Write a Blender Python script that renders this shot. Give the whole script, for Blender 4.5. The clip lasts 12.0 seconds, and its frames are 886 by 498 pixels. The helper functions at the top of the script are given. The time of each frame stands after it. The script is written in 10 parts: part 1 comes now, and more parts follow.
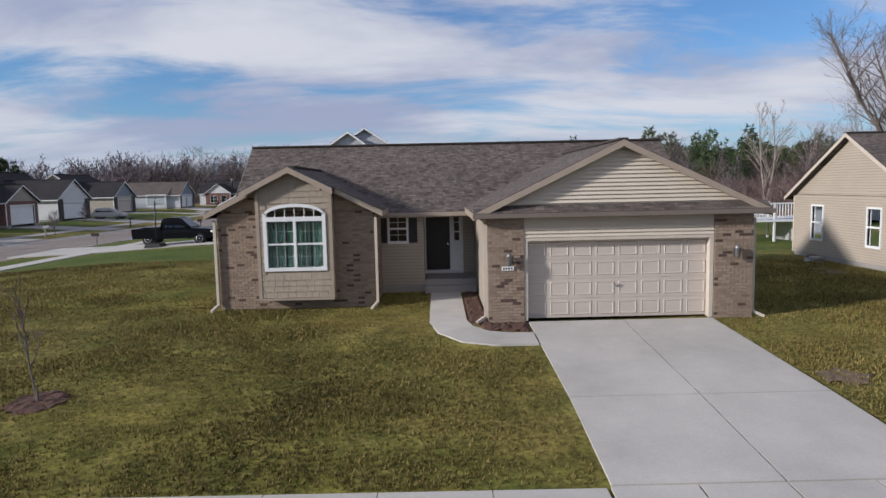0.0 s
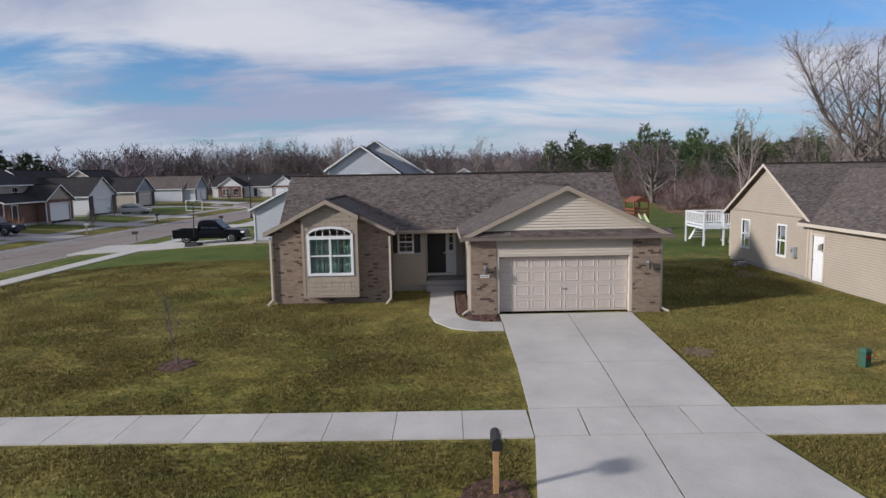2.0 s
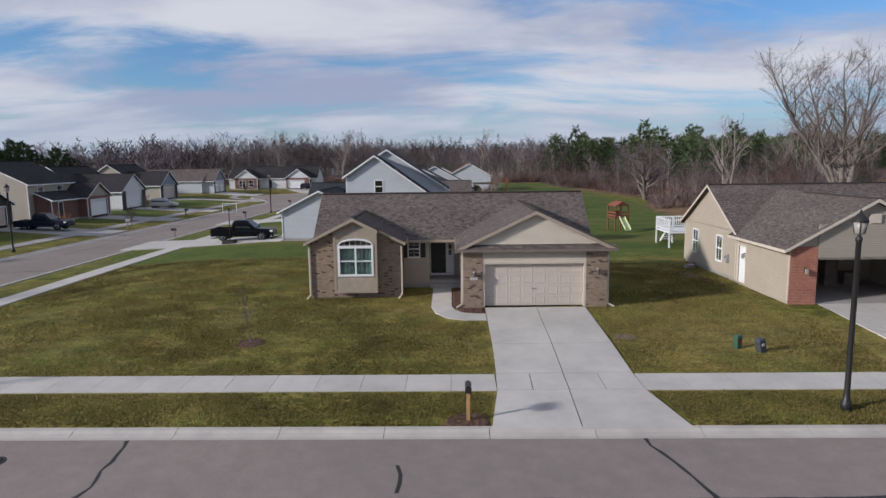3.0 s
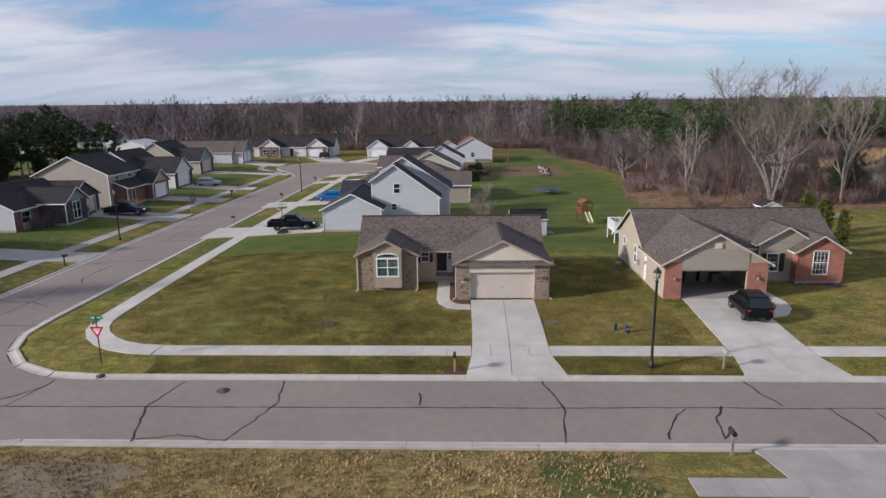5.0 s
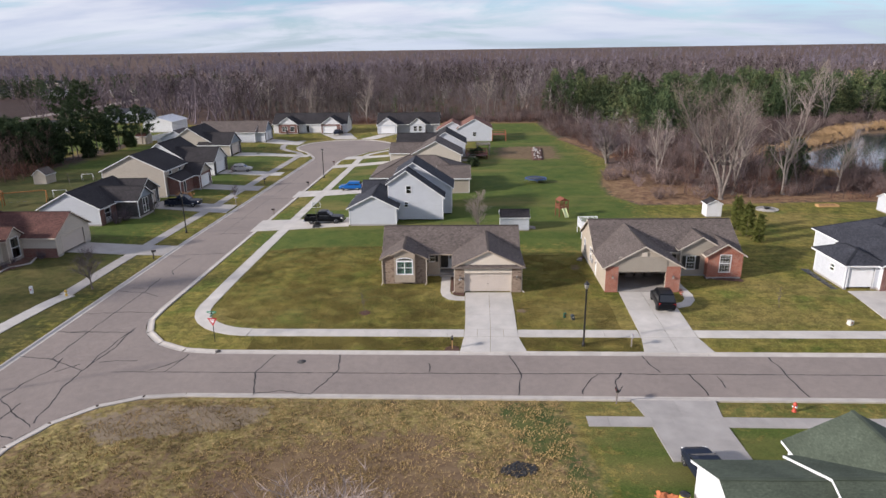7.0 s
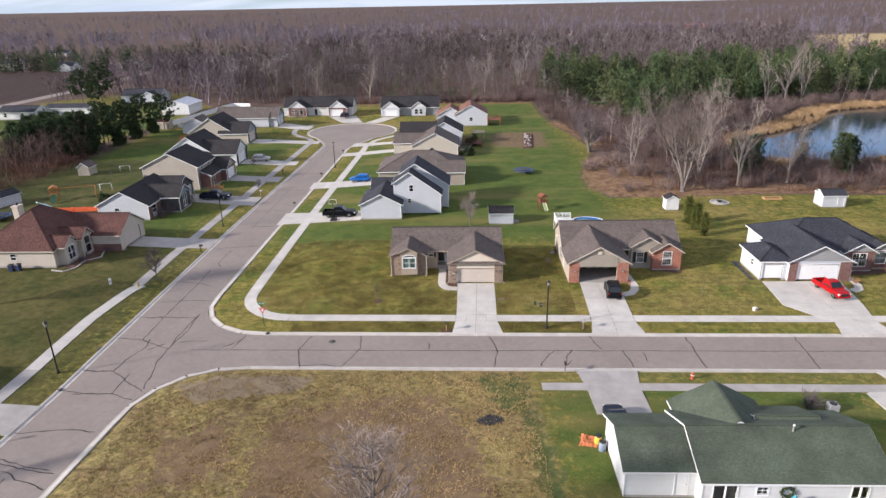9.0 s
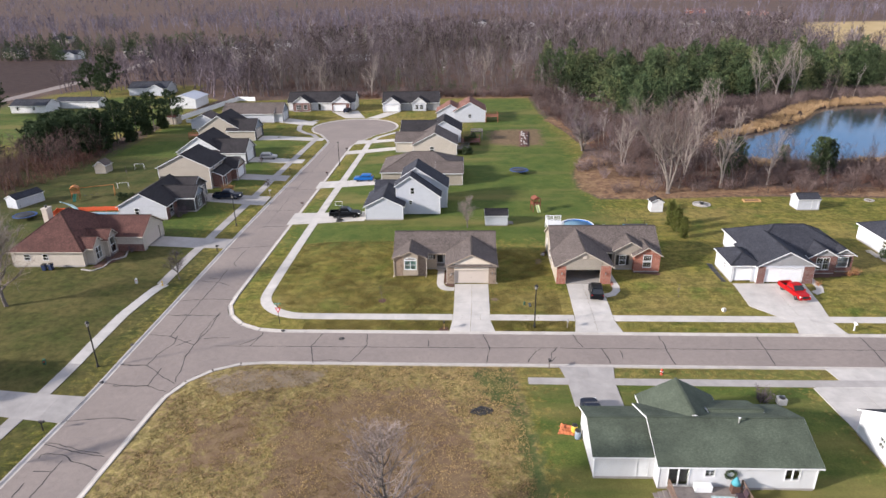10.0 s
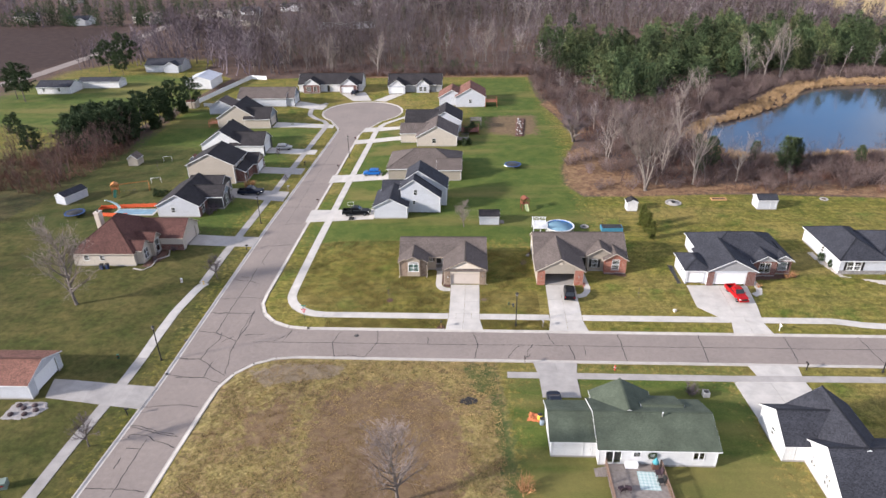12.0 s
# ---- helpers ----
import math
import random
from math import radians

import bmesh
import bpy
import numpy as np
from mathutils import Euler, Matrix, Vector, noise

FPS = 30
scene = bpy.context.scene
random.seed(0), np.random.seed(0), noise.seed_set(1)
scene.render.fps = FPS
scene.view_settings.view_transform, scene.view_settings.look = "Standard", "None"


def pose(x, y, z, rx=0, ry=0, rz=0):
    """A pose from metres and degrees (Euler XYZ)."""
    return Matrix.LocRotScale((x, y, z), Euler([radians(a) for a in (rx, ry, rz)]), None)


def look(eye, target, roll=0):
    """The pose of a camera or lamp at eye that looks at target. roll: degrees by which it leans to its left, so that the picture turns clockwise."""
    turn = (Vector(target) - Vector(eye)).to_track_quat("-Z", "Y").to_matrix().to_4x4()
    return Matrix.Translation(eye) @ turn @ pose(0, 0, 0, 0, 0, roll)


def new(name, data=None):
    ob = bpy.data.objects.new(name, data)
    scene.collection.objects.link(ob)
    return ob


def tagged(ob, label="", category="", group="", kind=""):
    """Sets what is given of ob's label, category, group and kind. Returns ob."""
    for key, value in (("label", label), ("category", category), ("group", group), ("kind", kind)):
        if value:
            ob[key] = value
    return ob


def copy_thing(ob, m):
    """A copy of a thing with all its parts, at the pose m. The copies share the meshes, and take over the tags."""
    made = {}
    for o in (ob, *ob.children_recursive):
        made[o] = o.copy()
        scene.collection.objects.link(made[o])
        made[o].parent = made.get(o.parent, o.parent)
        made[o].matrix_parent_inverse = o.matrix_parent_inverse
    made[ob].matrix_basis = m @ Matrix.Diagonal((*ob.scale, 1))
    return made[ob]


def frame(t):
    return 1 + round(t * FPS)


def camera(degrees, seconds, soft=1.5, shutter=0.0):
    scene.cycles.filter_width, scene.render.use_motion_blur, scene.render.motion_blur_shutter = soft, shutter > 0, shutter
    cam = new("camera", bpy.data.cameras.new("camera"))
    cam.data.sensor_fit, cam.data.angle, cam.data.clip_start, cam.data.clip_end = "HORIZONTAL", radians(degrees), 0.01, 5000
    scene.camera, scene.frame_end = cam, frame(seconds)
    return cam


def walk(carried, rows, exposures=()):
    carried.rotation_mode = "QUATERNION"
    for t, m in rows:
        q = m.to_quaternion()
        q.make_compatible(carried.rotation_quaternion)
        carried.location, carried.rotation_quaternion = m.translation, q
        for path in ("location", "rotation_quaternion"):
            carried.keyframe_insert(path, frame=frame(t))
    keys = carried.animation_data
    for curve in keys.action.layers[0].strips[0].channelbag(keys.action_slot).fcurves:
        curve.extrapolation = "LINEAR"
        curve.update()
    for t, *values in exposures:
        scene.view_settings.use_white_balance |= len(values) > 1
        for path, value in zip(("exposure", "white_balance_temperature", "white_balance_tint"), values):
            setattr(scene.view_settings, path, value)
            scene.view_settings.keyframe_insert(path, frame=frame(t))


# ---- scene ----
cam = camera(69.6, 12.0)
PATH = [
    (0, (0.162, 0.653, 4.254), (0.176, 2.643, 4.057), -1.2),
    (0.5, (0.233, -0.556, 4.468), (0.248, 1.434, 4.267), -1.0),
    (1, (0.278, -1.909, 4.733), (0.29, 0.08, 4.529), -1.0),
    (1.5, (0.316, -3.337, 5.093), (0.327, -1.348, 4.881), -1.0),
    (2, (0.421, -5.898, 5.823), (0.423, -3.912, 5.589), -1.0),
    (2.5, (0.635, -9.455, 6.715), (0.625, -7.471, 6.46), -1.0),
    (3, (0.827, -13.125, 7.761), (0.805, -11.144, 7.485), -0.7),
    (5, (1.555, -29.672, 15.286), (1.508, -27.722, 14.843), -0.6),
    (5.5, (1.722, -33.981, 17.41), (1.668, -32.04, 16.931), -0.6),
    (6, (1.797, -38.124, 19.882), (1.74, -36.193, 19.365), -0.6),
    (6.5, (1.993, -42.171, 22.587), (1.933, -40.251, 22.029), -0.6),
    (7, (2.363, -45.926, 25.069), (2.298, -44.017, 24.476), -0.8),
    (9, (3.599, -60.246, 35.12), (3.528, -58.379, 34.406), -1.1),
    (9.5, (3.821, -63.329, 37.766), (3.751, -61.471, 37.029), -1.1),
    (10, (4.086, -66.399, 40.698), (4.015, -64.552, 39.934), -0.9),
    (10.5, (4.713, -69.301, 44.232), (4.638, -67.467, 43.437), -1.0),
    (11, (5.065, -71.963, 48.253), (4.985, -70.147, 47.42), -1.0),
    (11.5, (5.548, -74.542, 52.046), (5.462, -72.745, 51.173), -1.1),
    (12, (5.975, -77.27, 55.928), (5.886, -75.492, 55.016), -1.1),
]
walk(cam, [(t, look(eye, target, roll)) for t, eye, target, roll in PATH],
     exposures=[(0.0, -0.12, 6100, 13), (3.0, -0.15, 6100, 13), (5.5, 0.10, 6300, 15), (7.0, 0.36, 6380, 15), (9.5, 0.68, 6360, 15), (12.0, 0.84, 6340, 15)])

# ---------------------------------------------------------------- world, sun
SUN_AZ, SUN_EL = radians(22.0), radians(20.5)
SUN_TO = Vector((math.cos(SUN_AZ) * math.cos(SUN_EL), math.sin(SUN_AZ) * math.cos(SUN_EL), -math.sin(SUN_EL)))
world = bpy.data.worlds.new("world")
scene.world = world
world.use_nodes = True
wt = world.node_tree
wt.nodes.clear()


def wnode(kind, **kw):
    n = wt.nodes.new(kind)
    for k, v in kw.items():
        if k == "op":
            n.operation = v
    return n


w_out = wnode("ShaderNodeOutputWorld")
sky = wnode("ShaderNodeTexSky")
sky.sky_type = "NISHITA"
sky.sun_disc = False
sky.sun_elevation = SUN_EL
sky.sun_rotation = math.atan2(-SUN_TO.x, -SUN_TO.y)
sky.air_density, sky.dust_density, sky.ozone_density = 1.0, 0.6, 2.0
bg_sky = wnode("ShaderNodeBackground")
bg_sky.inputs["Strength"].default_value = 0.105
tint = wnode("ShaderNodeMix")
tint.data_type, tint.blend_type = "RGBA", "MULTIPLY"
tint.inputs[0].default_value = 1.0
tint.inputs[7].default_value = (0.72, 0.98, 1.26, 1.0)
wt.links.new(sky.outputs["Color"], tint.inputs[6])
wt.links.new(tint.outputs[2], bg_sky.inputs["Color"])
coord = wnode("ShaderNodeTexCoord")
sep = wnode("ShaderNodeSeparateXYZ")
wt.links.new(coord.outputs["Generated"], sep.inputs[0])
zc = wnode("ShaderNodeMath", op="MAXIMUM")
zc.inputs[1].default_value = 0.0
wt.links.new(sep.outputs["Z"], zc.inputs[0])
za = wnode("ShaderNodeMath", op="ADD")
za.inputs[1].default_value = 0.20
wt.links.new(zc.outputs[0], za.inputs[0])
comb = wnode("ShaderNodeCombineXYZ")
for axis in ("X", "Y"):
    dv = wnode("ShaderNodeMath", op="DIVIDE")
    wt.links.new(sep.outputs[axis], dv.inputs[0])
    wt.links.new(za.outputs[0], dv.inputs[1])
    wt.links.new(dv.outputs[0], comb.inputs[axis])
cl_map = wnode("ShaderNodeMapping")
cl_map.inputs["Scale"].default_value = (0.85, 1.75, 1.0)
cl_map.inputs["Location"].default_value = (1.2, 3.9, 0.0)
cl_map.inputs["Rotation"].default_value = (0, 0, 0.12)
wt.links.new(comb.outputs[0], cl_map.inputs["Vector"])


def wnoise(scale, detail, rough, distortion):
    n = wnode("ShaderNodeTexNoise")
    n.inputs["Scale"].default_value = scale
    n.inputs["Detail"].default_value = detail
    n.inputs["Roughness"].default_value = rough
    n.inputs["Distortion"].default_value = distortion
    wt.links.new(cl_map.outputs[0], n.inputs["Vector"])
    return n


def wramp(src, stops):
    r = wnode("ShaderNodeValToRGB")
    r.color_ramp.interpolation = "EASE"
    while len(r.color_ramp.elements) < len(stops):
        r.color_ramp.elements.new(0.5)
    for e, (p, c) in zip(r.color_ramp.elements, stops):
        e.position, e.color = p, c
    wt.links.new(src, r.inputs[0])
    return r


cloud_cover = wramp(wnoise(1.0, 11, 0.60, 0.45).outputs["Fac"], [(0.34, (0.0, 0.0, 0.0, 1)), (0.56, (1, 1, 1, 1))])
cloud_tone = wramp(wnoise(0.6, 7, 0.55, 0.3).outputs["Fac"], [(0.36, (0.50, 0.56, 0.74, 1)), (0.60, (0.96, 0.97, 1.0, 1))])
bg_cloud = wnode("ShaderNodeBackground")
bg_cloud.inputs["Strength"].default_value = 0.76
wt.links.new(cloud_tone.outputs[0], bg_cloud.inputs["Color"])
wmix = wnode("ShaderNodeMixShader")
haze = wnode("ShaderNodeMapRange")
haze.inputs["From Min"].default_value, haze.inputs["From Max"].default_value = 0.0, 0.11
haze.inputs["To Min"].default_value, haze.inputs["To Max"].default_value = 0.75, 0.0
wt.links.new(zc.outputs[0], haze.inputs["Value"])
wt.links.new(cloud_cover.outputs[0], wmix.inputs[0])
wt.links.new(bg_sky.outputs[0], wmix.inputs[1])
wt.links.new(bg_cloud.outputs[0], wmix.inputs[2])
bg_haze = wnode("ShaderNodeBackground")
bg_haze.inputs["Color"].default_value = (0.64, 0.77, 0.93, 1.0)
bg_haze.inputs["Strength"].default_value = 0.64
hmix = wnode("ShaderNodeMixShader")
wt.links.new(haze.outputs[0], hmix.inputs[0])
wt.links.new(wmix.outputs[0], hmix.inputs[1])
wt.links.new(bg_haze.outputs[0], hmix.inputs[2])
wt.links.new(hmix.outputs[0], w_out.inputs["Surface"])

sun_data = bpy.data.lights.new("sun", "SUN")
sun_data.energy, sun_data.angle, sun_data.color = 5.0, radians(4.0), (1.0, 0.94, 0.86)
sun = new("sun", sun_data)
sun.matrix_world = look((0, 0, 60), Vector((0, 0, 60)) + SUN_TO)

# ---------------------------------------------------------------- materials
def rgba(c):
    return (c[0], c[1], c[2], 1.0)


class Nodes:
    """A small wrapper round one material's node tree."""

    def __init__(self, name):
        self.m = bpy.data.materials.new(name)
        self.m.use_nodes = True
        self.t = self.m.node_tree
        self.b = self.t.nodes["Principled BSDF"]
        self.co = self.t.nodes.new("ShaderNodeTexCoord").outputs["Object"]

    def node(self, kind, **ins):
        n = self.t.nodes.new(kind)
        for k, v in ins.items():
            n.inputs[k.replace("_", " ")].default_value = v
        return n

    def link(self, a, b):
        self.t.links.new(a, b)

    def mapping(self, scale=(1, 1, 1), rot=(0, 0, 0)):
        n = self.node("ShaderNodeMapping", Scale=scale, Rotation=rot)
        self.link(self.co, n.inputs["Vector"])
        return n.outputs[0]

    def noise(self, scale, detail=4, rough=0.55, vec=None, distortion=0.0):
        n = self.node("ShaderNodeTexNoise", Scale=scale, Detail=detail, Roughness=rough, Distortion=distortion)
        self.link(vec if vec is not None else self.co, n.inputs["Vector"])
        return n.outputs["Fac"]

    def ramp(self, src, stops):
        n = self.t.nodes.new("ShaderNodeValToRGB")
        while len(n.color_ramp.elements) < len(stops):
            n.color_ramp.elements.new(0.5)
        for e, (p, c) in zip(n.color_ramp.elements, stops):
            e.position = p
            e.color = rgba(c) if not isinstance(c, (int, float)) else (c, c, c, 1)
        self.link(src, n.inputs[0])
        return n.outputs[0]

    def mix(self, fac, a, b, blend="MIX"):
        n = self.t.nodes.new("ShaderNodeMix")
        n.data_type, n.blend_type = "RGBA", blend
        for sock, v in ((n.inputs[0], fac), (n.inputs[6], a), (n.inputs[7], b)):
            if isinstance(v, (int, float)):
                sock.default_value = v
            elif isinstance(v, tuple):
                sock.default_value = rgba(v)
            else:
                self.link(v, sock)
        return n.outputs[2]

    def math(self, op, a, b=0.0):
        n = self.t.nodes.new("ShaderNodeMath")
        n.operation = op
        for sock, v in ((n.inputs[0], a), (n.inputs[1], b)):
            if isinstance(v, (int, float)):
                sock.default_value = v
            else:
                self.link(v, sock)
        return n.outputs[0]

    def attr(self, name):
        n = self.t.nodes.new("ShaderNodeAttribute")
        n.attribute_name = name
        return n.outputs["Fac"]

    def island(self):
        return self.t.nodes.new("ShaderNodeNewGeometry").outputs["Random Per Island"]

    def obrand(self):
        return self.t.nodes.new("ShaderNodeObjectInfo").outputs["Random"]

    def axis(self, which):
        n = self.t.nodes.new("ShaderNodeSeparateXYZ")
        self.link(self.co, n.inputs[0])
        return n.outputs[which]

    def bump(self, height, strength=0.3, distance=0.01):
        n = self.node("ShaderNodeBump", Strength=strength, Distance=distance)
        self.link(height, n.inputs["Height"])
        self.link(n.outputs[0], self.b.inputs["Normal"])

    def done(self, colour, rough=0.7, metal=0.0, spec=0.4):
        for key, v in (("Base Color", colour), ("Roughness", rough), ("Metallic", metal), ("Specular IOR Level", spec)):
            sock = self.b.inputs[key]
            if isinstance(v, (int, float)):
                sock.default_value = v
            elif isinstance(v, tuple):
                sock.default_value = rgba(v)
            else:
                self.link(v, sock)
        return self.m


def plain(name, c, rough=0.6, var=0.12, scale=3.0, metal=0.0, bump=0.15, fine=40.0, spec=0.4):
    """Paint, plastic, metal or wood with two scales of variation."""
    n = Nodes(name)
    lo = tuple(v * (1 - var) for v in c)
    hi = tuple(min(1, v * (1 + var)) for v in c)
    big = n.ramp(n.noise(scale, 5), [(0.3, lo), (0.7, hi)])
    col = n.mix(0.25, big, n.ramp(n.noise(fine, 3), [(0.3, tuple(v * 0.75 for v in c)), (0.7, hi)]))
    if bump:
        n.bump(n.noise(fine, 4), bump, 0.004)
    return n.done(col, n.ramp(n.noise(scale * 2.3, 3), [(0.3, max(0.0, rough - 0.08)), (0.7, min(1.0, rough + 0.08))]), metal, spec)


def siding(name, c, lap=0.11, rough=0.5):
    """Lapped vinyl: each course a shallow saw-tooth, with a fine grain."""
    n = Nodes(name)
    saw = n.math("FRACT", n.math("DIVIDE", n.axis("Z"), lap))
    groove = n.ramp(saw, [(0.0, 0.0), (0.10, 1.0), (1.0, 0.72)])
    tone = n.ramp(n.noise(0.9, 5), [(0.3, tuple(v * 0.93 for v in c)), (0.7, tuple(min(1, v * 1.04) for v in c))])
    # shade under each lap, painted as a dark line at the course's foot
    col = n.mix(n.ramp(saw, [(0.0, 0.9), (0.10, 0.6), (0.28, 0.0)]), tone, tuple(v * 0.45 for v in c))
    col = n.mix(0.15, col, n.ramp(n.noise(26, 3, vec=n.mapping((0.15, 0.15, 2.0))), [(0.3, tuple(v * 0.8 for v in c)), (0.7, c)]))
    n.bump(groove, 0.5, 0.012)
    return n.done(col, rough)


def shingles(name, c, dark=0.5, blotch=0.25, mixed=1.0):
    """Laminated asphalt shingles: courses of short tabs of mixed tone, granular."""
    n = Nodes(name)
    uv = n.t.nodes.new("ShaderNodeUVMap").outputs[0]
    tones = []
    for width, offset in ((0.13, 0.37), (0.23, 0.61)):
        br = n.t.nodes.new("ShaderNodeTexBrick")
        br.offset, br.offset_frequency = offset, 3
        for k, v in (("Scale", 1.0), ("Mortar Size", 0.007), ("Mortar Smooth", 0.3), ("Bias", 0.0), ("Brick Width", width), ("Row Height", 0.105)):
            br.inputs[k].default_value = v
        br.inputs["Color1"].default_value = (1 - 0.5 * mixed, 1 - 0.5 * mixed, 1 - 0.5 * mixed, 1)
        br.inputs["Color2"].default_value = (1 + 0.5 * mixed, 1 + 0.47 * mixed, 1 + 0.44 * mixed, 1)
        br.inputs["Mortar"].default_value = (dark, dark, dark, 1)
        n.link(uv, br.inputs["Vector"])
        tones.append(br)
    tab = n.mix(0.5, tones[0].outputs["Color"], tones[1].outputs["Color"])
    smear = n.node("ShaderNodeMapping", Scale=(5.5, 9.5, 1.0))
    n.link(uv, smear.inputs["Vector"])
    tab = n.mix(1.0, tab, n.ramp(n.noise(1.0, 5, 0.7, vec=smear.outputs[0]), [(0.36, 0.80), (0.64, 1.18)]), "MULTIPLY")
    grain = n.ramp(n.noise(55, 3), [(0.3, 0.75), (0.7, 1.2)])
    col = n.mix(1.0, n.mix(1.0, tab, grain, "MULTIPLY"), c, "MULTIPLY")
    patch = n.ramp(n.noise(0.45, 5, 0.6), [(0.3, 1 - blotch), (0.7, 1 + blotch * 0.6)])
    col = n.mix(1.0, col, patch, "MULTIPLY")
    n.bump(n.mix(0.5, tones[0].outputs["Fac"], n.noise(70, 2)), 0.5, 0.008)
    return n.done(col, 0.9, spec=0.2)


def brickwork(name, c, c2, mortar, bw=0.22, rh=0.075):
    """Distant brick faces."""
    n = Nodes(name)
    br = n.t.nodes.new("ShaderNodeTexBrick")
    for k, v in (("Scale", 1.0), ("Mortar Size", 0.008), ("Mortar Smooth", 0.3), ("Bias", -0.2), ("Brick Width", bw), ("Row Height", rh)):
        br.inputs[k].default_value = v
    br.inputs["Color1"].default_value, br.inputs["Color2"].default_value, br.inputs["Mortar"].default_value = rgba(c), rgba(c2), rgba(mortar)
    vec = n.t.nodes.new("ShaderNodeCombineXYZ")
    n.link(n.math("ADD", n.axis("X"), n.axis("Y")), vec.inputs["X"])
    n.link(n.axis("Z"), vec.inputs["Y"])
    n.link(vec.outputs[0], br.inputs["Vector"])
    col = n.mix(1.0, br.outputs["Color"], n.ramp(n.noise(2.2, 4), [(0.3, 0.85), (0.7, 1.12)]), "MULTIPLY")
    n.bump(n.math("SUBTRACT", 1.0, br.outputs["Fac"]), 0.4, 0.006)
    return n.done(col, 0.85, spec=0.2)


def ground_mat():
    n = Nodes("ground_cover")
    fine = n.noise(9.0, 6, 0.7)
    mid = n.noise(0.55, 6, 0.62)
    big = n.noise(0.07, 5, 0.6)
    tuft = n.noise(2.6, 5, 0.65, distortion=0.6)
    green = n.mix(n.ramp(mid, [(0.34, 0.0), (0.68, 1.0)]), (0.078, 0.092, 0.017), (0.176, 0.146, 0.033))
    green = n.mix(n.ramp(big, [(0.42, 0.0), (0.62, 0.45)]), green, (0.225, 0.170, 0.056))
    band = n.noise(1.0, 4, 0.55, vec=n.mapping((0.018, 0.11, 1.0)))
    green = n.mix(n.ramp(band, [(0.50, 0.0), (0.66, 0.55)]), green, (0.215, 0.160, 0.058))
    mow = n.noise(1.0, 3, 0.5, vec=n.mapping((0.05, 1.5, 1.0)))
    green = n.mix(1.0, green, n.ramp(mow, [(0.36, 0.86), (0.64, 1.12)]), "MULTIPLY")
    green = n.mix(n.ramp(tuft, [(0.52, 0.0), (0.72, 0.42)]), green, (0.270, 0.200, 0.080))
    green = n.mix(n.ramp(n.noise(0.16, 4, 0.6), [(0.56, 0.0), (0.70, 0.7)]), green, (0.064, 0.106, 0.018))
    green = n.mix(1.0, green, n.ramp(fine, [(0.30, 0.34), (0.70, 1.62)]), "MULTIPLY")
    dry = n.mix(n.ramp(n.noise(0.22, 6, 0.62), [(0.38, 0.0), (0.62, 1.0)]), (0.262, 0.205, 0.084), (0.165, 0.104, 0.062))
    dry = n.mix(n.ramp(tuft, [(0.40, 0.0), (0.60, 0.9)]), dry, (0.165, 0.136, 0.046))
    dry = n.mix(n.ramp(n.noise(0.9, 5, 0.7), [(0.55, 0.0), (0.72, 0.6)]), dry, (0.30, 0.235, 0.115))
    dry = n.mix(1.0, dry, n.ramp(n.noise(1.3, 6, 0.72, distortion=0.8), [(0.38, 0.52), (0.62, 1.45)]), "MULTIPLY")
    dry = n.mix(1.0, dry, n.ramp(n.noise(5.0, 6, 0.75), [(0.25, 0.5), (0.75, 1.45)]), "MULTIPLY")
    wood = n.mix(n.ramp(n.noise(0.11, 6, 0.65), [(0.36, 0.0), (0.64, 1.0)]), (0.047, 0.037, 0.037), (0.102, 0.077, 0.068))
    wood = n.mix(n.ramp(n.noise(1.4, 6, 0.7), [(0.44, 0.0), (0.66, 0.8)]), wood, (0.180, 0.098, 0.054))
    wood = n.mix(1.0, wood, n.ramp(n.noise(3.5, 6, 0.7), [(0.25, 0.6), (0.75, 1.35)]), "MULTIPLY")
    soil = n.mix(n.ramp(n.noise(0.3, 6), [(0.3, 0.0), (0.7, 1.0)]), (0.036, 0.023, 0.020), (0.058, 0.038, 0.032))
    tan = n.mix(n.ramp(n.noise(0.05, 6), [(0.35, 0.0), (0.65, 1.0)]), (0.42, 0.31, 0.16), (0.33, 0.25, 0.12))
    gravel = n.mix(n.ramp(n.noise(14, 4), [(0.3, 0.0), (0.7, 1.0)]), (0.15, 0.115, 0.085), (0.27, 0.215, 0.165))
    ragged = n.math("SUBTRACT", n.noise(1.2, 6, 0.7), 0.5)

    def mask(name, spread=0.7):
        return n.ramp(n.math("ADD", n.attr(name), n.math("MULTIPLY", ragged, spread)), [(0.40, 0.0), (0.60, 1.0)])

    green = n.mix(1.0, green, n.ramp(n.noise(1.1, 6, 0.72, distortion=0.6), [(0.38, 0.72), (0.62, 1.25)]), "MULTIPLY")
    col = n.mix(mask("lawn", 0.5), wood, green)
    lush = n.mix(n.ramp(n.noise(0.3, 5, 0.6), [(0.35, 0.0), (0.65, 1.0)]), (0.044, 0.080, 0.017), (0.082, 0.110, 0.025))
    lush = n.mix(1.0, lush, n.ramp(fine, [(0.28, 0.55), (0.72, 1.40)]), "MULTIPLY")
    lush = n.mix(n.ramp(band, [(0.52, 0.0), (0.66, 0.6)]), lush, (0.180, 0.142, 0.052))
    col = n.mix(n.math("MULTIPLY", mask("lush", 1.6), 0.86), col, lush)
    olive = n.mix(n.ramp(n.noise(0.25, 6, 0.65), [(0.36, 0.0), (0.64, 1.0)]), (0.037, 0.047, 0.014), (0.080, 0.070, 0.026))
    olive = n.mix(1.0, olive, n.ramp(n.noise(1.1, 6, 0.72), [(0.36, 0.72), (0.64, 1.25)]), "MULTIPLY")
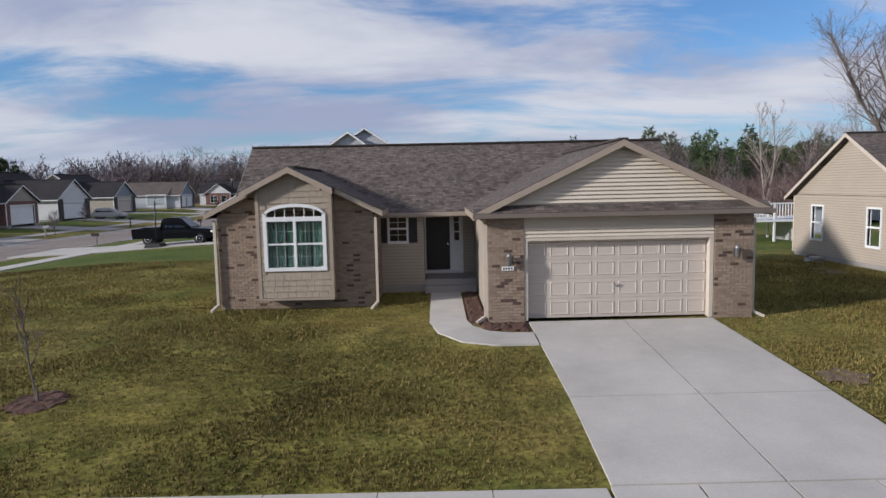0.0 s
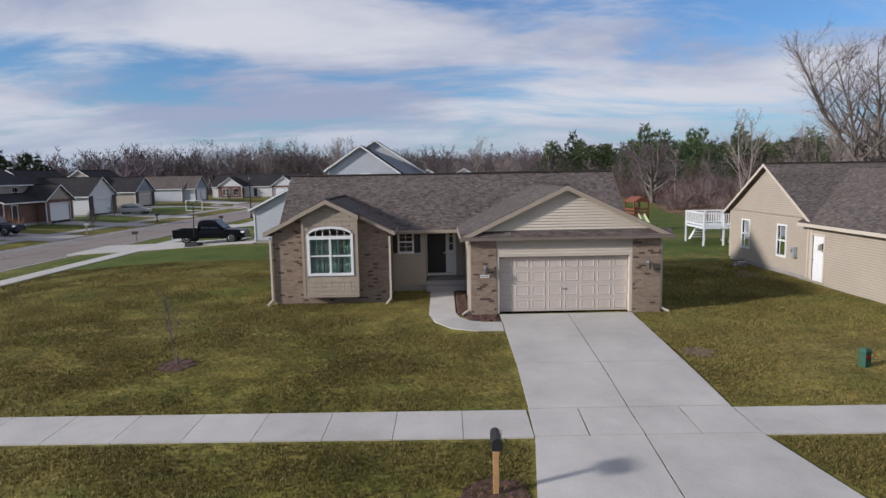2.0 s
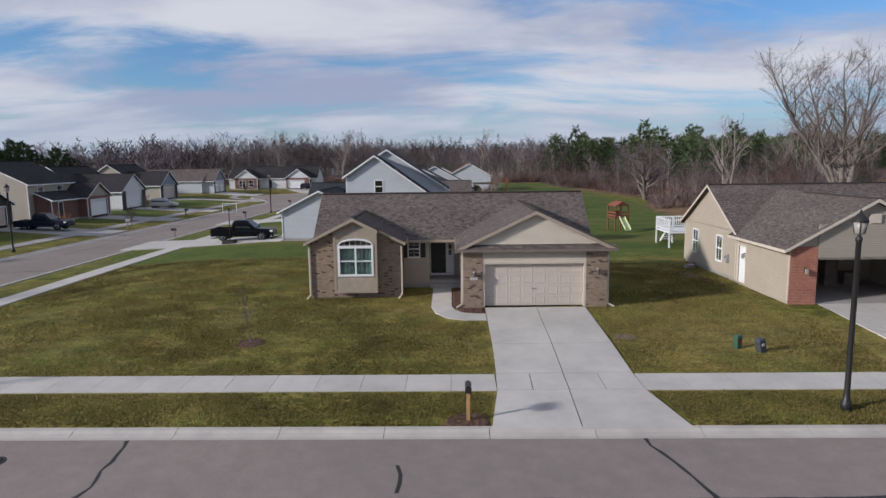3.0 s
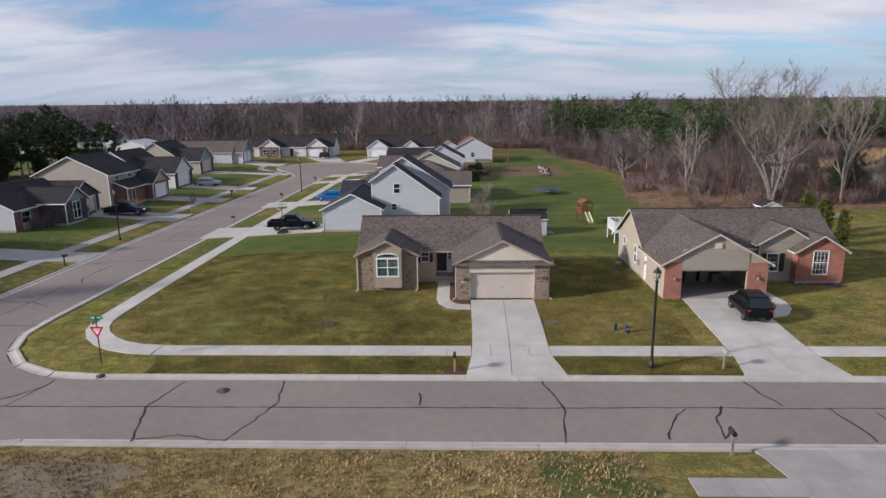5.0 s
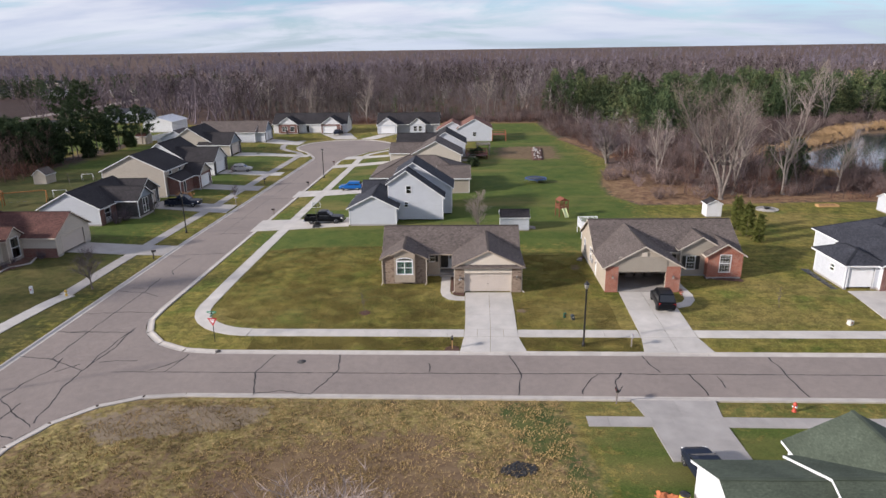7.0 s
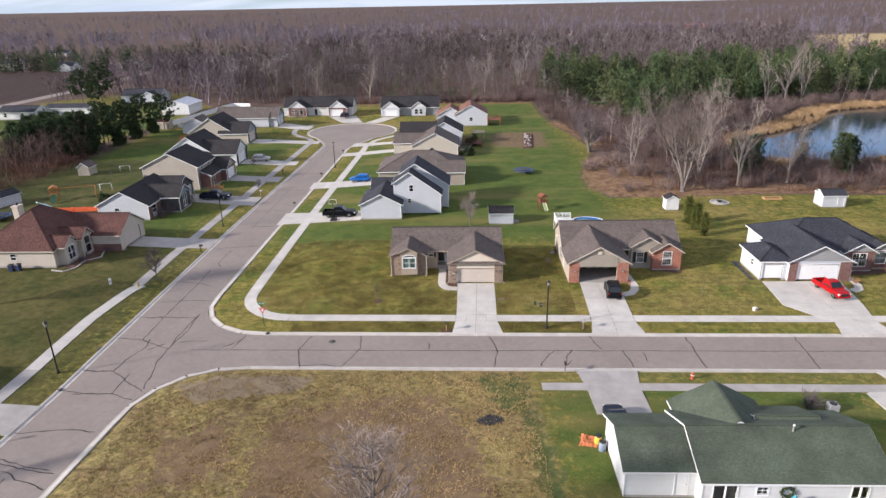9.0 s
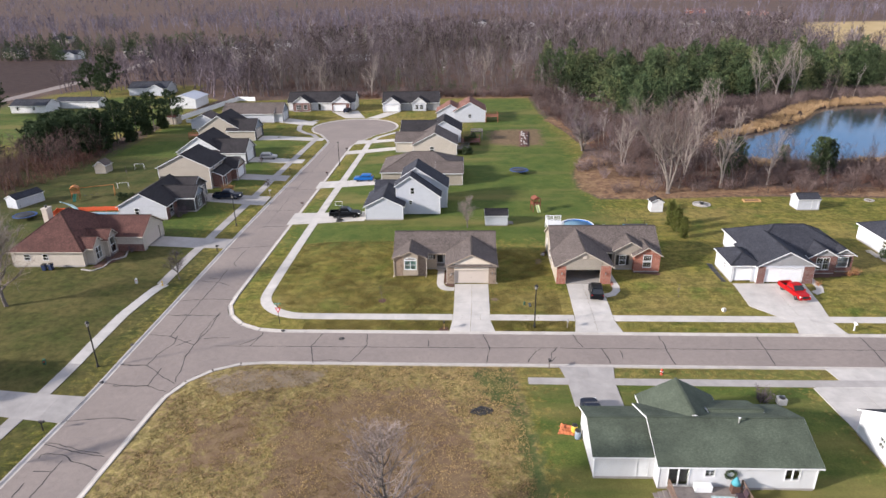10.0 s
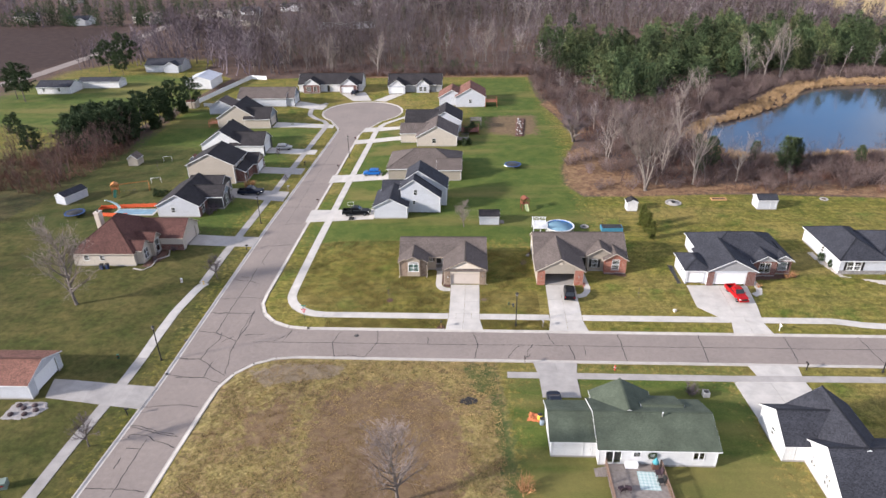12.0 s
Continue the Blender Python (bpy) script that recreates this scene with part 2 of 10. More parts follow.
    col = n.mix(n.math("MULTIPLY", mask("olive", 1.6), 0.8), col, olive)
    col = n.mix(mask("dry"), col, dry)
    weeds = n.mix(n.ramp(n.noise(0.8, 6, 0.65), [(0.35, 0.0), (0.65, 1.0)]), (0.036, 0.066, 0.022), (0.105, 0.110, 0.034))
    weeds = n.mix(1.0, weeds, n.ramp(fine, [(0.28, 0.55), (0.72, 1.40)]), "MULTIPLY")
    col = n.mix(n.math("MULTIPLY", mask("weeds", 1.8), 0.9), col, weeds)
    bare = n.mix(n.ramp(n.noise(1.1, 6, 0.7), [(0.35, 0.0), (0.65, 1.0)]), (0.120, 0.074, 0.050), (0.185, 0.125, 0.076))
    col = n.mix(n.math("MULTIPLY", mask("bare", 2.0), 0.85), col, bare)
    russet = n.mix(n.ramp(n.noise(0.7, 6, 0.68), [(0.36, 0.0), (0.64, 1.0)]), (0.120, 0.066, 0.040), (0.290, 0.180, 0.098))
    russet = n.mix(1.0, russet, n.ramp(n.noise(4.0, 5, 0.7), [(0.28, 0.6), (0.72, 1.35)]), "MULTIPLY")
    col = n.mix(n.math("MULTIPLY", mask("russet", 1.6), 0.85), col, russet)
    col = n.mix(mask("soil"), col, soil)
    col = n.mix(mask("straw"), col, tan)
    col = n.mix(n.math("MULTIPLY", mask("gravel", 1.6), 0.75), col, gravel)
    n.bump(n.mix(0.5, n.noise(12, 5, 0.7), n.noise(3, 4)), 0.7, 0.05)
    return n.done(col, 0.95, spec=0.1)


def concrete(name, c, stain=0.12):
    n = Nodes(name)
    tone = n.ramp(n.obrand(), [(0.0, tuple(v * 0.94 for v in c)), (1.0, tuple(min(1, v * 1.04) for v in c))])
    tone = n.mix(1.0, tone, n.ramp(n.noise(0.6, 6, 0.65), [(0.3, 1 - stain), (0.7, 1.06)]), "MULTIPLY")
    tone = n.mix(1.0, tone, n.ramp(n.noise(30, 4, 0.7), [(0.3, 0.90), (0.7, 1.07)]), "MULTIPLY")
    n.bump(n.noise(60, 4), 0.25, 0.004)
    return n.done(tone, 0.85, spec=0.25)


def asphalt_mat():
    n = Nodes("worn_asphalt")
    tone = n.mix(n.ramp(n.noise(0.12, 5, 0.6), [(0.32, 0.0), (0.68, 1.0)]), (0.210, 0.176, 0.156), (0.250, 0.209, 0.182))
    tone = n.mix(1.0, tone, n.ramp(n.noise(1.6, 6, 0.7), [(0.34, 0.92), (0.66, 1.07)]), "MULTIPLY")
    tone = n.mix(1.0, tone, n.ramp(n.noise(45, 4, 0.75), [(0.28, 0.72), (0.72, 1.25)]), "MULTIPLY")
    n.bump(n.noise(70, 3), 0.3, 0.006)
    return n.done(tone, 0.9, spec=0.2)


def leafy(name, c, c2, rough=0.8, patch=0.25, clump=0.35):
    """Fine plant stuff: each blade its own tone, with a slow drift of tone over the ground."""
    n = Nodes(name)
    col = n.mix(n.island(), c, c2)
    col = n.mix(1.0, col, n.ramp(n.noise(clump, 4), [(0.3, 1 - patch), (0.7, 1 + patch)]), "MULTIPLY")
    col = n.mix(1.0, col, n.ramp(n.noise(0.045, 5, 0.6), [(0.36, (0.62, 0.59, 0.61)), (0.5, (1.0, 0.96, 0.95)), (0.64, (1.38, 1.35, 1.38))]), "MULTIPLY")
    return n.done(col, rough, spec=0.15)


def glass_mat():
    n = Nodes("window_glass")
    n.b.inputs["Transmission Weight"].default_value = 1.0
    n.b.inputs["IOR"].default_value = 1.45
    wob = n.noise(0.8, 2)
    n.bump(wob, 0.05, 0.01)
    return n.done((0.80, 0.86, 0.86), 0.02)


def water_mat():
    n = Nodes("pond_water")
    n.bump(n.noise(1.3, 5, 0.6, vec=n.mapping((1.0, 0.45, 1.0))), 0.3, 0.05)
    col = n.ramp(n.noise(0.05, 4), [(0.3, (0.026, 0.029, 0.034)), (0.7, (0.040, 0.043, 0.048))])
    return n.done(col, 0.06, spec=0.5)


M_GROUND = ground_mat()
M_ASPHALT = asphalt_mat()
M_TAR = plain("crack_tar", (0.022, 0.019, 0.018), 0.6, 0.3, 6.0)
M_CONC = concrete("new_concrete", (0.490, 0.458, 0.415), 0.20)
M_CONC_OLD = concrete("old_concrete", (0.35, 0.325, 0.30), 0.2)
M_KERB = concrete("kerb_concrete", (0.46, 0.42, 0.375), 0.25)
M_ROOF_TAUPE = shingles("taupe_shingles", (0.121, 0.100, 0.090), blotch=0.14)
M_ROOF_GREY = shingles("charcoal_shingles", (0.042, 0.044, 0.054))
M_ROOF_DARK = shingles("black_shingles", (0.036, 0.033, 0.035))
M_ROOF_BROWN = shingles("brown_shingles", (0.100, 0.048, 0.040))
M_ROOF_GREEN = shingles("green_shingles", (0.076, 0.092, 0.066), 0.85, 0.3, 0.35)
M_ROOF_RED = shingles("rust_shingles", (0.190, 0.095, 0.072))
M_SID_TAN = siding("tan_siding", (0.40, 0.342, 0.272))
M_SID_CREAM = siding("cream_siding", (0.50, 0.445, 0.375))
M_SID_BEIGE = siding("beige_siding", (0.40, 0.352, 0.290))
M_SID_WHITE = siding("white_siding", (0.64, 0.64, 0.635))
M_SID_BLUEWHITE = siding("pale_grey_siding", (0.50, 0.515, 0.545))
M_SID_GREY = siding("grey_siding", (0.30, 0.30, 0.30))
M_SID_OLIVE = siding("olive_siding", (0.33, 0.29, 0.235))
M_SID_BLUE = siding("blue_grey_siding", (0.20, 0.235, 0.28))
M_SHAKE = plain("shake_tan", (0.325, 0.270, 0.205), 0.7, 0.14, 4.0, bump=0.4, fine=60)
M_TRIM_TAN = plain("tan_trim", (0.325, 0.265, 0.205), 0.55, 0.08)
M_TRIM_CREAM = plain("cream_trim", (0.52, 0.455, 0.375), 0.5, 0.07)
M_WHITE = plain("white_paint", (0.72, 0.72, 0.71), 0.45, 0.05)
M_GARAGE = plain("almond_door", (0.50, 0.435, 0.375), 0.5, 0.04, 1.2, bump=0.08)
M_MORTAR = plain("mortar", (0.255, 0.208, 0.168), 0.95, 0.15, 8.0, bump=0.4, fine=80)
M_BRICK_RED = brickwork("red_brick", (0.33, 0.105, 0.065), (0.24, 0.075, 0.05), (0.36, 0.27, 0.22))
M_BRICK_DK = brickwork("dark_brick", (0.17, 0.07, 0.055), (0.11, 0.05, 0.042), (0.24, 0.20, 0.18))
M_STONE_DK = brickwork("dark_stone", (0.085, 0.078, 0.074), (0.045, 0.042, 0.042), (0.030, 0.030, 0.030), 0.4, 0.16)
M_STONE = brickwork("grey_stone", (0.30, 0.28, 0.26), (0.17, 0.165, 0.16), (0.10, 0.10, 0.10), 0.4, 0.16)
M_BLACK = plain("black_paint", (0.018, 0.017, 0.016), 0.45, 0.2)
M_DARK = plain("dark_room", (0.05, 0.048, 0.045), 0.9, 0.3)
M_GLASS = glass_mat()
M_WATER = water_mat()
M_MUNTIN = plain("grille_bars", (0.30, 0.34, 0.32), 0.6, 0.1)
M_CURTAIN = plain("green_curtain", (0.24, 0.40, 0.34), 0.8, 0.3, 5.0)
M_BARK = plain("grey_bark", (0.150, 0.128, 0.112), 0.95, 0.35, 2.0, bump=0.7, fine=18, spec=0.1)
M_TWIG_MID = leafy("brown_grey_twigs", (0.115, 0.092, 0.080), (0.215, 0.176, 0.154))
M_BARK_PALE = plain("pale_bark", (0.26, 0.225, 0.195), 0.95, 0.3, 2.0, bump=0.6, fine=18, spec=0.1)
M_TWIG = leafy("bare_twigs", (0.078, 0.063, 0.070), (0.185, 0.153, 0.165))
# far forest twigs: distance haze painted in as a bluer mauve-grey
M_TWIG_HAZED = leafy("far_hazed_twigs", (0.098, 0.086, 0.106), (0.196, 0.174, 0.206))
M_TWIG_DK = leafy("dark_twigs", (0.030, 0.022, 0.023), (0.080, 0.058, 0.056))
M_TWIG_ASH = leafy("ashen_twigs", (0.165, 0.146, 0.148), (0.310, 0.272, 0.268))
M_TWIG_PALE = leafy("pale_twigs", (0.22, 0.185, 0.165), (0.36, 0.305, 0.27))
M_TWIG_RED = leafy("red_brown_brush", (0.085, 0.042, 0.034), (0.165, 0.090, 0.062))
M_TWIG_MAUVE = leafy("mauve_thicket", (0.082, 0.060, 0.055), (0.200, 0.152, 0.138))
M_TWIG_BROWN = leafy("brown_saplings", (0.055, 0.036, 0.032), (0.125, 0.084, 0.068))
M_NEEDLE = leafy("pine_needles", (0.034, 0.056, 0.026), (0.096, 0.128, 0.056), patch=0.5, clump=0.5)
M_NEEDLE_LT = leafy("olive_needles", (0.052, 0.074, 0.030), (0.134, 0.154, 0.068), patch=0.5, clump=0.5)
M_NEEDLE_DK = leafy("spruce_needles", (0.026, 0.046, 0.022), (0.070, 0.100, 0.042))
M_ARBOR = leafy("cedar_foliage", (0.075, 0.100, 0.022), (0.150, 0.155, 0.040))
M_REED = leafy("dry_reeds", (0.27, 0.180, 0.092), (0.40, 0.285, 0.16))
M_MULCH = plain("bark_mulch", (0.085, 0.044, 0.032), 0.95, 0.5, 14.0, bump=0.9, fine=50)
M_CEDAR = plain("cedar_wood", (0.30, 0.115, 0.055), 0.8, 0.25, 3.0, bump=0.3)
M_DECK = plain("weathered_deck", (0.195, 0.168, 0.150), 0.85, 0.3, 2.5, bump=0.4)
M_RUBBER = plain("tyre_rubber", (0.018, 0.018, 0.018), 0.85, 0.2)
M_RIM = plain("alloy_rim", (0.55, 0.55, 0.56), 0.35, 0.1, metal=0.8)
M_CHROME = plain("chrome", (0.70, 0.70, 0.71), 0.2, 0.05, metal=1.0, bump=0)
M_LAMP_RED = plain("tail_lamp", (0.35, 0.02, 0.02), 0.25, 0.1, bump=0)
M_LAMP_CLEAR = plain("clear_lamp", (0.75, 0.75, 0.72), 0.2, 0.05, bump=0)
M_CARGLASS = plain("tinted_glass", (0.012, 0.014, 0.016), 0.06, 0.1, bump=0, spec=0.6)

# ---------------------------------------------------------------- mesh tools
class Mesh:
    """Collects faces; every shape is closed and has its own vertices."""

    def __init__(self):
        self.v, self.f, self.uv, self.smooth = [], [], {}, []

    def face(self, pts, uv=None):
        n = len(self.v)
        self.v += [tuple(p) for p in pts]
        if uv:
            self.uv[len(self.f)] = uv
        self.f.append(tuple(range(n, n + len(pts))))

    def hexa(self, p):
        """Eight corners: four below, counter-clockwise from above, then the four above them."""
        n = len(self.v)
        self.v += [tuple(q) for q in p]
        for q in ((3, 2, 1, 0), (4, 5, 6, 7), (0, 1, 5, 4), (1, 2, 6, 5), (2, 3, 7, 6), (3, 0, 4, 7)):
            self.f.append(tuple(n + k for k in q))

    def box(self, x0, y0, z0, x1, y1, z1, taper=0.0):
        t = taper
        self.hexa([(x0, y0, z0), (x1, y0, z0), (x1, y1, z0), (x0, y1, z0), (x0 + t, y0 + t, z1), (x1 - t, y0 + t, z1), (x1 - t, y1 - t, z1), (x0 + t, y1 - t, z1)])

    def prism(self, poly, z0, z1):
        """A flat polygon, counter-clockwise, drawn up from z0 to z1 (numbers, or lists for each corner)."""
        k = len(poly)
        a = z0 if isinstance(z0, (list, tuple)) else [z0] * k
        b = z1 if isinstance(z1, (list, tuple)) else [z1] * k
        n = len(self.v)
        self.v += [(x, y, z) for (x, y), z in zip(poly, a)] + [(x, y, z) for (x, y), z in zip(poly, b)]
        self.f.append(tuple(n + k - 1 - i for i in range(k)))
        self.f.append(tuple(n + k + i for i in range(k)))
        for i in range(k):
            j = (i + 1) % k
            self.f.append((n + i, n + j, n + k + j, n + k + i))

    def extrude(self, pts, d):
        """A flat loop of 3D points, drawn along d."""
        k = len(pts)
        n = len(self.v)
        d = Vector(d)
        self.v += [tuple(p) for p in pts] + [tuple(Vector(p) + d) for p in pts]
        self.f.append(tuple(n + i for i in range(k)))
        self.f.append(tuple(n + k + k - 1 - i for i in range(k)))
        for i in range(k):
            j = (i + 1) % k
            self.f.append((n + j, n + i, n + k + i, n + k + j))

    def beam(self, p, q, w, h):
        """A bar from p to q, w wide across and h deep downwards from the line."""
        p, q = Vector(p), Vector(q)
        d = (q - p).normalized()
        side = d.cross(Vector((0, 0, 1)))
        side = side.normalized() if side.length > 1e-4 else Vector((1, 0, 0))
        up = side.cross(d).normalized()
        s, u = side * (w / 2), up * h
        self.hexa([p - s - u, p + s - u, q + s - u, q - s - u, p - s, p + s, q + s, q - s])

    def tube(self, p, q, r0, r1, n=6, cap=True):
        p, q = Vector(p), Vector(q)
        d = (q - p).normalized()
        a = d.orthogonal().normalized()
        b = d.cross(a)
        k = len(self.v)
        for c, r in ((p, r0), (q, r1)):
            for i in range(n):
                t = 2 * math.pi * i / n
                self.v.append(tuple(c + a * (r * math.cos(t)) + b * (r * math.sin(t))))
        for i in range(n):
            j = (i + 1) % n
            self.f.append((k + i, k + j, k + n + j, k + n + i))
            self.smooth.append(len(self.f) - 1)
        if cap:
            self.f.append(tuple(k + n - 1 - i for i in range(n)))
            self.f.append(tuple(k + n + i for i in range(n)))

    def lathe(self, prof, n=16, at=(0, 0, 0), axis="z"):
        """A turned shape from (radius, height) pairs."""
        k = len(self.v)
        for r, h in prof:
            for i in range(n):
                t = 2 * math.pi * i / n
                x, y = r * math.cos(t), r * math.sin(t)
                p = (x, y, h) if axis == "z" else ((h, x, y) if axis == "x" else (x, h, -y))
                self.v.append((p[0] + at[0], p[1] + at[1], p[2] + at[2]))
        for m in range(len(prof) - 1):
            for i in range(n):
                j = (i + 1) % n
                self.f.append((k + m * n + i, k + m * n + j, k + (m + 1) * n + j, k + (m + 1) * n + i))
                self.smooth.append(len(self.f) - 1)
        self.f.append(tuple(k + n - 1 - i for i in range(n)))
        self.f.append(tuple(k + (len(prof) - 1) * n + i for i in range(n)))

    def data(self, name, material):
        me = bpy.data.meshes.new(name)
        me.from_pydata(self.v, [], self.f)
        if self.uv:
            layer = me.uv_layers.new(name="UVMap")
            for k, uv in self.uv.items():
                for loop, c in zip(me.polygons[k].loop_indices, uv):
                    layer.data[loop].uv = c
        for k in self.smooth:
            me.polygons[k].use_smooth = True
        me.materials.append(material)
        return me


def part(name, mesh, material, parent, label=""):
    """One mesh object under a thing or a part, in the thing's own space."""
    ob = new(name, mesh.data(name, material) if isinstance(mesh, Mesh) else mesh)
    ob.parent = parent
    return tagged(ob, label)


def thing(name, x, y, z, label, category, group="", turn=0.0):
    ob = new(name)
    ob.empty_display_size = 0.2
    ob.matrix_basis = pose(x, y, z, 0, 0, turn)
    return tagged(ob, label, category, group)


def single(name, mesh, material, label, category="", kind="", group="", at=None):
    ob = new(name, mesh.data(name, material) if isinstance(mesh, Mesh) else mesh)
    if at is not None:
        ob.matrix_basis = at
    return tagged(ob, label, category, group, kind)


def soup(name, verts, faces, material):
    """A mesh from arrays; faces is an (n, 3) array of indices."""
    me = bpy.data.meshes.new(name)
    me.vertices.add(len(verts))
    me.vertices.foreach_set("co", np.asarray(verts, np.float32).ravel())
    me.loops.add(faces.size)
    me.loops.foreach_set("vertex_index", np.asarray(faces, np.int32).ravel())
    me.polygons.add(len(faces))
    me.polygons.foreach_set("loop_start", np.arange(0, faces.size, 3, dtype=np.int32))
    me.update(calc_edges=True)
    me.materials.append(material)
    return me


# ---------------------------------------------------------------- the lie of the land
def arc(cx, cy, r, a0, a1, n):
    return [(cx + r * math.cos(radians(a0 + (a1 - a0) * i / n)), cy + r * math.sin(radians(a0 + (a1 - a0) * i / n))) for i in range(n + 1)]


def north_kerb(x):
    return 4.72 - 0.009 * x


def south_kerb(x):
    return -3.30 - 0.009 * x


def west_kerb(y):
    return -37.2 + (0.045 * (y + 8) if y < -8 else 0.0) + (0.026 * (y - 30) if y > 30 else 0.0)


def east_kerb(y):
    return -29.3 + 0.055 * (y + 12) if y < -12 else float(np.interp(y, [10, 45, 75, 110], [-28.55, -28.1, -27.6, -27.2]))


EAST_END, SOUTH_END = 230.0, -150.0
NE_R, SE_R = 8.6, 8.5
road_loop = []
road_loop += [(east_kerb(y) + 0.8, y) for y in (SOUTH_END, -100, -60, -30, -20)]
cx, cy = -28.4 + SE_R, south_kerb(-20) - SE_R
road_loop += arc(cx, cy, SE_R, 180, 90, 10)
road_loop += [(x, south_kerb(x)) for x in (-12, 0, 20, 50, 100, EAST_END)]
road_loop += [(x, north_kerb(x)) for x in (EAST_END, 100, 50, 20, 0, -12)]
cx, cy = -28.55 + NE_R, north_kerb(-19) + NE_R
road_loop += arc(cx, cy, NE_R, 270, 180, 12)
road_loop += [(east_kerb(y), y) for y in (20, 40, 60, 80, 100, 108)]
road_loop += arc(-30.5, 132.2, 13.6, -52, 228, 36)
road_loop += [(west_kerb(y), y) for y in (112, 80, 40, 0, -8, -30, -60, -100, SOUTH_END)]
ROAD = np.array(road_loop)


def inside(poly, x, y):
    x, y = np.asarray(x, float), np.asarray(y, float)
    hit = np.zeros(x.shape, bool)
    p = np.asarray(poly, float)
    for (ax, ay), (bx, by) in zip(p, np.roll(p, -1, 0)):
        if ay == by:
            continue
        cross = ((ay > y) != (by > y)) & (x < (bx - ax) * (y - ay) / (by - ay) + ax)
        hit ^= cross
    return hit


def edge_distance(poly, x, y):
    x, y = np.asarray(x, float), np.asarray(y, float)
    best = np.full(x.shape, 1e9)
    p = np.asarray(poly, float)
    for (ax, ay), (bx, by) in zip(p, np.roll(p, -1, 0)):
        dx, dy = bx - ax, by - ay
        t = np.clip(((x - ax) * dx + (y - ay) * dy) / max(dx * dx + dy * dy, 1e-9), 0, 1)
        best = np.minimum(best, np.hypot(x - ax - t * dx, y - ay - t * dy))
    return best


def from_road(x, y):
    return edge_distance(ROAD, x, y) * np.where(inside(ROAD, x, y), -1, 1)


POND = [(72, 100), (73, 91), (80, 87), (92, 86), (102, 89), (120, 90), (150, 92), (190, 100), (215, 130), (205, 160), (170, 169), (140, 168), (124, 160), (114, 146), (106, 137), (90, 124), (79, 117), (73, 109)]


def land(x, y):
    """Height of the ground."""
    d = from_road(x, y)
    z = np.interp(d, [-1.2, -0.55, 0.0, 0.25, 2.3, 4.2, 12.0, 20.0], [-0.34, -0.30, -0.03, 0.0, 0.07, 0.12, 0.60, 0.64])
    p = edge_distance(POND, x, y) * np.where(inside(POND, x, y), -1, 1)
    return z - np.interp(p, [-3, 0, 6, 22], [1.9, 1.25, 0.7, 0.0])


def land_at(x, y):
    return float(land(np.array([x]), np.array([y]))[0])


LAWN = [(-103, -160), (240, -160), (240, 54), (97, 56), (62, 58), (46, 57), (31, 56.5), (27.6, 65), (28, 74), (32.2, 88), (35.4, 100), (33.2, 119), (30.4, 134), (28.4, 150), (28, 182), (-62, 182), (-88, 180), (-93, 140), (-89, 110), (-86, 80), (-94, 45), (-100, 20)]
WEST_LAWN = [(-190, 75), (-100, 85), (-92, 182), (-110, 200), (-150, 218), (-176, 222), (-184, 170)]
VACANT = [(-29, -160), (12.6, -160), (11.8, -30), (10.4, -12), (9.6, -3), (-29, -3)]
WEEDS = [[(5.0, -4.2), (9.0, -4.2), (9.6, -9.0), (11.4, -22), (12.4, -40), (10.6, -40), (9.4, -22), (8.6, -12), (5.6, -8.0)]]
BROWN = [[(-8, -9), (0, -8), (4, -14), (6, -24), (2, -34), (-10, -34), (-14, -22), (-14, -13)], [(-22, -14), (-17, -12), (-16, -20), (-22, -22)], [(10.5, 106), (17.5, 103), (25, 104), (26, 124), (18, 124), (11, 122)]]
PLOUGHED = [(-700, 190), (-190, 176), (-184, 240), (-186, 300), (-230, 335), (-700, 335)]
STRAW_FIELD = [(226, 364), (262, 345), (420, 380), (560, 600), (405, 600), (303, 566)]
LUSH = [[(-28, 33), (30, 33), (31, 110), (27, 180), (6, 180), (6, 112), (-22, 112)], [(-92, 40), (-44, 30), (-42, 112), (-62, 130), (-90, 135)], [(11, -60), (42, -60), (42, -5.5), (11, -5.5)], [(-180, 128), (-112, 104), (-94, 140), (-98, 178), (-130, 192), (-182, 178)]]
RUSSET = [[(28.0, 64), (31, 57.5), (40, 56.5), (62, 58.5), (78, 58.5), (96, 56), (140, 56), (140, 63), (70, 64), (46, 64), (44, 78), (36, 92), (32, 88), (28.5, 74)], [(29, 138), (33, 124), (36, 104), (40, 106), (36, 126), (32, 142)], [(-62, 181), (28, 181), (30, 190), (-62, 190)]]
BARE_PATCH = [(-25.5, -6.5), (-21, -4.6), (-12, -4.6), (-12.5, -7.5), (-17, -8.2), (-22, -9.8)]


def far_rise(x, y):
    """The country beyond the woods lifts slowly towards the skyline."""
    return np.interp(np.hypot(x, y - 100), [700, 1200, 2400, 4600], [0.0, 3.0, 17.0, 34.0])


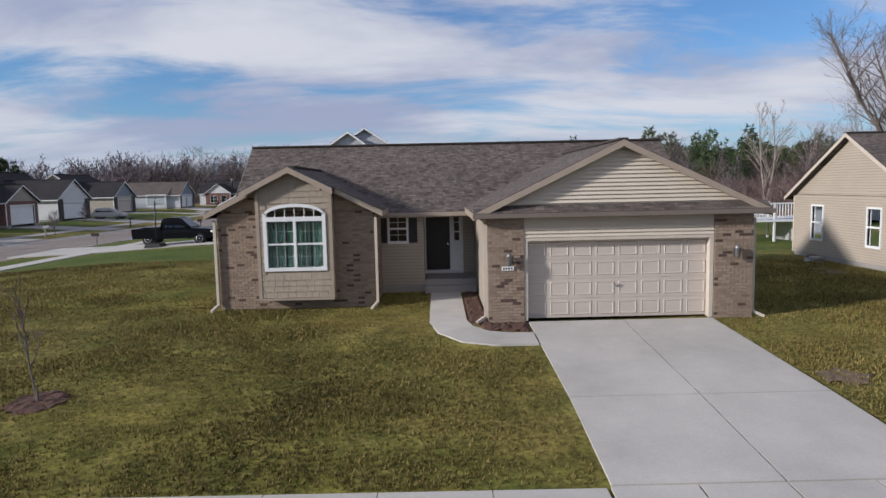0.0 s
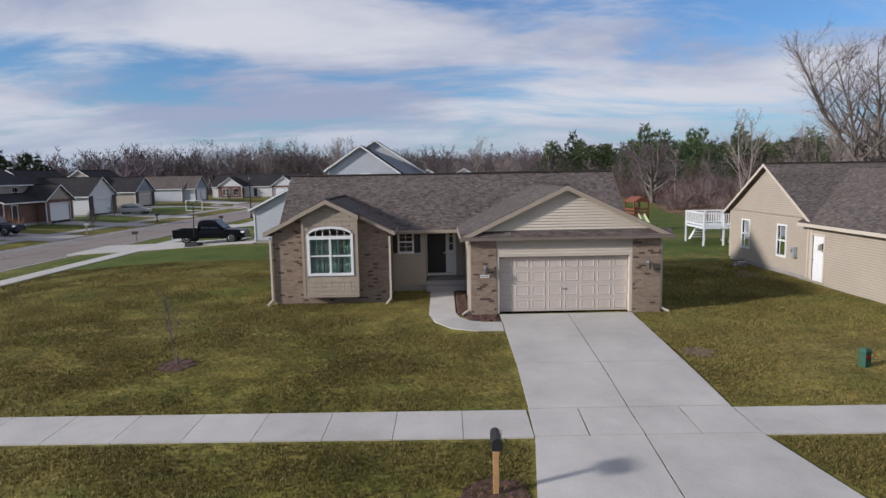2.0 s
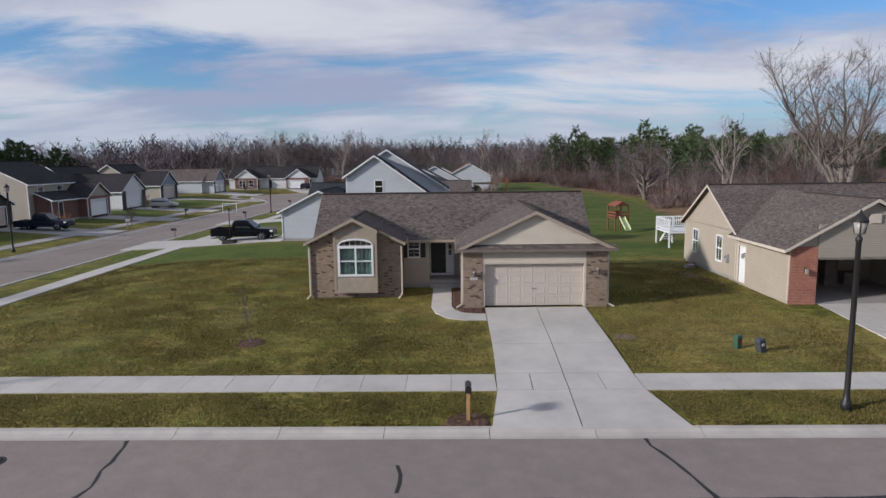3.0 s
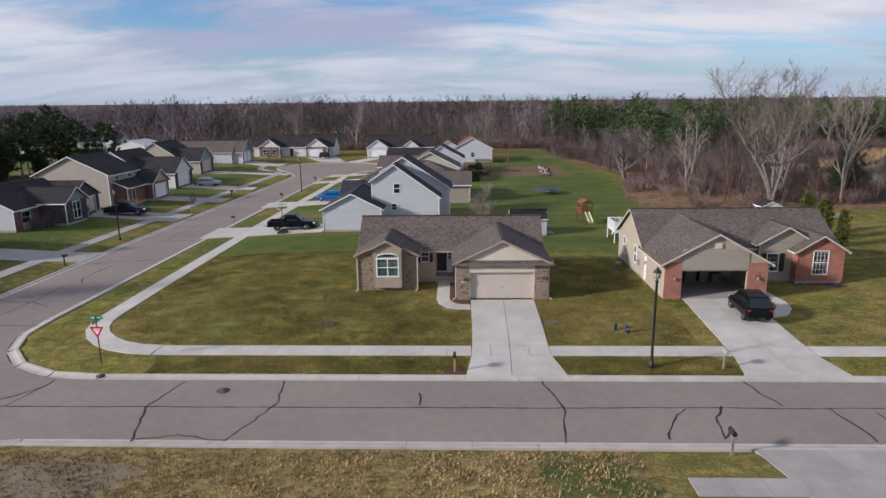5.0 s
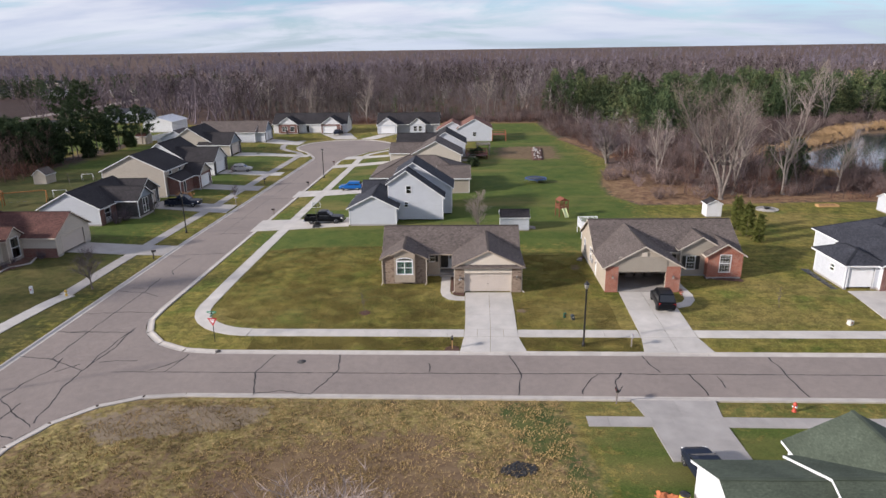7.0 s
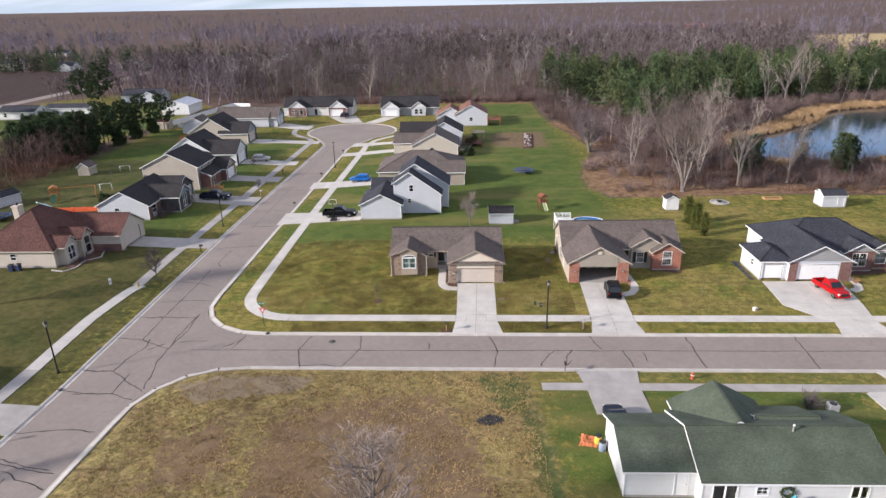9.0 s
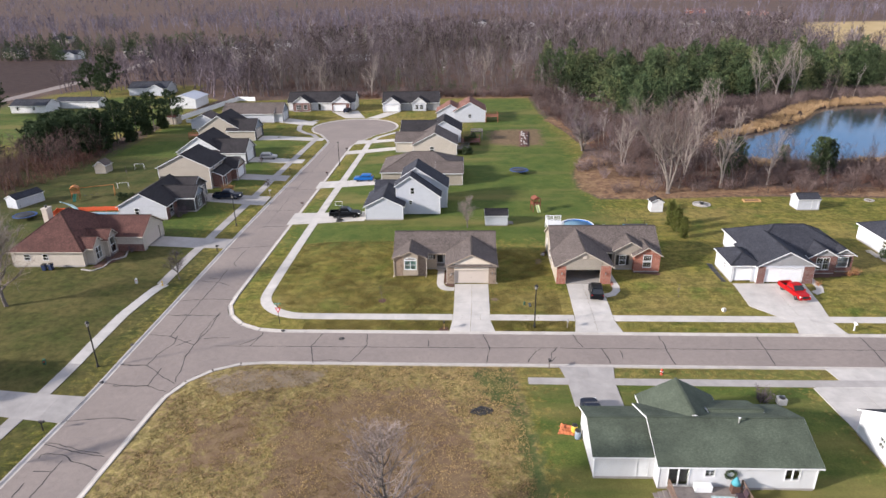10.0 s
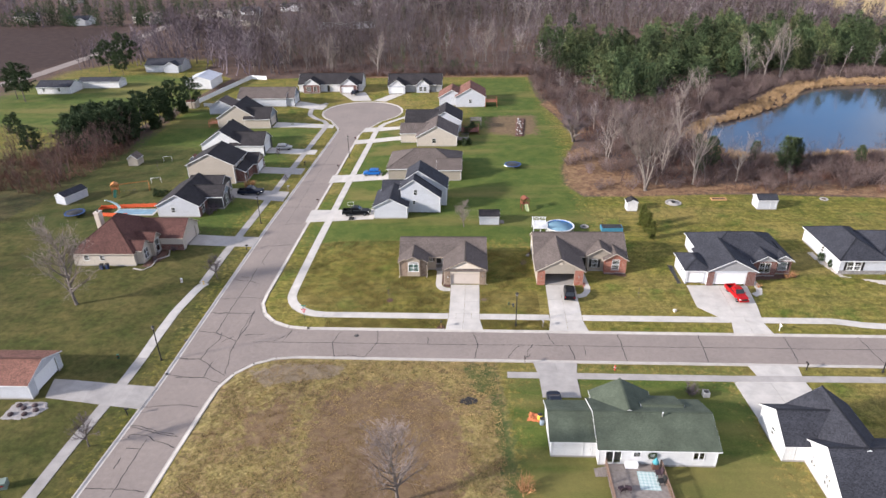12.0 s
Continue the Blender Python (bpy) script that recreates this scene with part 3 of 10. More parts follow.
def build_ground():
    def ring(lo, hi, inner):
        return np.concatenate([-np.geomspace(4600, -lo, 16)[:-1], inner, np.geomspace(hi, 4600, 16)[1:]])

    xs = ring(-150, 140, np.arange(-150, 140.1, 1.0))
    ys = ring(-70, 200, np.arange(-70, 200.1, 1.0))
    gx, gy = np.meshgrid(xs, ys)
    x, y = gx.ravel(), gy.ravel()
    z = land(x, y)
    z = z + 0.03 * np.sin(x * 0.7 + 1.3 * np.sin(y * 0.31)) * np.cos(y * 0.53) * np.clip(from_road(x, y) - 5, 0, 1)
    z += far_rise(x, y)
    nx, ny = len(xs), len(ys)
    k = np.arange(nx * ny).reshape(ny, nx)
    quads = np.stack([k[:-1, :-1], k[:-1, 1:], k[1:, 1:], k[1:, :-1]], -1).reshape(-1, 4)
    me = bpy.data.meshes.new("ground")
    me.vertices.add(len(x))
    me.vertices.foreach_set("co", np.stack([x, y, z], 1).astype(np.float32).ravel())
    me.loops.add(quads.size)
    me.loops.foreach_set("vertex_index", quads.astype(np.int32).ravel())
    me.polygons.add(len(quads))
    me.polygons.foreach_set("loop_start", np.arange(0, quads.size, 4, dtype=np.int32))
    me.polygons.foreach_set("use_smooth", np.ones(len(quads), bool))
    me.update(calc_edges=True)

    def cover(name, *polys, soft=1.5):
        a = np.zeros(len(x))
        for p in polys:
            d = edge_distance(p, x, y) * np.where(inside(p, x, y), 1, -1)
            a = np.maximum(a, np.clip(0.5 + d / (2 * soft), 0, 1))
        me.attributes.new(name, "FLOAT", "POINT").data.foreach_set("value", a.astype(np.float32))

    cover("lawn", LAWN, WEST_LAWN)
    cover("olive", [(-125, -70), (-37.6, -70), (-37.6, 30), (-62, 50), (-66, 92), (-125, 92)], soft=8.0)
    cover("lush", *LUSH, soft=8.0)
    cover("dry", VACANT, soft=1.6)
    cover("weeds", *WEEDS, soft=1.6)
    cover("bare", *BROWN, soft=3.0)
    cover("russet", *RUSSET, soft=2.5)
    cover("soil", PLOUGHED, soft=6)
    cover("straw", STRAW_FIELD, soft=6)
    cover("gravel", BARE_PATCH, soft=1.2)
    me.materials.append(M_GROUND)
    return tagged(new("ground", me), "mown lawns, dry grass and brown woodland floor", "ground", kind="structure")


build_ground()


# ---------------------------------------------------------------- roads, kerbs, pavements
def offset_loop(poly, d):
    """Moves each corner of a closed loop to its left by d."""
    p = np.asarray(poly, float)
    e = np.roll(p, -1, 0) - p
    n = np.stack([-e[:, 1], e[:, 0]], 1) / np.maximum(np.linalg.norm(e, axis=1), 1e-9)[:, None]
    m = n + np.roll(n, 1, 0)
    m /= np.maximum((m * m).sum(1), 0.3)[:, None] / 2
    return p + m * d


def build_road():
    q = offset_loop(ROAD, -0.62) if not inside(ROAD, *offset_loop(ROAD, 0.5)[60]) else offset_loop(ROAD, 0.62)
    me = Mesh()
    n = len(q)
    me.v = [(x, y, -0.085) for x, y in q] + [(x, y, -0.40) for x, y in q]
    me.f = [tuple(range(n)), tuple(range(2 * n - 1, n - 1, -1))] + [(i, n + i, n + (i + 1) % n, (i + 1) % n) for i in range(n)]
    return single("road", me, M_ASPHALT, "worn grey-brown asphalt street with tarred cracks", "road", "structure")


road = build_road()
ROAD_LEFT = 1.0 if inside(ROAD, *[float(v) for v in offset_loop(ROAD, 0.5)[60]]) else -1.0


def along(line, step):
    """Points every step metres along a polyline, with the directions there."""
    p = np.asarray(line, float)
    seg = np.linalg.norm(np.diff(p, axis=0), axis=1)
    s = np.r_[0, np.cumsum(seg)]
    n = max(1, int(round(s[-1] / step)))
    t = np.linspace(0, s[-1], n + 1)
    return np.stack([np.interp(t, s, p[:, 0]), np.interp(t, s, p[:, 1])], 1)


def build_kerb():
    kerb = new("kerb")
    tagged(kerb, "pale rolled concrete kerb and gutter", "kerb", kind="structure")
    loop = np.r_[ROAD, ROAD[:1]]
    pts = along(loop, 3.05)
    keep = (pts[:, 0] < 120) & (pts[:, 1] > -62)
    prof = [(0.0, -0.25), (0.66, -0.25), (0.66, -0.078), (0.50, -0.088), (0.30, -0.045), (0.20, 0.012), (0.02, 0.022), (0.0, 0.01)]
    for i in range(len(pts) - 1):
        a, b = pts[i], pts[i + 1]
        if not (keep[i] or keep[i + 1]) or np.linalg.norm(b - a) < 0.5:
            continue
        d = (b - a) / np.linalg.norm(b - a)
        nrm = np.array([-d[1], d[0]]) * ROAD_LEFT
        a, b = a + d * 0.008, b - d * 0.008
        me = Mesh()
        k = len(prof)
        for c in (a, b):
            me.v += [(c[0] + nrm[0] * o, c[1] + nrm[1] * o, h) for o, h in prof]
        order = range(k) if ROAD_LEFT > 0 else range(k - 1, -1, -1)
        order = list(order)
        me.f.append(tuple(order))
        me.f.append(tuple(k + j for j in reversed(order)))
        for j in range(k):
            a0, a1 = order[j], order[(j + 1) % k]
            me.f.append((a1, a0, k + a0, k + a1))
        part("kerb_segment", me, M_KERB, kerb)


build_kerb()


def slab_strip(parent, line, width, step, material, name="slab", rise=0.035, thick=0.16):
    """Paving slabs one after another along a centre line."""
    pts = along(line, step)
    d = np.gradient(pts, axis=0)
    d /= np.linalg.norm(d, axis=1)[:, None]
    n = np.stack([-d[:, 1], d[:, 0]], 1) * width / 2
    for i in range(len(pts) - 1):
        e0, e1 = d[i] * 0.007, d[i + 1] * 0.007
        c = [pts[i] + e0 - n[i], pts[i + 1] - e1 - n[i + 1], pts[i + 1] - e1 + n[i + 1], pts[i] + e0 + n[i]]
        z = [land_at(*q) + rise for q in c]
        me = Mesh()
        me.prism([tuple(q) for q in c], [h - thick for h in z], z)
        part(name, me, material, parent)


def pavement(name, line, label, material, width=1.5, step=1.5, rise=0.035):
    ob = new(name)
    tagged(ob, label, "pavement", kind="structure")
    slab_strip(ob, line, width, step, material, rise=rise)
    return ob


def driveway(name, slabs, label, material, rise=0.05):
    """Each slab is four or more corners, counter-clockwise."""
    ob = new(name)
    tagged(ob, label, "driveway", kind="structure")
    pieces = []
    for poly in slabs:
        e = [np.linalg.norm(np.subtract(poly[k], poly[(k + 1) % 4])) for k in range(4)]
        if len(poly) == 4 and max(e) > 6.0:
            a, b, c, d = [np.array(q) for q in (poly if e[0] + e[2] > e[1] + e[3] else poly[1:] + poly[:1])]
            n = int(math.ceil(max(e) / 3.2))
            pieces += [[tuple(a + (b - a) * k / n), tuple(a + (b - a) * (k + 1) / n), tuple(d + (c - d) * (k + 1) / n), tuple(d + (c - d) * k / n)] for k in range(n)]
        else:
            pieces.append(poly)
    for poly in pieces:
        me = Mesh()
        c = np.mean(poly, 0)
        p = [tuple(np.array(q) + (c - q) / np.linalg.norm(c - q) * 0.009) for q in poly]
        z = [max(land_at(*q), 0.012) + rise if from_road(np.array([q[0]]), np.array([q[1]]))[0] > 0.05 else 0.026 for q in p]
        me.prism(p, [h - 0.25 for h in z], z)
        part("slab", me, material, ob)
    return ob


WALK_N = 3.42


def north_line(o, x0, x1):
    return [(x, north_kerb(x) + o) for x in np.linspace(x0, x1, 12)]


walk_n = pavement("pavement_north", north_line(WALK_N, -17.75, 2.36), "pale new concrete sidewalk across the front lawns", M_CONC)
for line in (north_line(WALK_N, 7.30, 18.35), north_line(WALK_N, 23.48, 46.05), north_line(WALK_N, 51.05, 62) + [(66, 6.6), (72, 6.0), (80, 7.0), (90, 7.2), (120, 6.9)]):
    slab_strip(walk_n, line, 1.5, 1.5, M_CONC)
corner = arc(-17.76, north_kerb(-17.76) + WALK_N + 6.6, 6.6, 270, 180, 10)
pavement("pavement_corner", corner + [(-24.4, 22), (-24.3, 34), (-24.15, 44), (-23.95, 58), (-23.6, 74), (-23.05, 97), (-22.9, 110), (-21.7, 116.4), (-18.3, 121.4), (-14.9, 125.6), (-14.0, 131)], "pale concrete sidewalk round the corner lot", M_CONC, rise=0.056)
walk_w = pavement("pavement_west", [(-43.6, -60), (-42.7, -28.1), (-42.5, -20.9), (-42.1, -13.7), (-41.9, -8.7), (-41.9, -3.7)], "concrete sidewalk beside the side street, one stretch newly laid", M_CONC_OLD, rise=0.056)
slab_strip(walk_w, [(-41.9, -3.68), (-42.1, 1.4), (-42.2, 8.4), (-41.6, 14.7), (-41.3, 16.6), (-40.7, 18.0)], 1.5, 1.5, M_CONC, rise=0.056)
slab_strip(walk_w, [(-41.2, 18.05), (-41.2, 28.8), (-41.0, 36), (-40.4, 60), (-39.9, 90), (-39.4, 109), (-39.2, 116.5), (-41.0, 120.6), (-44.2, 123.4), (-47.4, 128), (-48.4, 134), (-47.4, 139), (-44.6, 143)], 1.5, 1.5, M_CONC_OLD, rise=0.056)
pavement("pavement_south", [(x, south_kerb(x) - 3.1) for x in (11, 30, 41)] + [(58, -6.6), (75, -6.8), (110, -7.2)], "grey concrete sidewalk past the green-roofed house", M_CONC_OLD, width=1.3, rise=0.056)

driveway("driveway_main", [
    [(2.5, 12.0), (4.9, 12.0), (4.98, 17.15), (2.5, 17.15)], [(4.92, 12.0), (7.34, 12.0), (7.34, 17.15), (5.0, 17.15)],
    [(2.44, 8.92), (4.82, 8.92), (4.9, 11.98), (2.5, 11.98)], [(4.84, 8.92), (7.30, 8.92), (7.34, 11.98), (4.92, 11.98)],
    [(2.36, 7.38), (3.55, 7.38), (3.6, 8.89), (2.42, 8.89)], [(3.57, 7.38), (4.76, 7.38), (4.81, 8.89), (3.62, 8.89)],
    [(4.78, 7.38), (6.0, 7.38), (6.02, 8.89), (4.83, 8.89)], [(6.02, 7.38), (7.30, 7.38), (7.29, 8.89), (6.04, 8.89)],
    [(1.98, 4.45), (4.62, 4.45), (4.75, 7.36), (2.36, 7.36)], [(4.64, 4.45), (7.85, 4.45), (7.30, 7.36), (4.77, 7.36)]],
    "broad pale concrete driveway with sawn joints", M_CONC)
driveway("driveway_neighbour", [
    [(18.55, 12.9), (20.9, 12.9), (20.9, 17.25), (18.6, 17.25)], [(20.92, 12.9), (23.5, 12.9), (23.5, 17.25), (20.92, 17.25)],
    [(18.45, 8.72), (20.9, 8.72), (20.9, 12.88), (18.55, 12.88)], [(20.92, 8.72), (23.45, 8.72), (23.5, 12.88), (20.92, 12.88)],
    [(18.38, 7.2), (20.85, 7.2), (20.9, 8.7), (18.44, 8.7)], [(20.87, 7.2), (23.42, 7.2), (23.45, 8.7), (20.92, 8.7)],
    [(17.9, 4.35), (20.8, 4.35), (20.85, 7.18), (18.36, 7.18)], [(20.82, 4.3), (23.95, 4.3), (23.42, 7.18), (20.87, 7.18)]],
    "pale concrete driveway in front of an open garage", M_CONC)
driveway("driveway_third", [
    [(42.2, 11.1), (47.5, 11.1), (47.6, 17.4), (42.3, 17.4)], [(47.52, 11.1), (51.75, 11.1), (52.3, 17.4), (47.62, 17.4)],
    [(44.7, 8.5), (47.5, 8.5), (47.5, 11.08), (42.25, 11.08)], [(47.52, 8.5), (51.3, 8.5), (51.73, 11.08), (47.52, 11.08)],
    [(46.2, 7.0), (48.6, 7.0), (48.6, 8.48), (44.75, 8.48)], [(48.62, 7.0), (51.05, 7.0), (51.3, 8.48), (48.62, 8.48)],
    [(45.6, 4.15), (48.5, 4.12), (48.6, 6.98), (46.2, 6.98)], [(48.52, 4.12), (51.5, 4.1), (51.05, 6.98), (48.62, 6.98)]],
    "wide pale concrete driveway with a flared side", M_CONC)
driveway("driveway_opposite", [
    [(14.8, -3.45), (15.3, -6.6), (20.5, -6.6), (21.0, -3.5)], [(15.32, -6.62), (15.4, -11.4), (20.4, -11.4), (20.5, -6.62)]], "grey concrete driveway opposite", M_CONC_OLD)
driveway("driveway_south_east", [[(44.7, -3.7), (45.0, -6.2), (51.0, -6.2), (51.5, -3.7)], [(45.0, -6.22), (41.4, -7.6), (50.9, -7.6), (51.0, -6.22)], [(41.4, -7.62), (41.5, -15.5), (46.2, -15.5), (46.2, -7.62)], [(46.22, -7.62), (46.22, -15.5), (50.9, -15.5), (50.9, -7.62)]], "pale concrete driveway beside dark-roofed house", M_CONC)
driveway("driveway_white_house", [[(-29.2, 44.0), (-14.6, 44.2), (-14.6, 49.6), (-29.2, 50.3)]], "pale concrete driveway under a parked pickup", M_CONC)
driveway("driveway_taupe_house", [[(-28.8, 66.9), (-14.3, 67.4), (-14.3, 72.0), (-28.8, 71.9)]], "pale concrete driveway with a blue car", M_CONC)
driveway("driveway_tan_house", [[(-27.4, 97.0), (-14.1, 99.0), (-14.1, 102.6), (-27.4, 100.8)]], "narrow pale concrete driveway", M_CONC)
driveway("driveway_black_roof", [[(-27.3, 108.6), (-13.7, 110.4), (-13.7, 113.2), (-26.6, 113.4)]], "short pale concrete driveway", M_CONC)
driveway("driveway_brown_roof", [[(-51.8, 31.9), (-36.9, 32.4), (-36.9, 36.7), (-51.8, 36.4)]], "grey concrete driveway of the brown-roofed house", M_CONC_OLD)
driveway("driveway_pickup", [[(-50.5, 56.2), (-36.9, 55.2), (-36.9, 60.9), (-50.5, 61.6)]], "grey concrete driveway with a dark pickup", M_CONC_OLD)
driveway("driveway_two_storey", [[(-48.6, 72.3), (-36.9, 72.6), (-36.9, 76.9), (-48.6, 76.7)]], "grey concrete driveway of the two-storey house", M_CONC_OLD)
driveway("driveway_silver_car", [[(-50.2, 87.4), (-36.9, 88.0), (-36.9, 91.8), (-50.2, 92.4)]], "pale concrete driveway with a silver car", M_CONC)
driveway("driveway_tan_west", [[(-55.4, 112.0), (-36.9, 113.2), (-36.9, 116.9), (-55.4, 117.6)]], "broad pale concrete driveway", M_CONC)
driveway("driveway_cul_west", [[(-56.0, 137.2), (-44.6, 135.0), (-44.0, 140.2), (-54.5, 144.2)]], "pale concrete driveway off the turning circle", M_CONC)
driveway("driveway_cul_north", [[(-36.0, 146.4), (-29.6, 147.0), (-33.4, 157.4), (-42.0, 155.2)]], "pale concrete driveway off the turning circle", M_CONC)
driveway("driveway_cul_east", [[(-28.6, 146.9), (-24.6, 145.4), (-18.6, 154.2), (-23.4, 154.4)]], "pale concrete driveway off the turning circle", M_CONC)
driveway("driveway_south_west", [[(-50.5, -13.2), (-37.2, -14.4), (-37.0, -9.9), (-51.6, -9.3)]], "grey concrete driveway of the brick-roofed bungalow", M_CONC_OLD)


def crack(points, width=0.07, wobble=0.12, seed=1):
    """A tarred crack: a wandering ribbon of sealant on the road."""
    rnd = random.Random(seed)
    pts = along(points, 0.45)
    d = np.gradient(pts, axis=0)
    d /= np.maximum(np.linalg.norm(d, axis=1), 1e-6)[:, None]
    n = np.stack([-d[:, 1], d[:, 0]], 1)
    drift = 0.0
    me = Mesh()
    left, right = [], []
    for p, q in zip(pts, n):
        drift = 0.75 * drift + rnd.uniform(-wobble, wobble)
        w = width * rnd.uniform(0.5, 1.2) / 2
        c = p + q * drift
        left.append(c + q * w)
        right.append(c - q * w)
    for i in range(len(left) - 1):
        me.prism([tuple(right[i]), tuple(right[i + 1]), tuple(left[i + 1]), tuple(left[i])], -0.10, -0.0795)
    part("crack_sealant", me, M_TAR, road)


CRACKS = [[(-14.2, 4.0), (-15.0, 0.8), (-14.0, -2.7)], [(-8.4, 4.1), (-8.1, 1.3), (-9.4, -2.7)], [(6.2, 4.0), (6.9, 1.0), (6.6, -2.8)], [(17.6, 4.0), (18.2, 1.0)],
          [(13.2, 0.6), (12.0, -0.8), (11.4, -2.4)], [(15.1, 1.0), (14.2, -0.6), (13.9, -2.4), (14.8, -1.2)], [(20.4, 0.8), (20.9, -1.2), (20.9, -2.6)], [(22.6, 0.3), (22.7, -1.4)],
          [(28.2, 3.8), (28.4, -2.8)], [(40.2, 3.8), (39.6, -3.0)], [(52.6, 3.7), (52.4, 0.8), (52.0, -3.0)], [(-0.6, 2.5), (-0.5, 1.1)], [(63.5, 3.6), (64, -3.2)],
          [(-14, -2.5), (-12, -2.0), (-9.4, -2.6)], [(76, 3.6), (75.4, -3.2)], [(-22, 3.4), (-24, 1.2)]]
SIDE_CRACKS = [[(-37, -17.5), (-34.8, -18), (-33.7, -18.5), (-30.1, -19.1)], [(-36.3, -19.5), (-36.3, -19), (-34.2, -19), (-33.1, -19.8), (-29.9, -21)], [(-33.8, -19.8), (-33.9, -21.6), (-34, -24.4), (-33.8, -26.7), (-34, -28.6)], [(-35.7, -21.3), (-34, -21.2)],
               [(-35.5, -24.5), (-35.5, -22.7)], [(-37.4, -27.4), (-35, -27.4), (-30.4, -27.7)], [(-37.3, -13.9), (-35, -13.8), (-32.7, -13.5), (-29.8, -13.8)], [(-36.9, -7.3), (-33.6, -7.6), (-31.3, -7.7)], [(-36.9, -3.3), (-33.5, -3.5)]]
NORTH_CRACKS = [[(-33.4, 23.9), (-33.2, 19.4), (-33.3, 13.7), (-33.5, 8.4), (-33.4, 3.1)], [(-29.3, 9.3), (-29.4, 1.6)], [(-36.7, 13.1), (-33.3, 13.5), (-28.8, 13.5)], [(-35.7, 8.7), (-34, 9.1), (-29.2, 8.8)],
                [(-36.7, 19.7), (-32.8, 19.1), (-31.1, 18)], [(-36.4, 32.5), (-31.9, 33.1), (-29.4, 33.6)], [(-32.9, 31.5), (-33.1, 26.5), (-32.4, 25)], [(-35.3, 20.8), (-33.7, 20.6)], [(-33.6, 43), (-29.4, 43.1)],
                [(-29.0, 2.6), (-25.8, 2.9)], [(-33, -29), (-34.2, -34), (-35, -42)], [(-36.3, 52), (-29.8, 52.4)], [(-36.3, 66), (-29.4, 66.4)], [(-36.3, 80), (-28.8, 80.4)]]
CORNER_CRACKS = [[(-29.3, 9.8), (-29.6, 5), (-29.6, 1.2)], [(-29.6, 1.2), (-29.5, -2), (-28.7, -6.8)], [(-32.6, 3.4), (-32.3, 1.6), (-33.1, -0.6), (-33.3, -3.6), (-36.4, -3.5)], [(-33.3, -3.6), (-31.9, -4.7), (-28.5, -7.3)], [(-31.3, -4.1), (-31.3, -7.7), (-35.3, -7.7)], [(-31.3, -7.7), (-28.8, -8.7)],
                 [(-22.6, 1), (-22, 4.3)], [(-36.9, 3.6), (-34.3, 3.4), (-29.6, 1.2)], [(-36.9, 9), (-33, 8.7)], [(-37.3, -17.3), (-33.6, -18.1), (-30.8, -18.8)], [(-31.9, 0.9), (-30.6, 2.4)]]
for k, line in enumerate(CRACKS + SIDE_CRACKS + NORTH_CRACKS + CORNER_CRACKS):
    crack(line, 0.11, 0.10, k)
crack([(-27, 0.9), (60, 0.55), (110, 0.1)], 0.095, 0.03, 91)
crack([(-33.0, 42), (-32.6, 108)], 0.05, 0.03, 92)

# ---------------------------------------------------------------- houses
def wall_slab(me, side, u0, u1, z0, z1, at, thick, holes=()):
    """One wall with openings cut through it. side: the way it faces (S, N, W, E); at: its outer face; holes: (u0, u1, z0, z1)."""
    us = sorted({u for u in (u0, u1, *[h[0] for h in holes], *[h[1] for h in holes]) if u0 <= u <= u1})
    zs = sorted({z for z in (z0, z1, *[h[2] for h in holes], *[h[3] for h in holes]) if z0 <= z <= z1})
    inner = at + thick if side in "SW" else at - thick
    lo, hi = min(at, inner), max(at, inner)
    nu, nz = len(us) - 1, len(zs) - 1
    free = {(i, j) for i in range(nu) for j in range(nz)
            if not any(h[0] < (us[i] + us[i + 1]) / 2 < h[1] and h[2] < (zs[j] + zs[j + 1]) / 2 < h[3] for h in holes)}
    index = {}

    def v(i, j, w):
        if (i, j, w) not in index:
            index[i, j, w] = len(me.v)
            o = hi if w else lo
            me.v.append((us[i], o, zs[j]) if side in "SN" else (o, us[i], zs[j]))
        return index[i, j, w]

    for i, j in sorted(free):
        me.f += [(v(i, j, 0), v(i + 1, j, 0), v(i + 1, j + 1, 0), v(i, j + 1, 0)), (v(i + 1, j, 1), v(i, j, 1), v(i, j + 1, 1), v(i + 1, j + 1, 1))]
        for gap, (a, b) in (((i - 1, j), ((i, j + 1), (i, j))), ((i + 1, j), ((i + 1, j), (i + 1, j + 1))), ((i, j - 1), ((i, j), (i + 1, j))), ((i, j + 1), ((i + 1, j + 1), (i, j + 1)))):
            if gap not in free:
                me.f.append((v(*b, 0), v(*a, 0), v(*a, 1), v(*b, 1)))


def facing(side, at):
    """Maps (u along the wall, out of the wall, z) to local space."""
    if side == "S":
        return lambda u, o, z: (u, at - o, z)
    if side == "N":
        return lambda u, o, z: (u, at + o, z)
    if side == "W":
        return lambda u, o, z: (at - o, u, z)
    return lambda u, o, z: (at + o, u, z)


def slab_on(me, f, u0, u1, o0, o1, z0, z1):
    p = [f(u, o, z) for z in (z0, z1) for u, o in ((u0, o1), (u1, o1), (u1, o0), (u0, o0))]
    me.hexa(p)


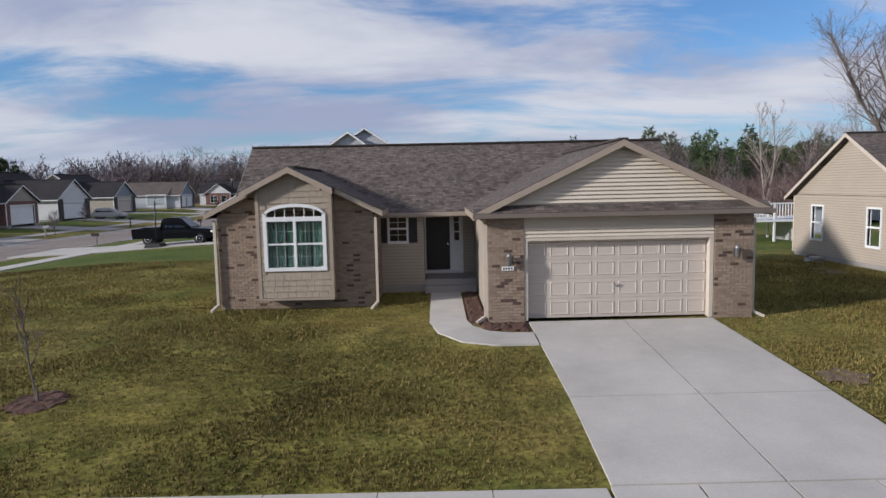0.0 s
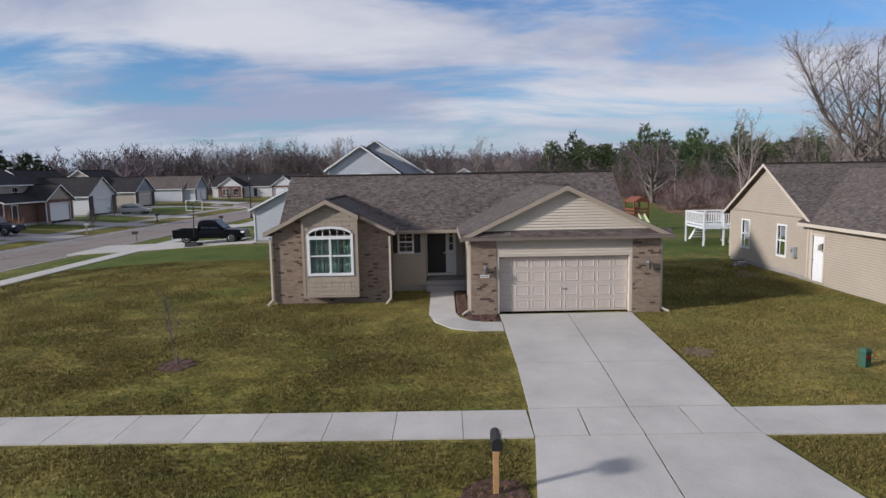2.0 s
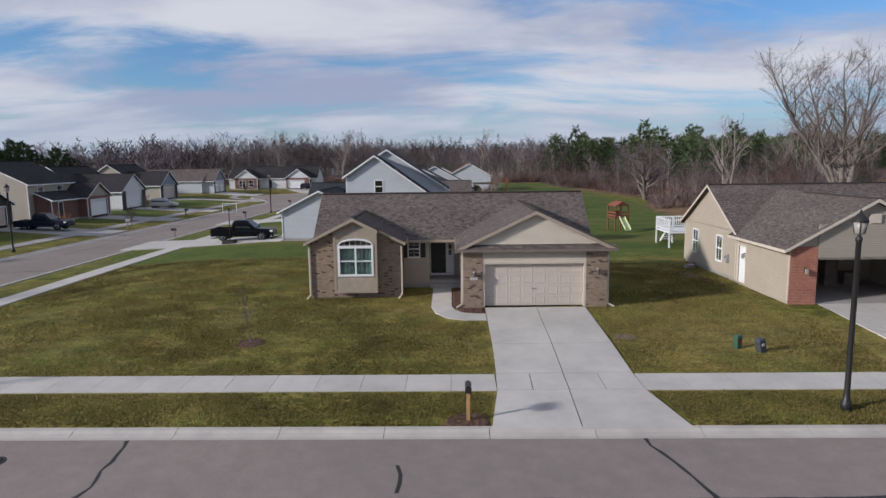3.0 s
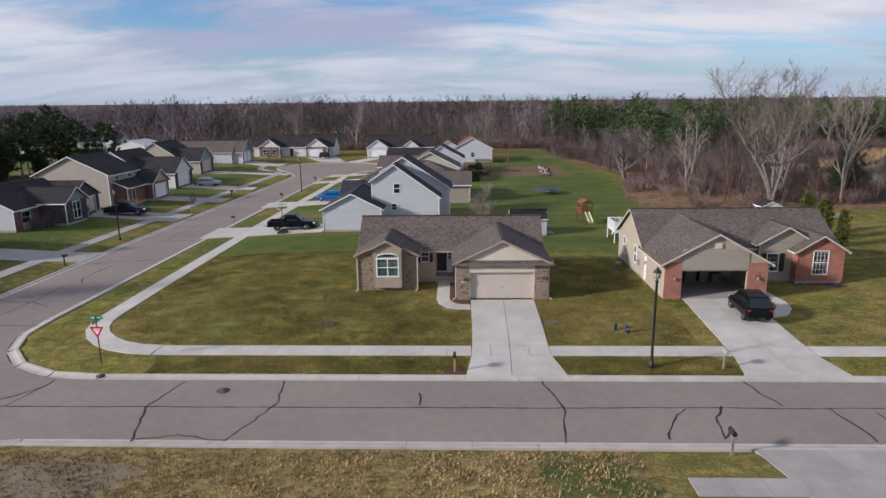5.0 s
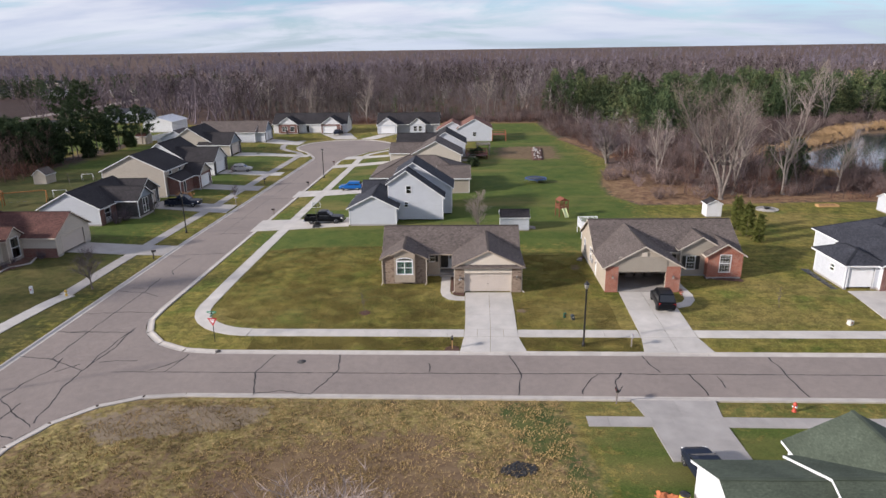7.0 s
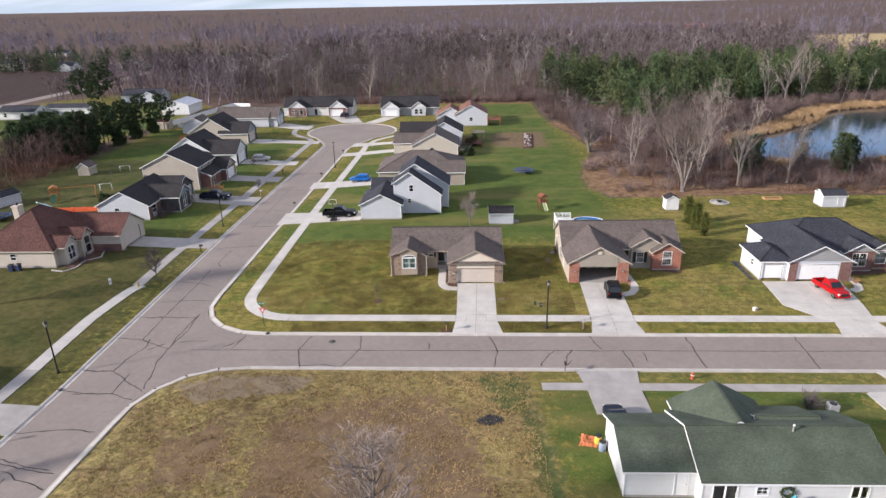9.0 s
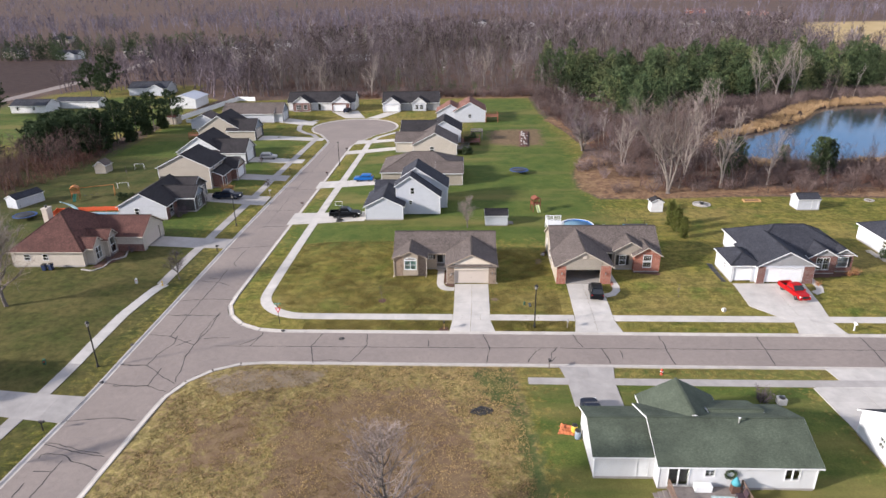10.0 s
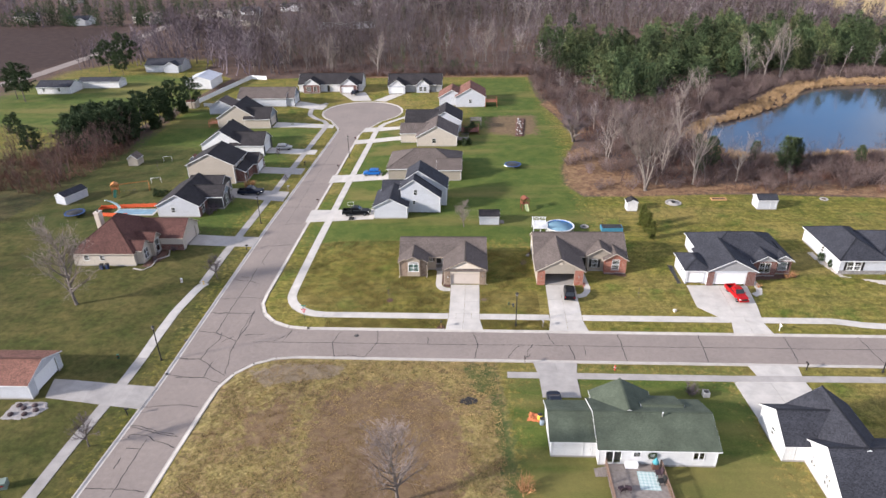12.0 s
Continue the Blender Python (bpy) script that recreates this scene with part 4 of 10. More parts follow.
def window_on(house, side, at, u0, u1, z0, z1, muntins=(0, 0), rail=True, mullions=(), shutters=0.0, trim=M_WHITE, curtain=None, glass=True):
    """A window in its opening: frame, glass, bars and, if any, shutters."""
    f = facing(side, at)
    cuts_u = [u0, *[m for c in sorted(mullions) for m in (c - 0.045, c + 0.045)], u1]
    mz = (z0 + z1) / 2
    cuts_z = [z0, mz - 0.03, mz + 0.03, z1] if rail else [z0, z1]
    cells = [(a, b, c, d) for a, b in zip(cuts_u[::2], cuts_u[1::2]) for c, d in zip(cuts_z[::2], cuts_z[1::2])]
    out = {"S": -0.045, "W": -0.045, "N": 0.045, "E": 0.045}[side]
    me = Mesh()
    wall_slab(me, side, u0 - 0.06, u1 + 0.06, z0 - 0.09, z1 + 0.07, at + out, 0.12, cells)
    win = part("window", me, trim, house)
    nu, nz = muntins
    for i in range(1, nu):
        m = Mesh()
        u = u0 + (u1 - u0) * i / nu
        slab_on(m, f, u - 0.008, u + 0.008, -0.040, -0.02, z0, z1)
        part("muntin", m, trim, win)
    for i in range(1, nz):
        m = Mesh()
        z = z0 + (z1 - z0) * i / nz
        slab_on(m, f, u0, u1, -0.042, -0.018, z - 0.008, z + 0.008)
        part("muntin", m, trim, win)
    if glass:
        g = Mesh()
        slab_on(g, f, u0 + 0.01, u1 - 0.01, -0.052, -0.044, z0 + 0.01, z1 - 0.01)
        pane = part("pane", g, M_GLASS, win)
        pane.visible_shadow = False
        # dark sheet added behind the glass in place of the unlit room's shade
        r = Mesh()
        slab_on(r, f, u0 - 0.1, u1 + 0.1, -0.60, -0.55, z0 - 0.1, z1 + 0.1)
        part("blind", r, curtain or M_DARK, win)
    if shutters:
        for a, b in ((u0 - 0.09 - shutters, u0 - 0.09), (u1 + 0.09, u1 + 0.09 + shutters)):
            s = Mesh()
            slab_on(s, f, a, b, 0.005, 0.04, z0 - 0.05, z1 + 0.05)
            k = max(4, int((z1 - z0) / 0.09))
            for i in range(k):
                z = z0 + (z1 - z0) * (i + 0.2) / k
                slab_on(s, f, a + 0.05, b - 0.05, 0.04, 0.052, z, z + 0.05)
            part("shutter", s, M_BLACK, house, "black louvred shutter")
    return win


def sectional_door(house, side, at, u0, u1, z0, z1, material, cols=8, rows=4, panels=True, label="panelled overhead garage door"):
    """An overhead garage door with raised panels."""
    f = facing(side, at)
    me = Mesh()
    rh = (z1 - z0) / rows
    slab_on(me, f, u0, u1, -0.05, -0.012, z0 + 0.006, z1 - 0.002)
    door = part("garage_door", me, material, house, label)
    for r in range(rows):
        q = Mesh()
        slab_on(q, f, u0, u1, -0.010, 0.0, z0 + r * rh + 0.006, z0 + (r + 1) * rh - 0.002)
        part("section", q, material, door)
    cw = (u1 - u0) / cols
    p = Mesh()
    for r in range(rows):
        for c in range(cols):
            a, b = u0 + c * cw + cw * 0.12, u0 + (c + 1) * cw - cw * 0.12
            lo, hi = z0 + r * rh + rh * 0.18, z0 + (r + 1) * rh - rh * 0.18
            q = Mesh() if panels else p
            e = 0.035
            inner = [f(a + e, 0.004, lo + e), f(b - e, 0.004, lo + e), f(b - e, 0.004, hi - e), f(a + e, 0.004, hi - e)]
            rim = [f(a - 0.012, 0.002, lo - 0.012), f(b + 0.012, 0.002, lo - 0.012), f(b + 0.012, 0.002, hi + 0.012), f(a - 0.012, 0.002, hi + 0.012)]
            mid = [f(a, 0.016, lo), f(b, 0.016, lo), f(b, 0.016, hi), f(a, 0.016, hi)]
            n = len(q.v)
            q.v += rim + mid + inner
            for k in range(4):
                j = (k + 1) % 4
                q.f += [(n + k, n + j, n + 4 + j, n + 4 + k), (n + 4 + k, n + 4 + j, n + 8 + j, n + 8 + k)]
            q.f.append((n + 8, n + 9, n + 10, n + 11))
            if panels:
                part("panel", q, material, door)
    if not panels:
        part("panels", p, material, door)
    return door


def entry_door(house, side, at, u0, u1, z0, z1, material=M_BLACK, trim=M_WHITE):
    f = facing(side, at)
    me = Mesh()
    wall_slab(me, side, u0 - 0.09, u1 + 0.09, z0, z1 + 0.09, at + {"S": -0.035, "W": -0.035, "N": 0.035, "E": 0.035}[side], 0.13, [(u0, u1, z0, z1)])
    door = part("door", me, trim, house)
    d = Mesh()
    slab_on(d, f, u0, u1, -0.08, -0.03, z0, z1)
    w = (u1 - u0)
    for r0, r1 in ((0.08, 0.42), (0.48, 0.92)):
        for c0, c1 in ((0.12, 0.46), (0.54, 0.88)):
            slab_on(d, f, u0 + w * c0, u0 + w * c1, -0.03, -0.018, z0 + (z1 - z0) * r0, z0 + (z1 - z0) * r1)
    part("door_leaf", d, material, door)
    h = Mesh()
    h.tube(f(u1 - 0.09, -0.03, z0 + 0.95), f(u1 - 0.09, 0.03, z0 + 0.95), 0.02, 0.03, 8)
    part("handle", h, M_CHROME, door)
    return door


def sloped(me, p, along_dir, thick=0.14):
    """A roof plane: p counter-clockwise from above, the first edge along the eave; uv in metres."""
    p = [Vector(q) for q in p]
    u = Vector(along_dir).normalized()
    n = (p[1] - p[0]).cross(p[2] - p[0]).normalized()
    v = n.cross(u)
    uv = [((q - p[0]).dot(u), (q - p[0]).dot(v)) for q in p]
    k = len(p)
    base = len(me.v)
    me.v += [tuple(q) for q in p] + [tuple(q - Vector((0, 0, thick))) for q in p]
    me.uv[len(me.f)] = uv
    me.f.append(tuple(base + i for i in range(k)))
    me.f.append(tuple(base + k + i for i in reversed(range(k))))
    for i in range(k):
        j = (i + 1) % k
        me.uv[len(me.f)] = [(0, 0), (0.2, 0), (0.2, 0.05), (0, 0.05)]
        me.f.append((base + j, base + i, base + k + i, base + k + j))


def roof_on(house, x0, x1, y0, y1, eave, slope, ridge="x", hip=(False, False), over=0.40, roof=M_ROOF_TAUPE, fascia=M_WHITE, rake=0.30, wall=None, thick=0.2, gutters=True):
    """A gable or hip roof on a rectangle. hip: the low end and the high end along the ridge. Also closes gable walls."""
    if ridge == "x":
        T = lambda a, b, z: (a, b, z)
        a0, a1, b0, b1 = x0, x1, y0, y1
    else:
        T = lambda a, b, z: (b, a, z)
        a0, a1, b0, b1 = y0, y1, x0, x1
    half = (b1 - b0) / 2
    mid = (b0 + b1) / 2
    top = eave + half * slope + 0.12
    ez = eave - over * slope + 0.12
    ea0 = a0 - (over if hip[0] else rake)
    ea1 = a1 + (over if hip[1] else rake)
    r0 = ea0 + (half + over if hip[0] else 0)
    r1 = ea1 - (half + over if hip[1] else 0)
    if r1 < r0:
        r0 = r1 = (r0 + r1) / 2
    c00, c10, c11, c01 = T(ea0, b0 - over, ez), T(ea1, b0 - over, ez), T(ea1, b1 + over, ez), T(ea0, b1 + over, ez)
    m0, m1 = T(r0, mid, top), T(r1, mid, top)
    me = Mesh()

    def plane(p, u):
        if (Vector(p[1]) - Vector(p[0])).cross(Vector(p[2]) - Vector(p[0])).z < 0:
            p = [p[1], p[0], *reversed(p[2:])]
            u = (Vector(p[1]) - Vector(p[0]))
        sloped(me, p, u)

    u = Vector(T(1, 0, 0))
    one = (Vector(m1) - Vector(m0)).length < 0.05
    plane([c00, c10, m1, m0] if not one else [c00, c10, m1], u)
    plane([c11, c01, m0, m1] if not one else [c11, c01, m0], -u)
    if hip[0]:
        plane([c01, c00, m0], Vector(T(0, -1, 0)))
    if hip[1]:
        plane([c10, c11, m1], Vector(T(0, 1, 0)))
    ob = part("roof", me, roof, house)
    cap = Mesh()
    if not one:
        cap.beam(Vector(m0) + Vector((0, 0, 0.03)), Vector(m1) + Vector((0, 0, 0.03)), 0.24, 0.05)
    for e, (p, q) in ((hip[0], (c00, m0)), (hip[0], (c01, m0)), (hip[1], (c10, m1)), (hip[1], (c11, m1))):
        if e:
            cap.beam(Vector(p) + Vector((0, 0, 0.02)), Vector(q) + Vector((0, 0, 0.02)), 0.22, 0.05)
    if cap.f:
        part("ridge_cap", cap, roof, ob)
    dz = Vector((0, 0, -0.015))

    def board(p, q):
        p, q = Vector(p) + dz, Vector(q) + dz
        n = (q - p).cross(Vector((0, 0, 1))).normalized() * 0.016
        d = Vector((0, 0, thick))
        fa = Mesh()
        fa.hexa([p - n - d, q - n - d, q + n - d, p + n - d, p - n, q - n, q + n, p + n])
        part("fascia", fa, fascia, ob)

    for p, q in ((c00, c10), (c01, c11)):
        board(p, q)
    for e, p, q, m in ((hip[0], c00, c01, m0), (hip[1], c10, c11, m1)):
        if e:
            board(p, q)
        else:
            board(p, m)
            board(m, q)
    if wall is not None:
        for e, a, s in ((hip[0], a0, 1), (hip[1], a1, -1)):
            if not e:
                w = Mesh()
                tri = [T(a, b0, eave - 0.02), T(a, b1, eave - 0.02), T(a, mid, top - 0.16)]
                w.extrude(tri, Vector(T(0.14 * s, 0, 0)))
                part("gable", w, wall, house)
    # soffit closes the roof space from below
    so = Mesh()
    sa, sb = (ea0 if hip[0] else a0 + 0.06), (ea1 if hip[1] else a1 - 0.06)
    d00, d10, d11, d01 = T(sa, b0 - over, ez), T(sb, b0 - over, ez), T(sb, b1 + over, ez), T(sa, b1 + over, ez)
    so.hexa([Vector(q) + Vector((0, 0, -thick + d)) for d in (0.0, 0.02) for q in ((d00, d10, d11, d01) if ridge == "x" else (d00, d01, d11, d10))])
    part("soffit", so, fascia, ob)
    return ob


def shell(house, x0, x1, y0, y1, h, wall, holes=None, plinth=0.25, base=-0.4, sides="SNWE", thick=0.16, foot=M_CONC_OLD):
    """Four walls with openings, on a concrete footing."""
    holes = holes or {}
    e = 0.02
    for side, u0, u1, at in (("S", x0, x1, y0), ("N", x0, x1, y1), ("W", y0 + thick, y1 - thick, x0), ("E", y0 + thick, y1 - thick, x1)):
        if side not in sides:
            continue
        me = Mesh()
        wall_slab(me, side, u0, u1, plinth, h, at, thick, holes.get(side, ()))
        part("wall", me, wall, house)
        cut = sorted((a, b) for a, b, c, d in holes.get(side, ()) if c <= plinth + 0.01)
        ends = [u0 + e, *[v for ab in cut for v in ab], u1 - e]
        for a, b in zip(ends[::2], ends[1::2]):
            if b - a > 0.05:
                fo = Mesh()
                wall_slab(fo, side, a, b, base, plinth, at + (e if side in "SW" else -e), 0.13)
                part("footing", fo, foot, house)


def corner_boards(house, corners, h, material, z0=0.2, w=0.09):
    for x, y in corners:
        me = Mesh()
        me.box(x - w / 2, y - w / 2, z0, x + w / 2, y + w / 2, h)
        part("corner_board", me, material, house)


def simple_house(label, ox, oy, blocks, wall, roof, windows=(), gdoors=(), doors=(), trim=M_WHITE, ground=None, openings=(), faces=()):
    """blocks: dicts in plan metres from the origin; windows etc. name a block by its number."""
    z = land_at(ox, oy) + float(far_rise(ox, oy)) if ground is None else ground
    house = thing("house", ox, oy, z, label, "house", "houses of the estate")
    for k, b in enumerate(blocks):
        holes = {}
        for w in list(windows) + list(gdoors) + list(doors) + list(openings):
            if w[0] == k:
                holes.setdefault(w[1], []).append(tuple(w[2:6]))
        shell(house, b["x0"], b["x1"], b["y0"], b["y1"], b["h"], b.get("wall", wall), holes, plinth=b.get("plinth", 0.25))
        if b.get("slope", 0):
            roof_on(house, b["x0"], b["x1"], b["y0"], b["y1"], b["h"], b["slope"], b.get("ridge", "x"), b.get("hip", (False, False)), b.get("over", 0.4), b.get("roof", roof), trim, wall=b.get("gable", b.get("wall", wall)), thick=0.15)
        corner_boards(house, [(b["x0"], b["y0"]), (b["x1"], b["y0"]), (b["x0"], b["y1"]), (b["x1"], b["y1"])], b["h"] - 0.05, b.get("corner", trim))

    def at(w):
        b = blocks[w[0]]
        return {"S": b["y0"], "N": b["y1"], "W": b["x0"], "E": b["x1"]}[w[1]]

    for w in windows:
        o = w[6] if len(w) > 6 else {}
        window_on(house, w[1], at(w), *w[2:6], **o)
    for g in gdoors:
        m = Mesh()
        wall_slab(m, g[1], g[2] - 0.1, g[3] + 0.1, g[4], g[5] + 0.1, at(g) + {"S": -0.03, "W": -0.03, "N": 0.03, "E": 0.03}[g[1]], 0.12, [(g[2], g[3], g[4], g[5])])
        part("door_trim", m, trim, house)
        s = {"S": 1, "W": 1, "N": -1, "E": -1}[g[1]]
        sectional_door(house, g[1], at(g) + 0.12 * s, g[2], g[3], g[4], g[5], g[6] if len(g) > 6 else M_WHITE, cols=8 if g[3] - g[2] > 3.5 else 4)
    for d in doors:
        entry_door(house, d[1], at(d), d[2], d[3], d[4], d[5], d[6] if len(d) > 6 else M_BLACK, trim)
    for side, at_, u0, u1, z0, z1, m in faces:
        me = Mesh()
        slab_on(me, facing(side, at_), u0, u1, 0.004, 0.07, z0, z1)
        part("brick_facing" if m in (M_BRICK_RED, M_BRICK_DK) else "stone_facing" if m in (M_STONE, M_STONE_DK) else "cladding", me, m, house)
    return house

# ---------------------------------------------------------------- houses of the estate (local metres from each origin)
def B(x0, x1, y0, y1, h, slope=0.0, ridge="x", **kw):
    return dict(x0=x0, x1=x1, y0=y0, y1=y1, h=h, slope=slope, ridge=ridge, **kw)


# next door: tan siding, brick piers, open double garage
neighbour = simple_house("single-storey tan house with red brick piers and an open garage", 17.15, 17.3, [
    B(0, 7.7, 0, 5.7, 2.85, 0.56, "y", plinth=0.05, corner=M_TRIM_CREAM),
    B(0.02, 15.8, 5.5, 13.6, 2.92, 0.60, "x"),
    B(12.0, 15.7, 4.0, 9.0, 2.85, 0.62, "y", wall=M_BRICK_RED, gable=M_BRICK_RED, corner=M_BRICK_RED),
    B(9.3, 13.6, 4.9, 9.6, 3.3, 0.58, "y", wall=M_SID_OLIVE),
], M_SID_TAN, M_ROOF_TAUPE, trim=M_TRIM_CREAM,
    windows=[(1, "W", 7.65, 8.4, 0.95, 2.4), (1, "W", 11.35, 12.15, 0.95, 2.4), (3, "S", 10.0, 10.9, 0.9, 2.35, dict(muntins=(3, 4), shutters=0.42)),
             (2, "S", 13.3, 14.45, 0.85, 2.75, dict(muntins=(4, 5)))],
    openings=[(0, "S", 1.35, 6.2, 0.05, 2.2)], doors=[(0, "W", 4.5, 5.35, 0.15, 2.2, M_WHITE), (1, "S", 8.1, 9.0, 0.35, 2.4, M_BLACK)],
    faces=[("S", 0, 0.0, 1.3, -0.2, 2.85, M_BRICK_RED), ("S", 0, 6.25, 7.7, -0.2, 2.85, M_BRICK_RED), ("S", 0, 1.3, 6.25, 2.3, 3.9, M_SID_OLIVE)])

# the garage roof runs back into the main slope
valley = Mesh()
sloped(valley, [(-0.4, 5.2, 2.756), (3.85, 5.2, 5.136), (3.85, 9.0, 5.136)], (0, -1, 0), 0.10)
sloped(valley, [(8.1, 5.2, 2.756), (3.85, 9.0, 5.136), (3.85, 5.2, 5.136)], (0, 1, 0), 0.10)
part("roof", valley, M_ROOF_TAUPE, neighbour)

# third lot: charcoal roof, white siding, brick bays
simple_house("white house with a charcoal hip roof and brick bays", 41.9, 17.4, [
    B(0.2, 4.0, 0.5, 6.4, 2.85, 0.50, "y", hip=(True, True)),
    B(3.6, 11.5, 0, 8.0, 2.85, 0.52, "y", gable=M_SID_GREY),
    B(4.4, 19.0, 4.4, 14.6, 2.85, 0.52, "x", hip=(True, True)),
    B(12.4, 16.2, 3.2, 9.0, 2.9, 0.58, "y", wall=M_BRICK_DK, gable=M_SID_GREY, corner=M_BRICK_DK),
    B(16.2, 19.0, 4.0, 9.0, 2.85, 0.60, "y", wall=M_BRICK_DK, gable=M_SID_GREY, corner=M_BRICK_DK),
], M_SID_BLUEWHITE, M_ROOF_GREY,
    windows=[(3, "S", 13.4, 15.2, 0.8, 2.6, dict(muntins=(4, 3), mullions=(14.3,))), (4, "S", 16.9, 18.3, 0.9, 2.4, dict(muntins=(2, 2), shutters=0.35)), (0, "W", 2.6, 3.4, 1.3, 2.0)],
    gdoors=[(0, "S", 0.5, 3.1, 0.25, 2.4), (1, "S", 4.8, 9.9, 0.25, 2.4)], doors=[(2, "S", 11.6, 12.3, 0.4, 2.4)],
    faces=[("S", 0.0, 3.62, 4.68, -0.2, 2.7, M_BRICK_DK), ("S", 0.0, 10.05, 11.5, -0.2, 2.7, M_BRICK_DK)])

# fourth lot
simple_house("pale house with a dark hip roof and a stone-faced front", 69.2, 21.2, [
    B(0, 8.0, 0.4, 13.5, 2.85, 0.50, "y", hip=(True, True)), B(6.5, 21, 1.0, 12, 2.85, 0.45, "x", hip=(True, True)),
], M_SID_BLUEWHITE, M_ROOF_GREY, windows=[(0, "S", 1.3, 3.6, 0.8, 2.3, dict(mullions=(2.45,), muntins=(4, 4), shutters=0.4)), (0, "W", 6.0, 6.9, 1.3, 2.3), (1, "S", 9.5, 11.5, 0.8, 2.3, dict(mullions=(10.5,), muntins=(4, 4), shutters=0.4))],
    doors=[(1, "S", 13.4, 14.4, 0.3, 2.4)], faces=[("S", 0.4, 0.0, 8.0, -0.2, 0.72, M_STONE), ("S", 1.0, 8.05, 13.2, -0.2, 0.72, M_STONE)])

# across the street: green roof, white walls, back turned to the camera
mossy = simple_house("white house with a moss-green shingle roof", 15.2, -23.3, [
    B(0, 5.4, 1.2, 7.6, 2.7, 0.40, "x"), B(5.2, 18.3, 0, 8.0, 2.75, 0.40, "x"), B(5.9, 12.5, 4.5, 9.6, 2.75, 0.53, "y"), B(11.2, 15.6, 3.0, 8.6, 2.75, 0.42, "x"),
], M_SID_WHITE, M_ROOF_GREEN,
    windows=[(1, "S", 9.05, 9.85, 1.45, 2.1, dict(muntins=(2, 2), rail=False)), (1, "S", 15.7, 16.9, 1.15, 2.2, dict(mullions=(16.3,), rail=False)), (1, "S", 6.0, 7.7, 0.45, 2.35, dict(mullions=(6.85,), rail=False))],
    doors=[(0, "S", 3.7, 4.6, 0.3, 2.3, M_WHITE)])

pipe = Mesh()
pipe.lathe([(0.07, 4.0), (0.07, 4.75), (0.10, 4.75), (0.10, 4.82)], 10, (12.8, 3.5, 0))
part("vent_pipe", pipe, M_WHITE, mossy)

# south-east corner: dark hip roof
simple_house("white house with steep charcoal roofs seen from behind", 41.3, -22.2, [
    B(0, 5.7, 0, 6.4, 2.75, 0.62, "x"), B(3.1, 9.9, -3.2, 6.6, 2.75, 0.74, "y"), B(2.6, 18, -7.2, 0.8, 2.75, 0.62, "x"),
], M_SID_WHITE, M_ROOF_GREY, windows=[(0, "W", 2.7, 3.4, 1.2, 2.2, dict(muntins=(2, 2))), (2, "W", -1.9, -1.0, 1.0, 2.3, dict(muntins=(2, 4), mullions=(-1.45,))), (2, "W", -4.8, -3.9, 1.0, 2.3, dict(muntins=(2, 4), mullions=(-4.35,)))],
    doors=[(0, "S", 1.2, 2.3, 0.3, 2.35, M_WHITE)], gdoors=[(0, "N", 0.5, 2.9, 0.25, 2.4), (1, "N", 4.0, 8.9, 0.25, 2.4)])

# west side of the side street, from the south
simple_house("small pale house with a terracotta-brown roof", -62.5, -13.6, [B(0, 10.6, 0.0, 7.0, 2.6, 0.38, "x")], M_SID_BLUEWHITE, M_ROOF_RED, gdoors=[(0, "E", 1.4, 6.0, 0.25, 2.4)])
simple_house("cream house with a brown hip roof and brick trim", -67.0, 23.2, [
    B(0, 11.4, 0, 13.6, 2.85, 0.74, "y", hip=(True, True)), B(8.5, 17.8, 6.6, 14.0, 2.75, 0.60, "x", gable=M_SID_CREAM),
    B(8.0, 12.6, 0.9, 3.9, 3.0, 0.7, "x"), B(8.0, 13.4, 3.9, 6.7, 3.2, 0.8, "x", wall=M_SID_BEIGE),
], M_SID_CREAM, M_ROOF_BROWN, trim=M_TRIM_CREAM,
    windows=[(2, "E", 1.6, 3.1, 0.6, 2.5, dict(mullions=(2.35,))), (3, "E", 4.6, 6.0, 0.5, 3.0), (0, "S", 2.0, 2.9, 1.2, 2.1), (0, "S", 5.0, 5.8, 1.2, 2.1)],
    gdoors=[(1, "E", 7.8, 12.7, 0.25, 2.4, M_GARAGE)], faces=[("S", 6.6, 12.4, 17.8, -0.2, 1.2, M_BRICK_DK)])
simple_house("grey-white house with a dark roof and arched front gable", -61.0, 45.0, [
    B(0, 9.0, 0, 13, 2.75, 0.52, "y", wall=M_SID_BLUEWHITE), B(4.5, 12.6, 4.6, 9.4, 3.0, 0.66, "x", wall=M_STONE_DK, gable=M_SID_BLUE), B(3, 10.4, 9.2, 16.2, 2.75, 0.56, "x", wall=M_STONE_DK),
], M_SID_BLUEWHITE, M_ROOF_DARK, windows=[(1, "E", 6.2, 7.8, 0.6, 2.8, dict(mullions=(7.0,))), (0, "S", 3.0, 3.8, 1.1, 2.2), (0, "E", 1.4, 3.0, 0.9, 2.2)], gdoors=[(2, "E", 10.2, 15.2, 0.25, 2.4, M_GARAGE)], faces=[("E", 9.0, 0.0, 1.3, -0.2, 2.7, M_BRICK_DK), ("E", 9.0, 3.1, 4.6, -0.2, 2.7, M_BRICK_DK)])
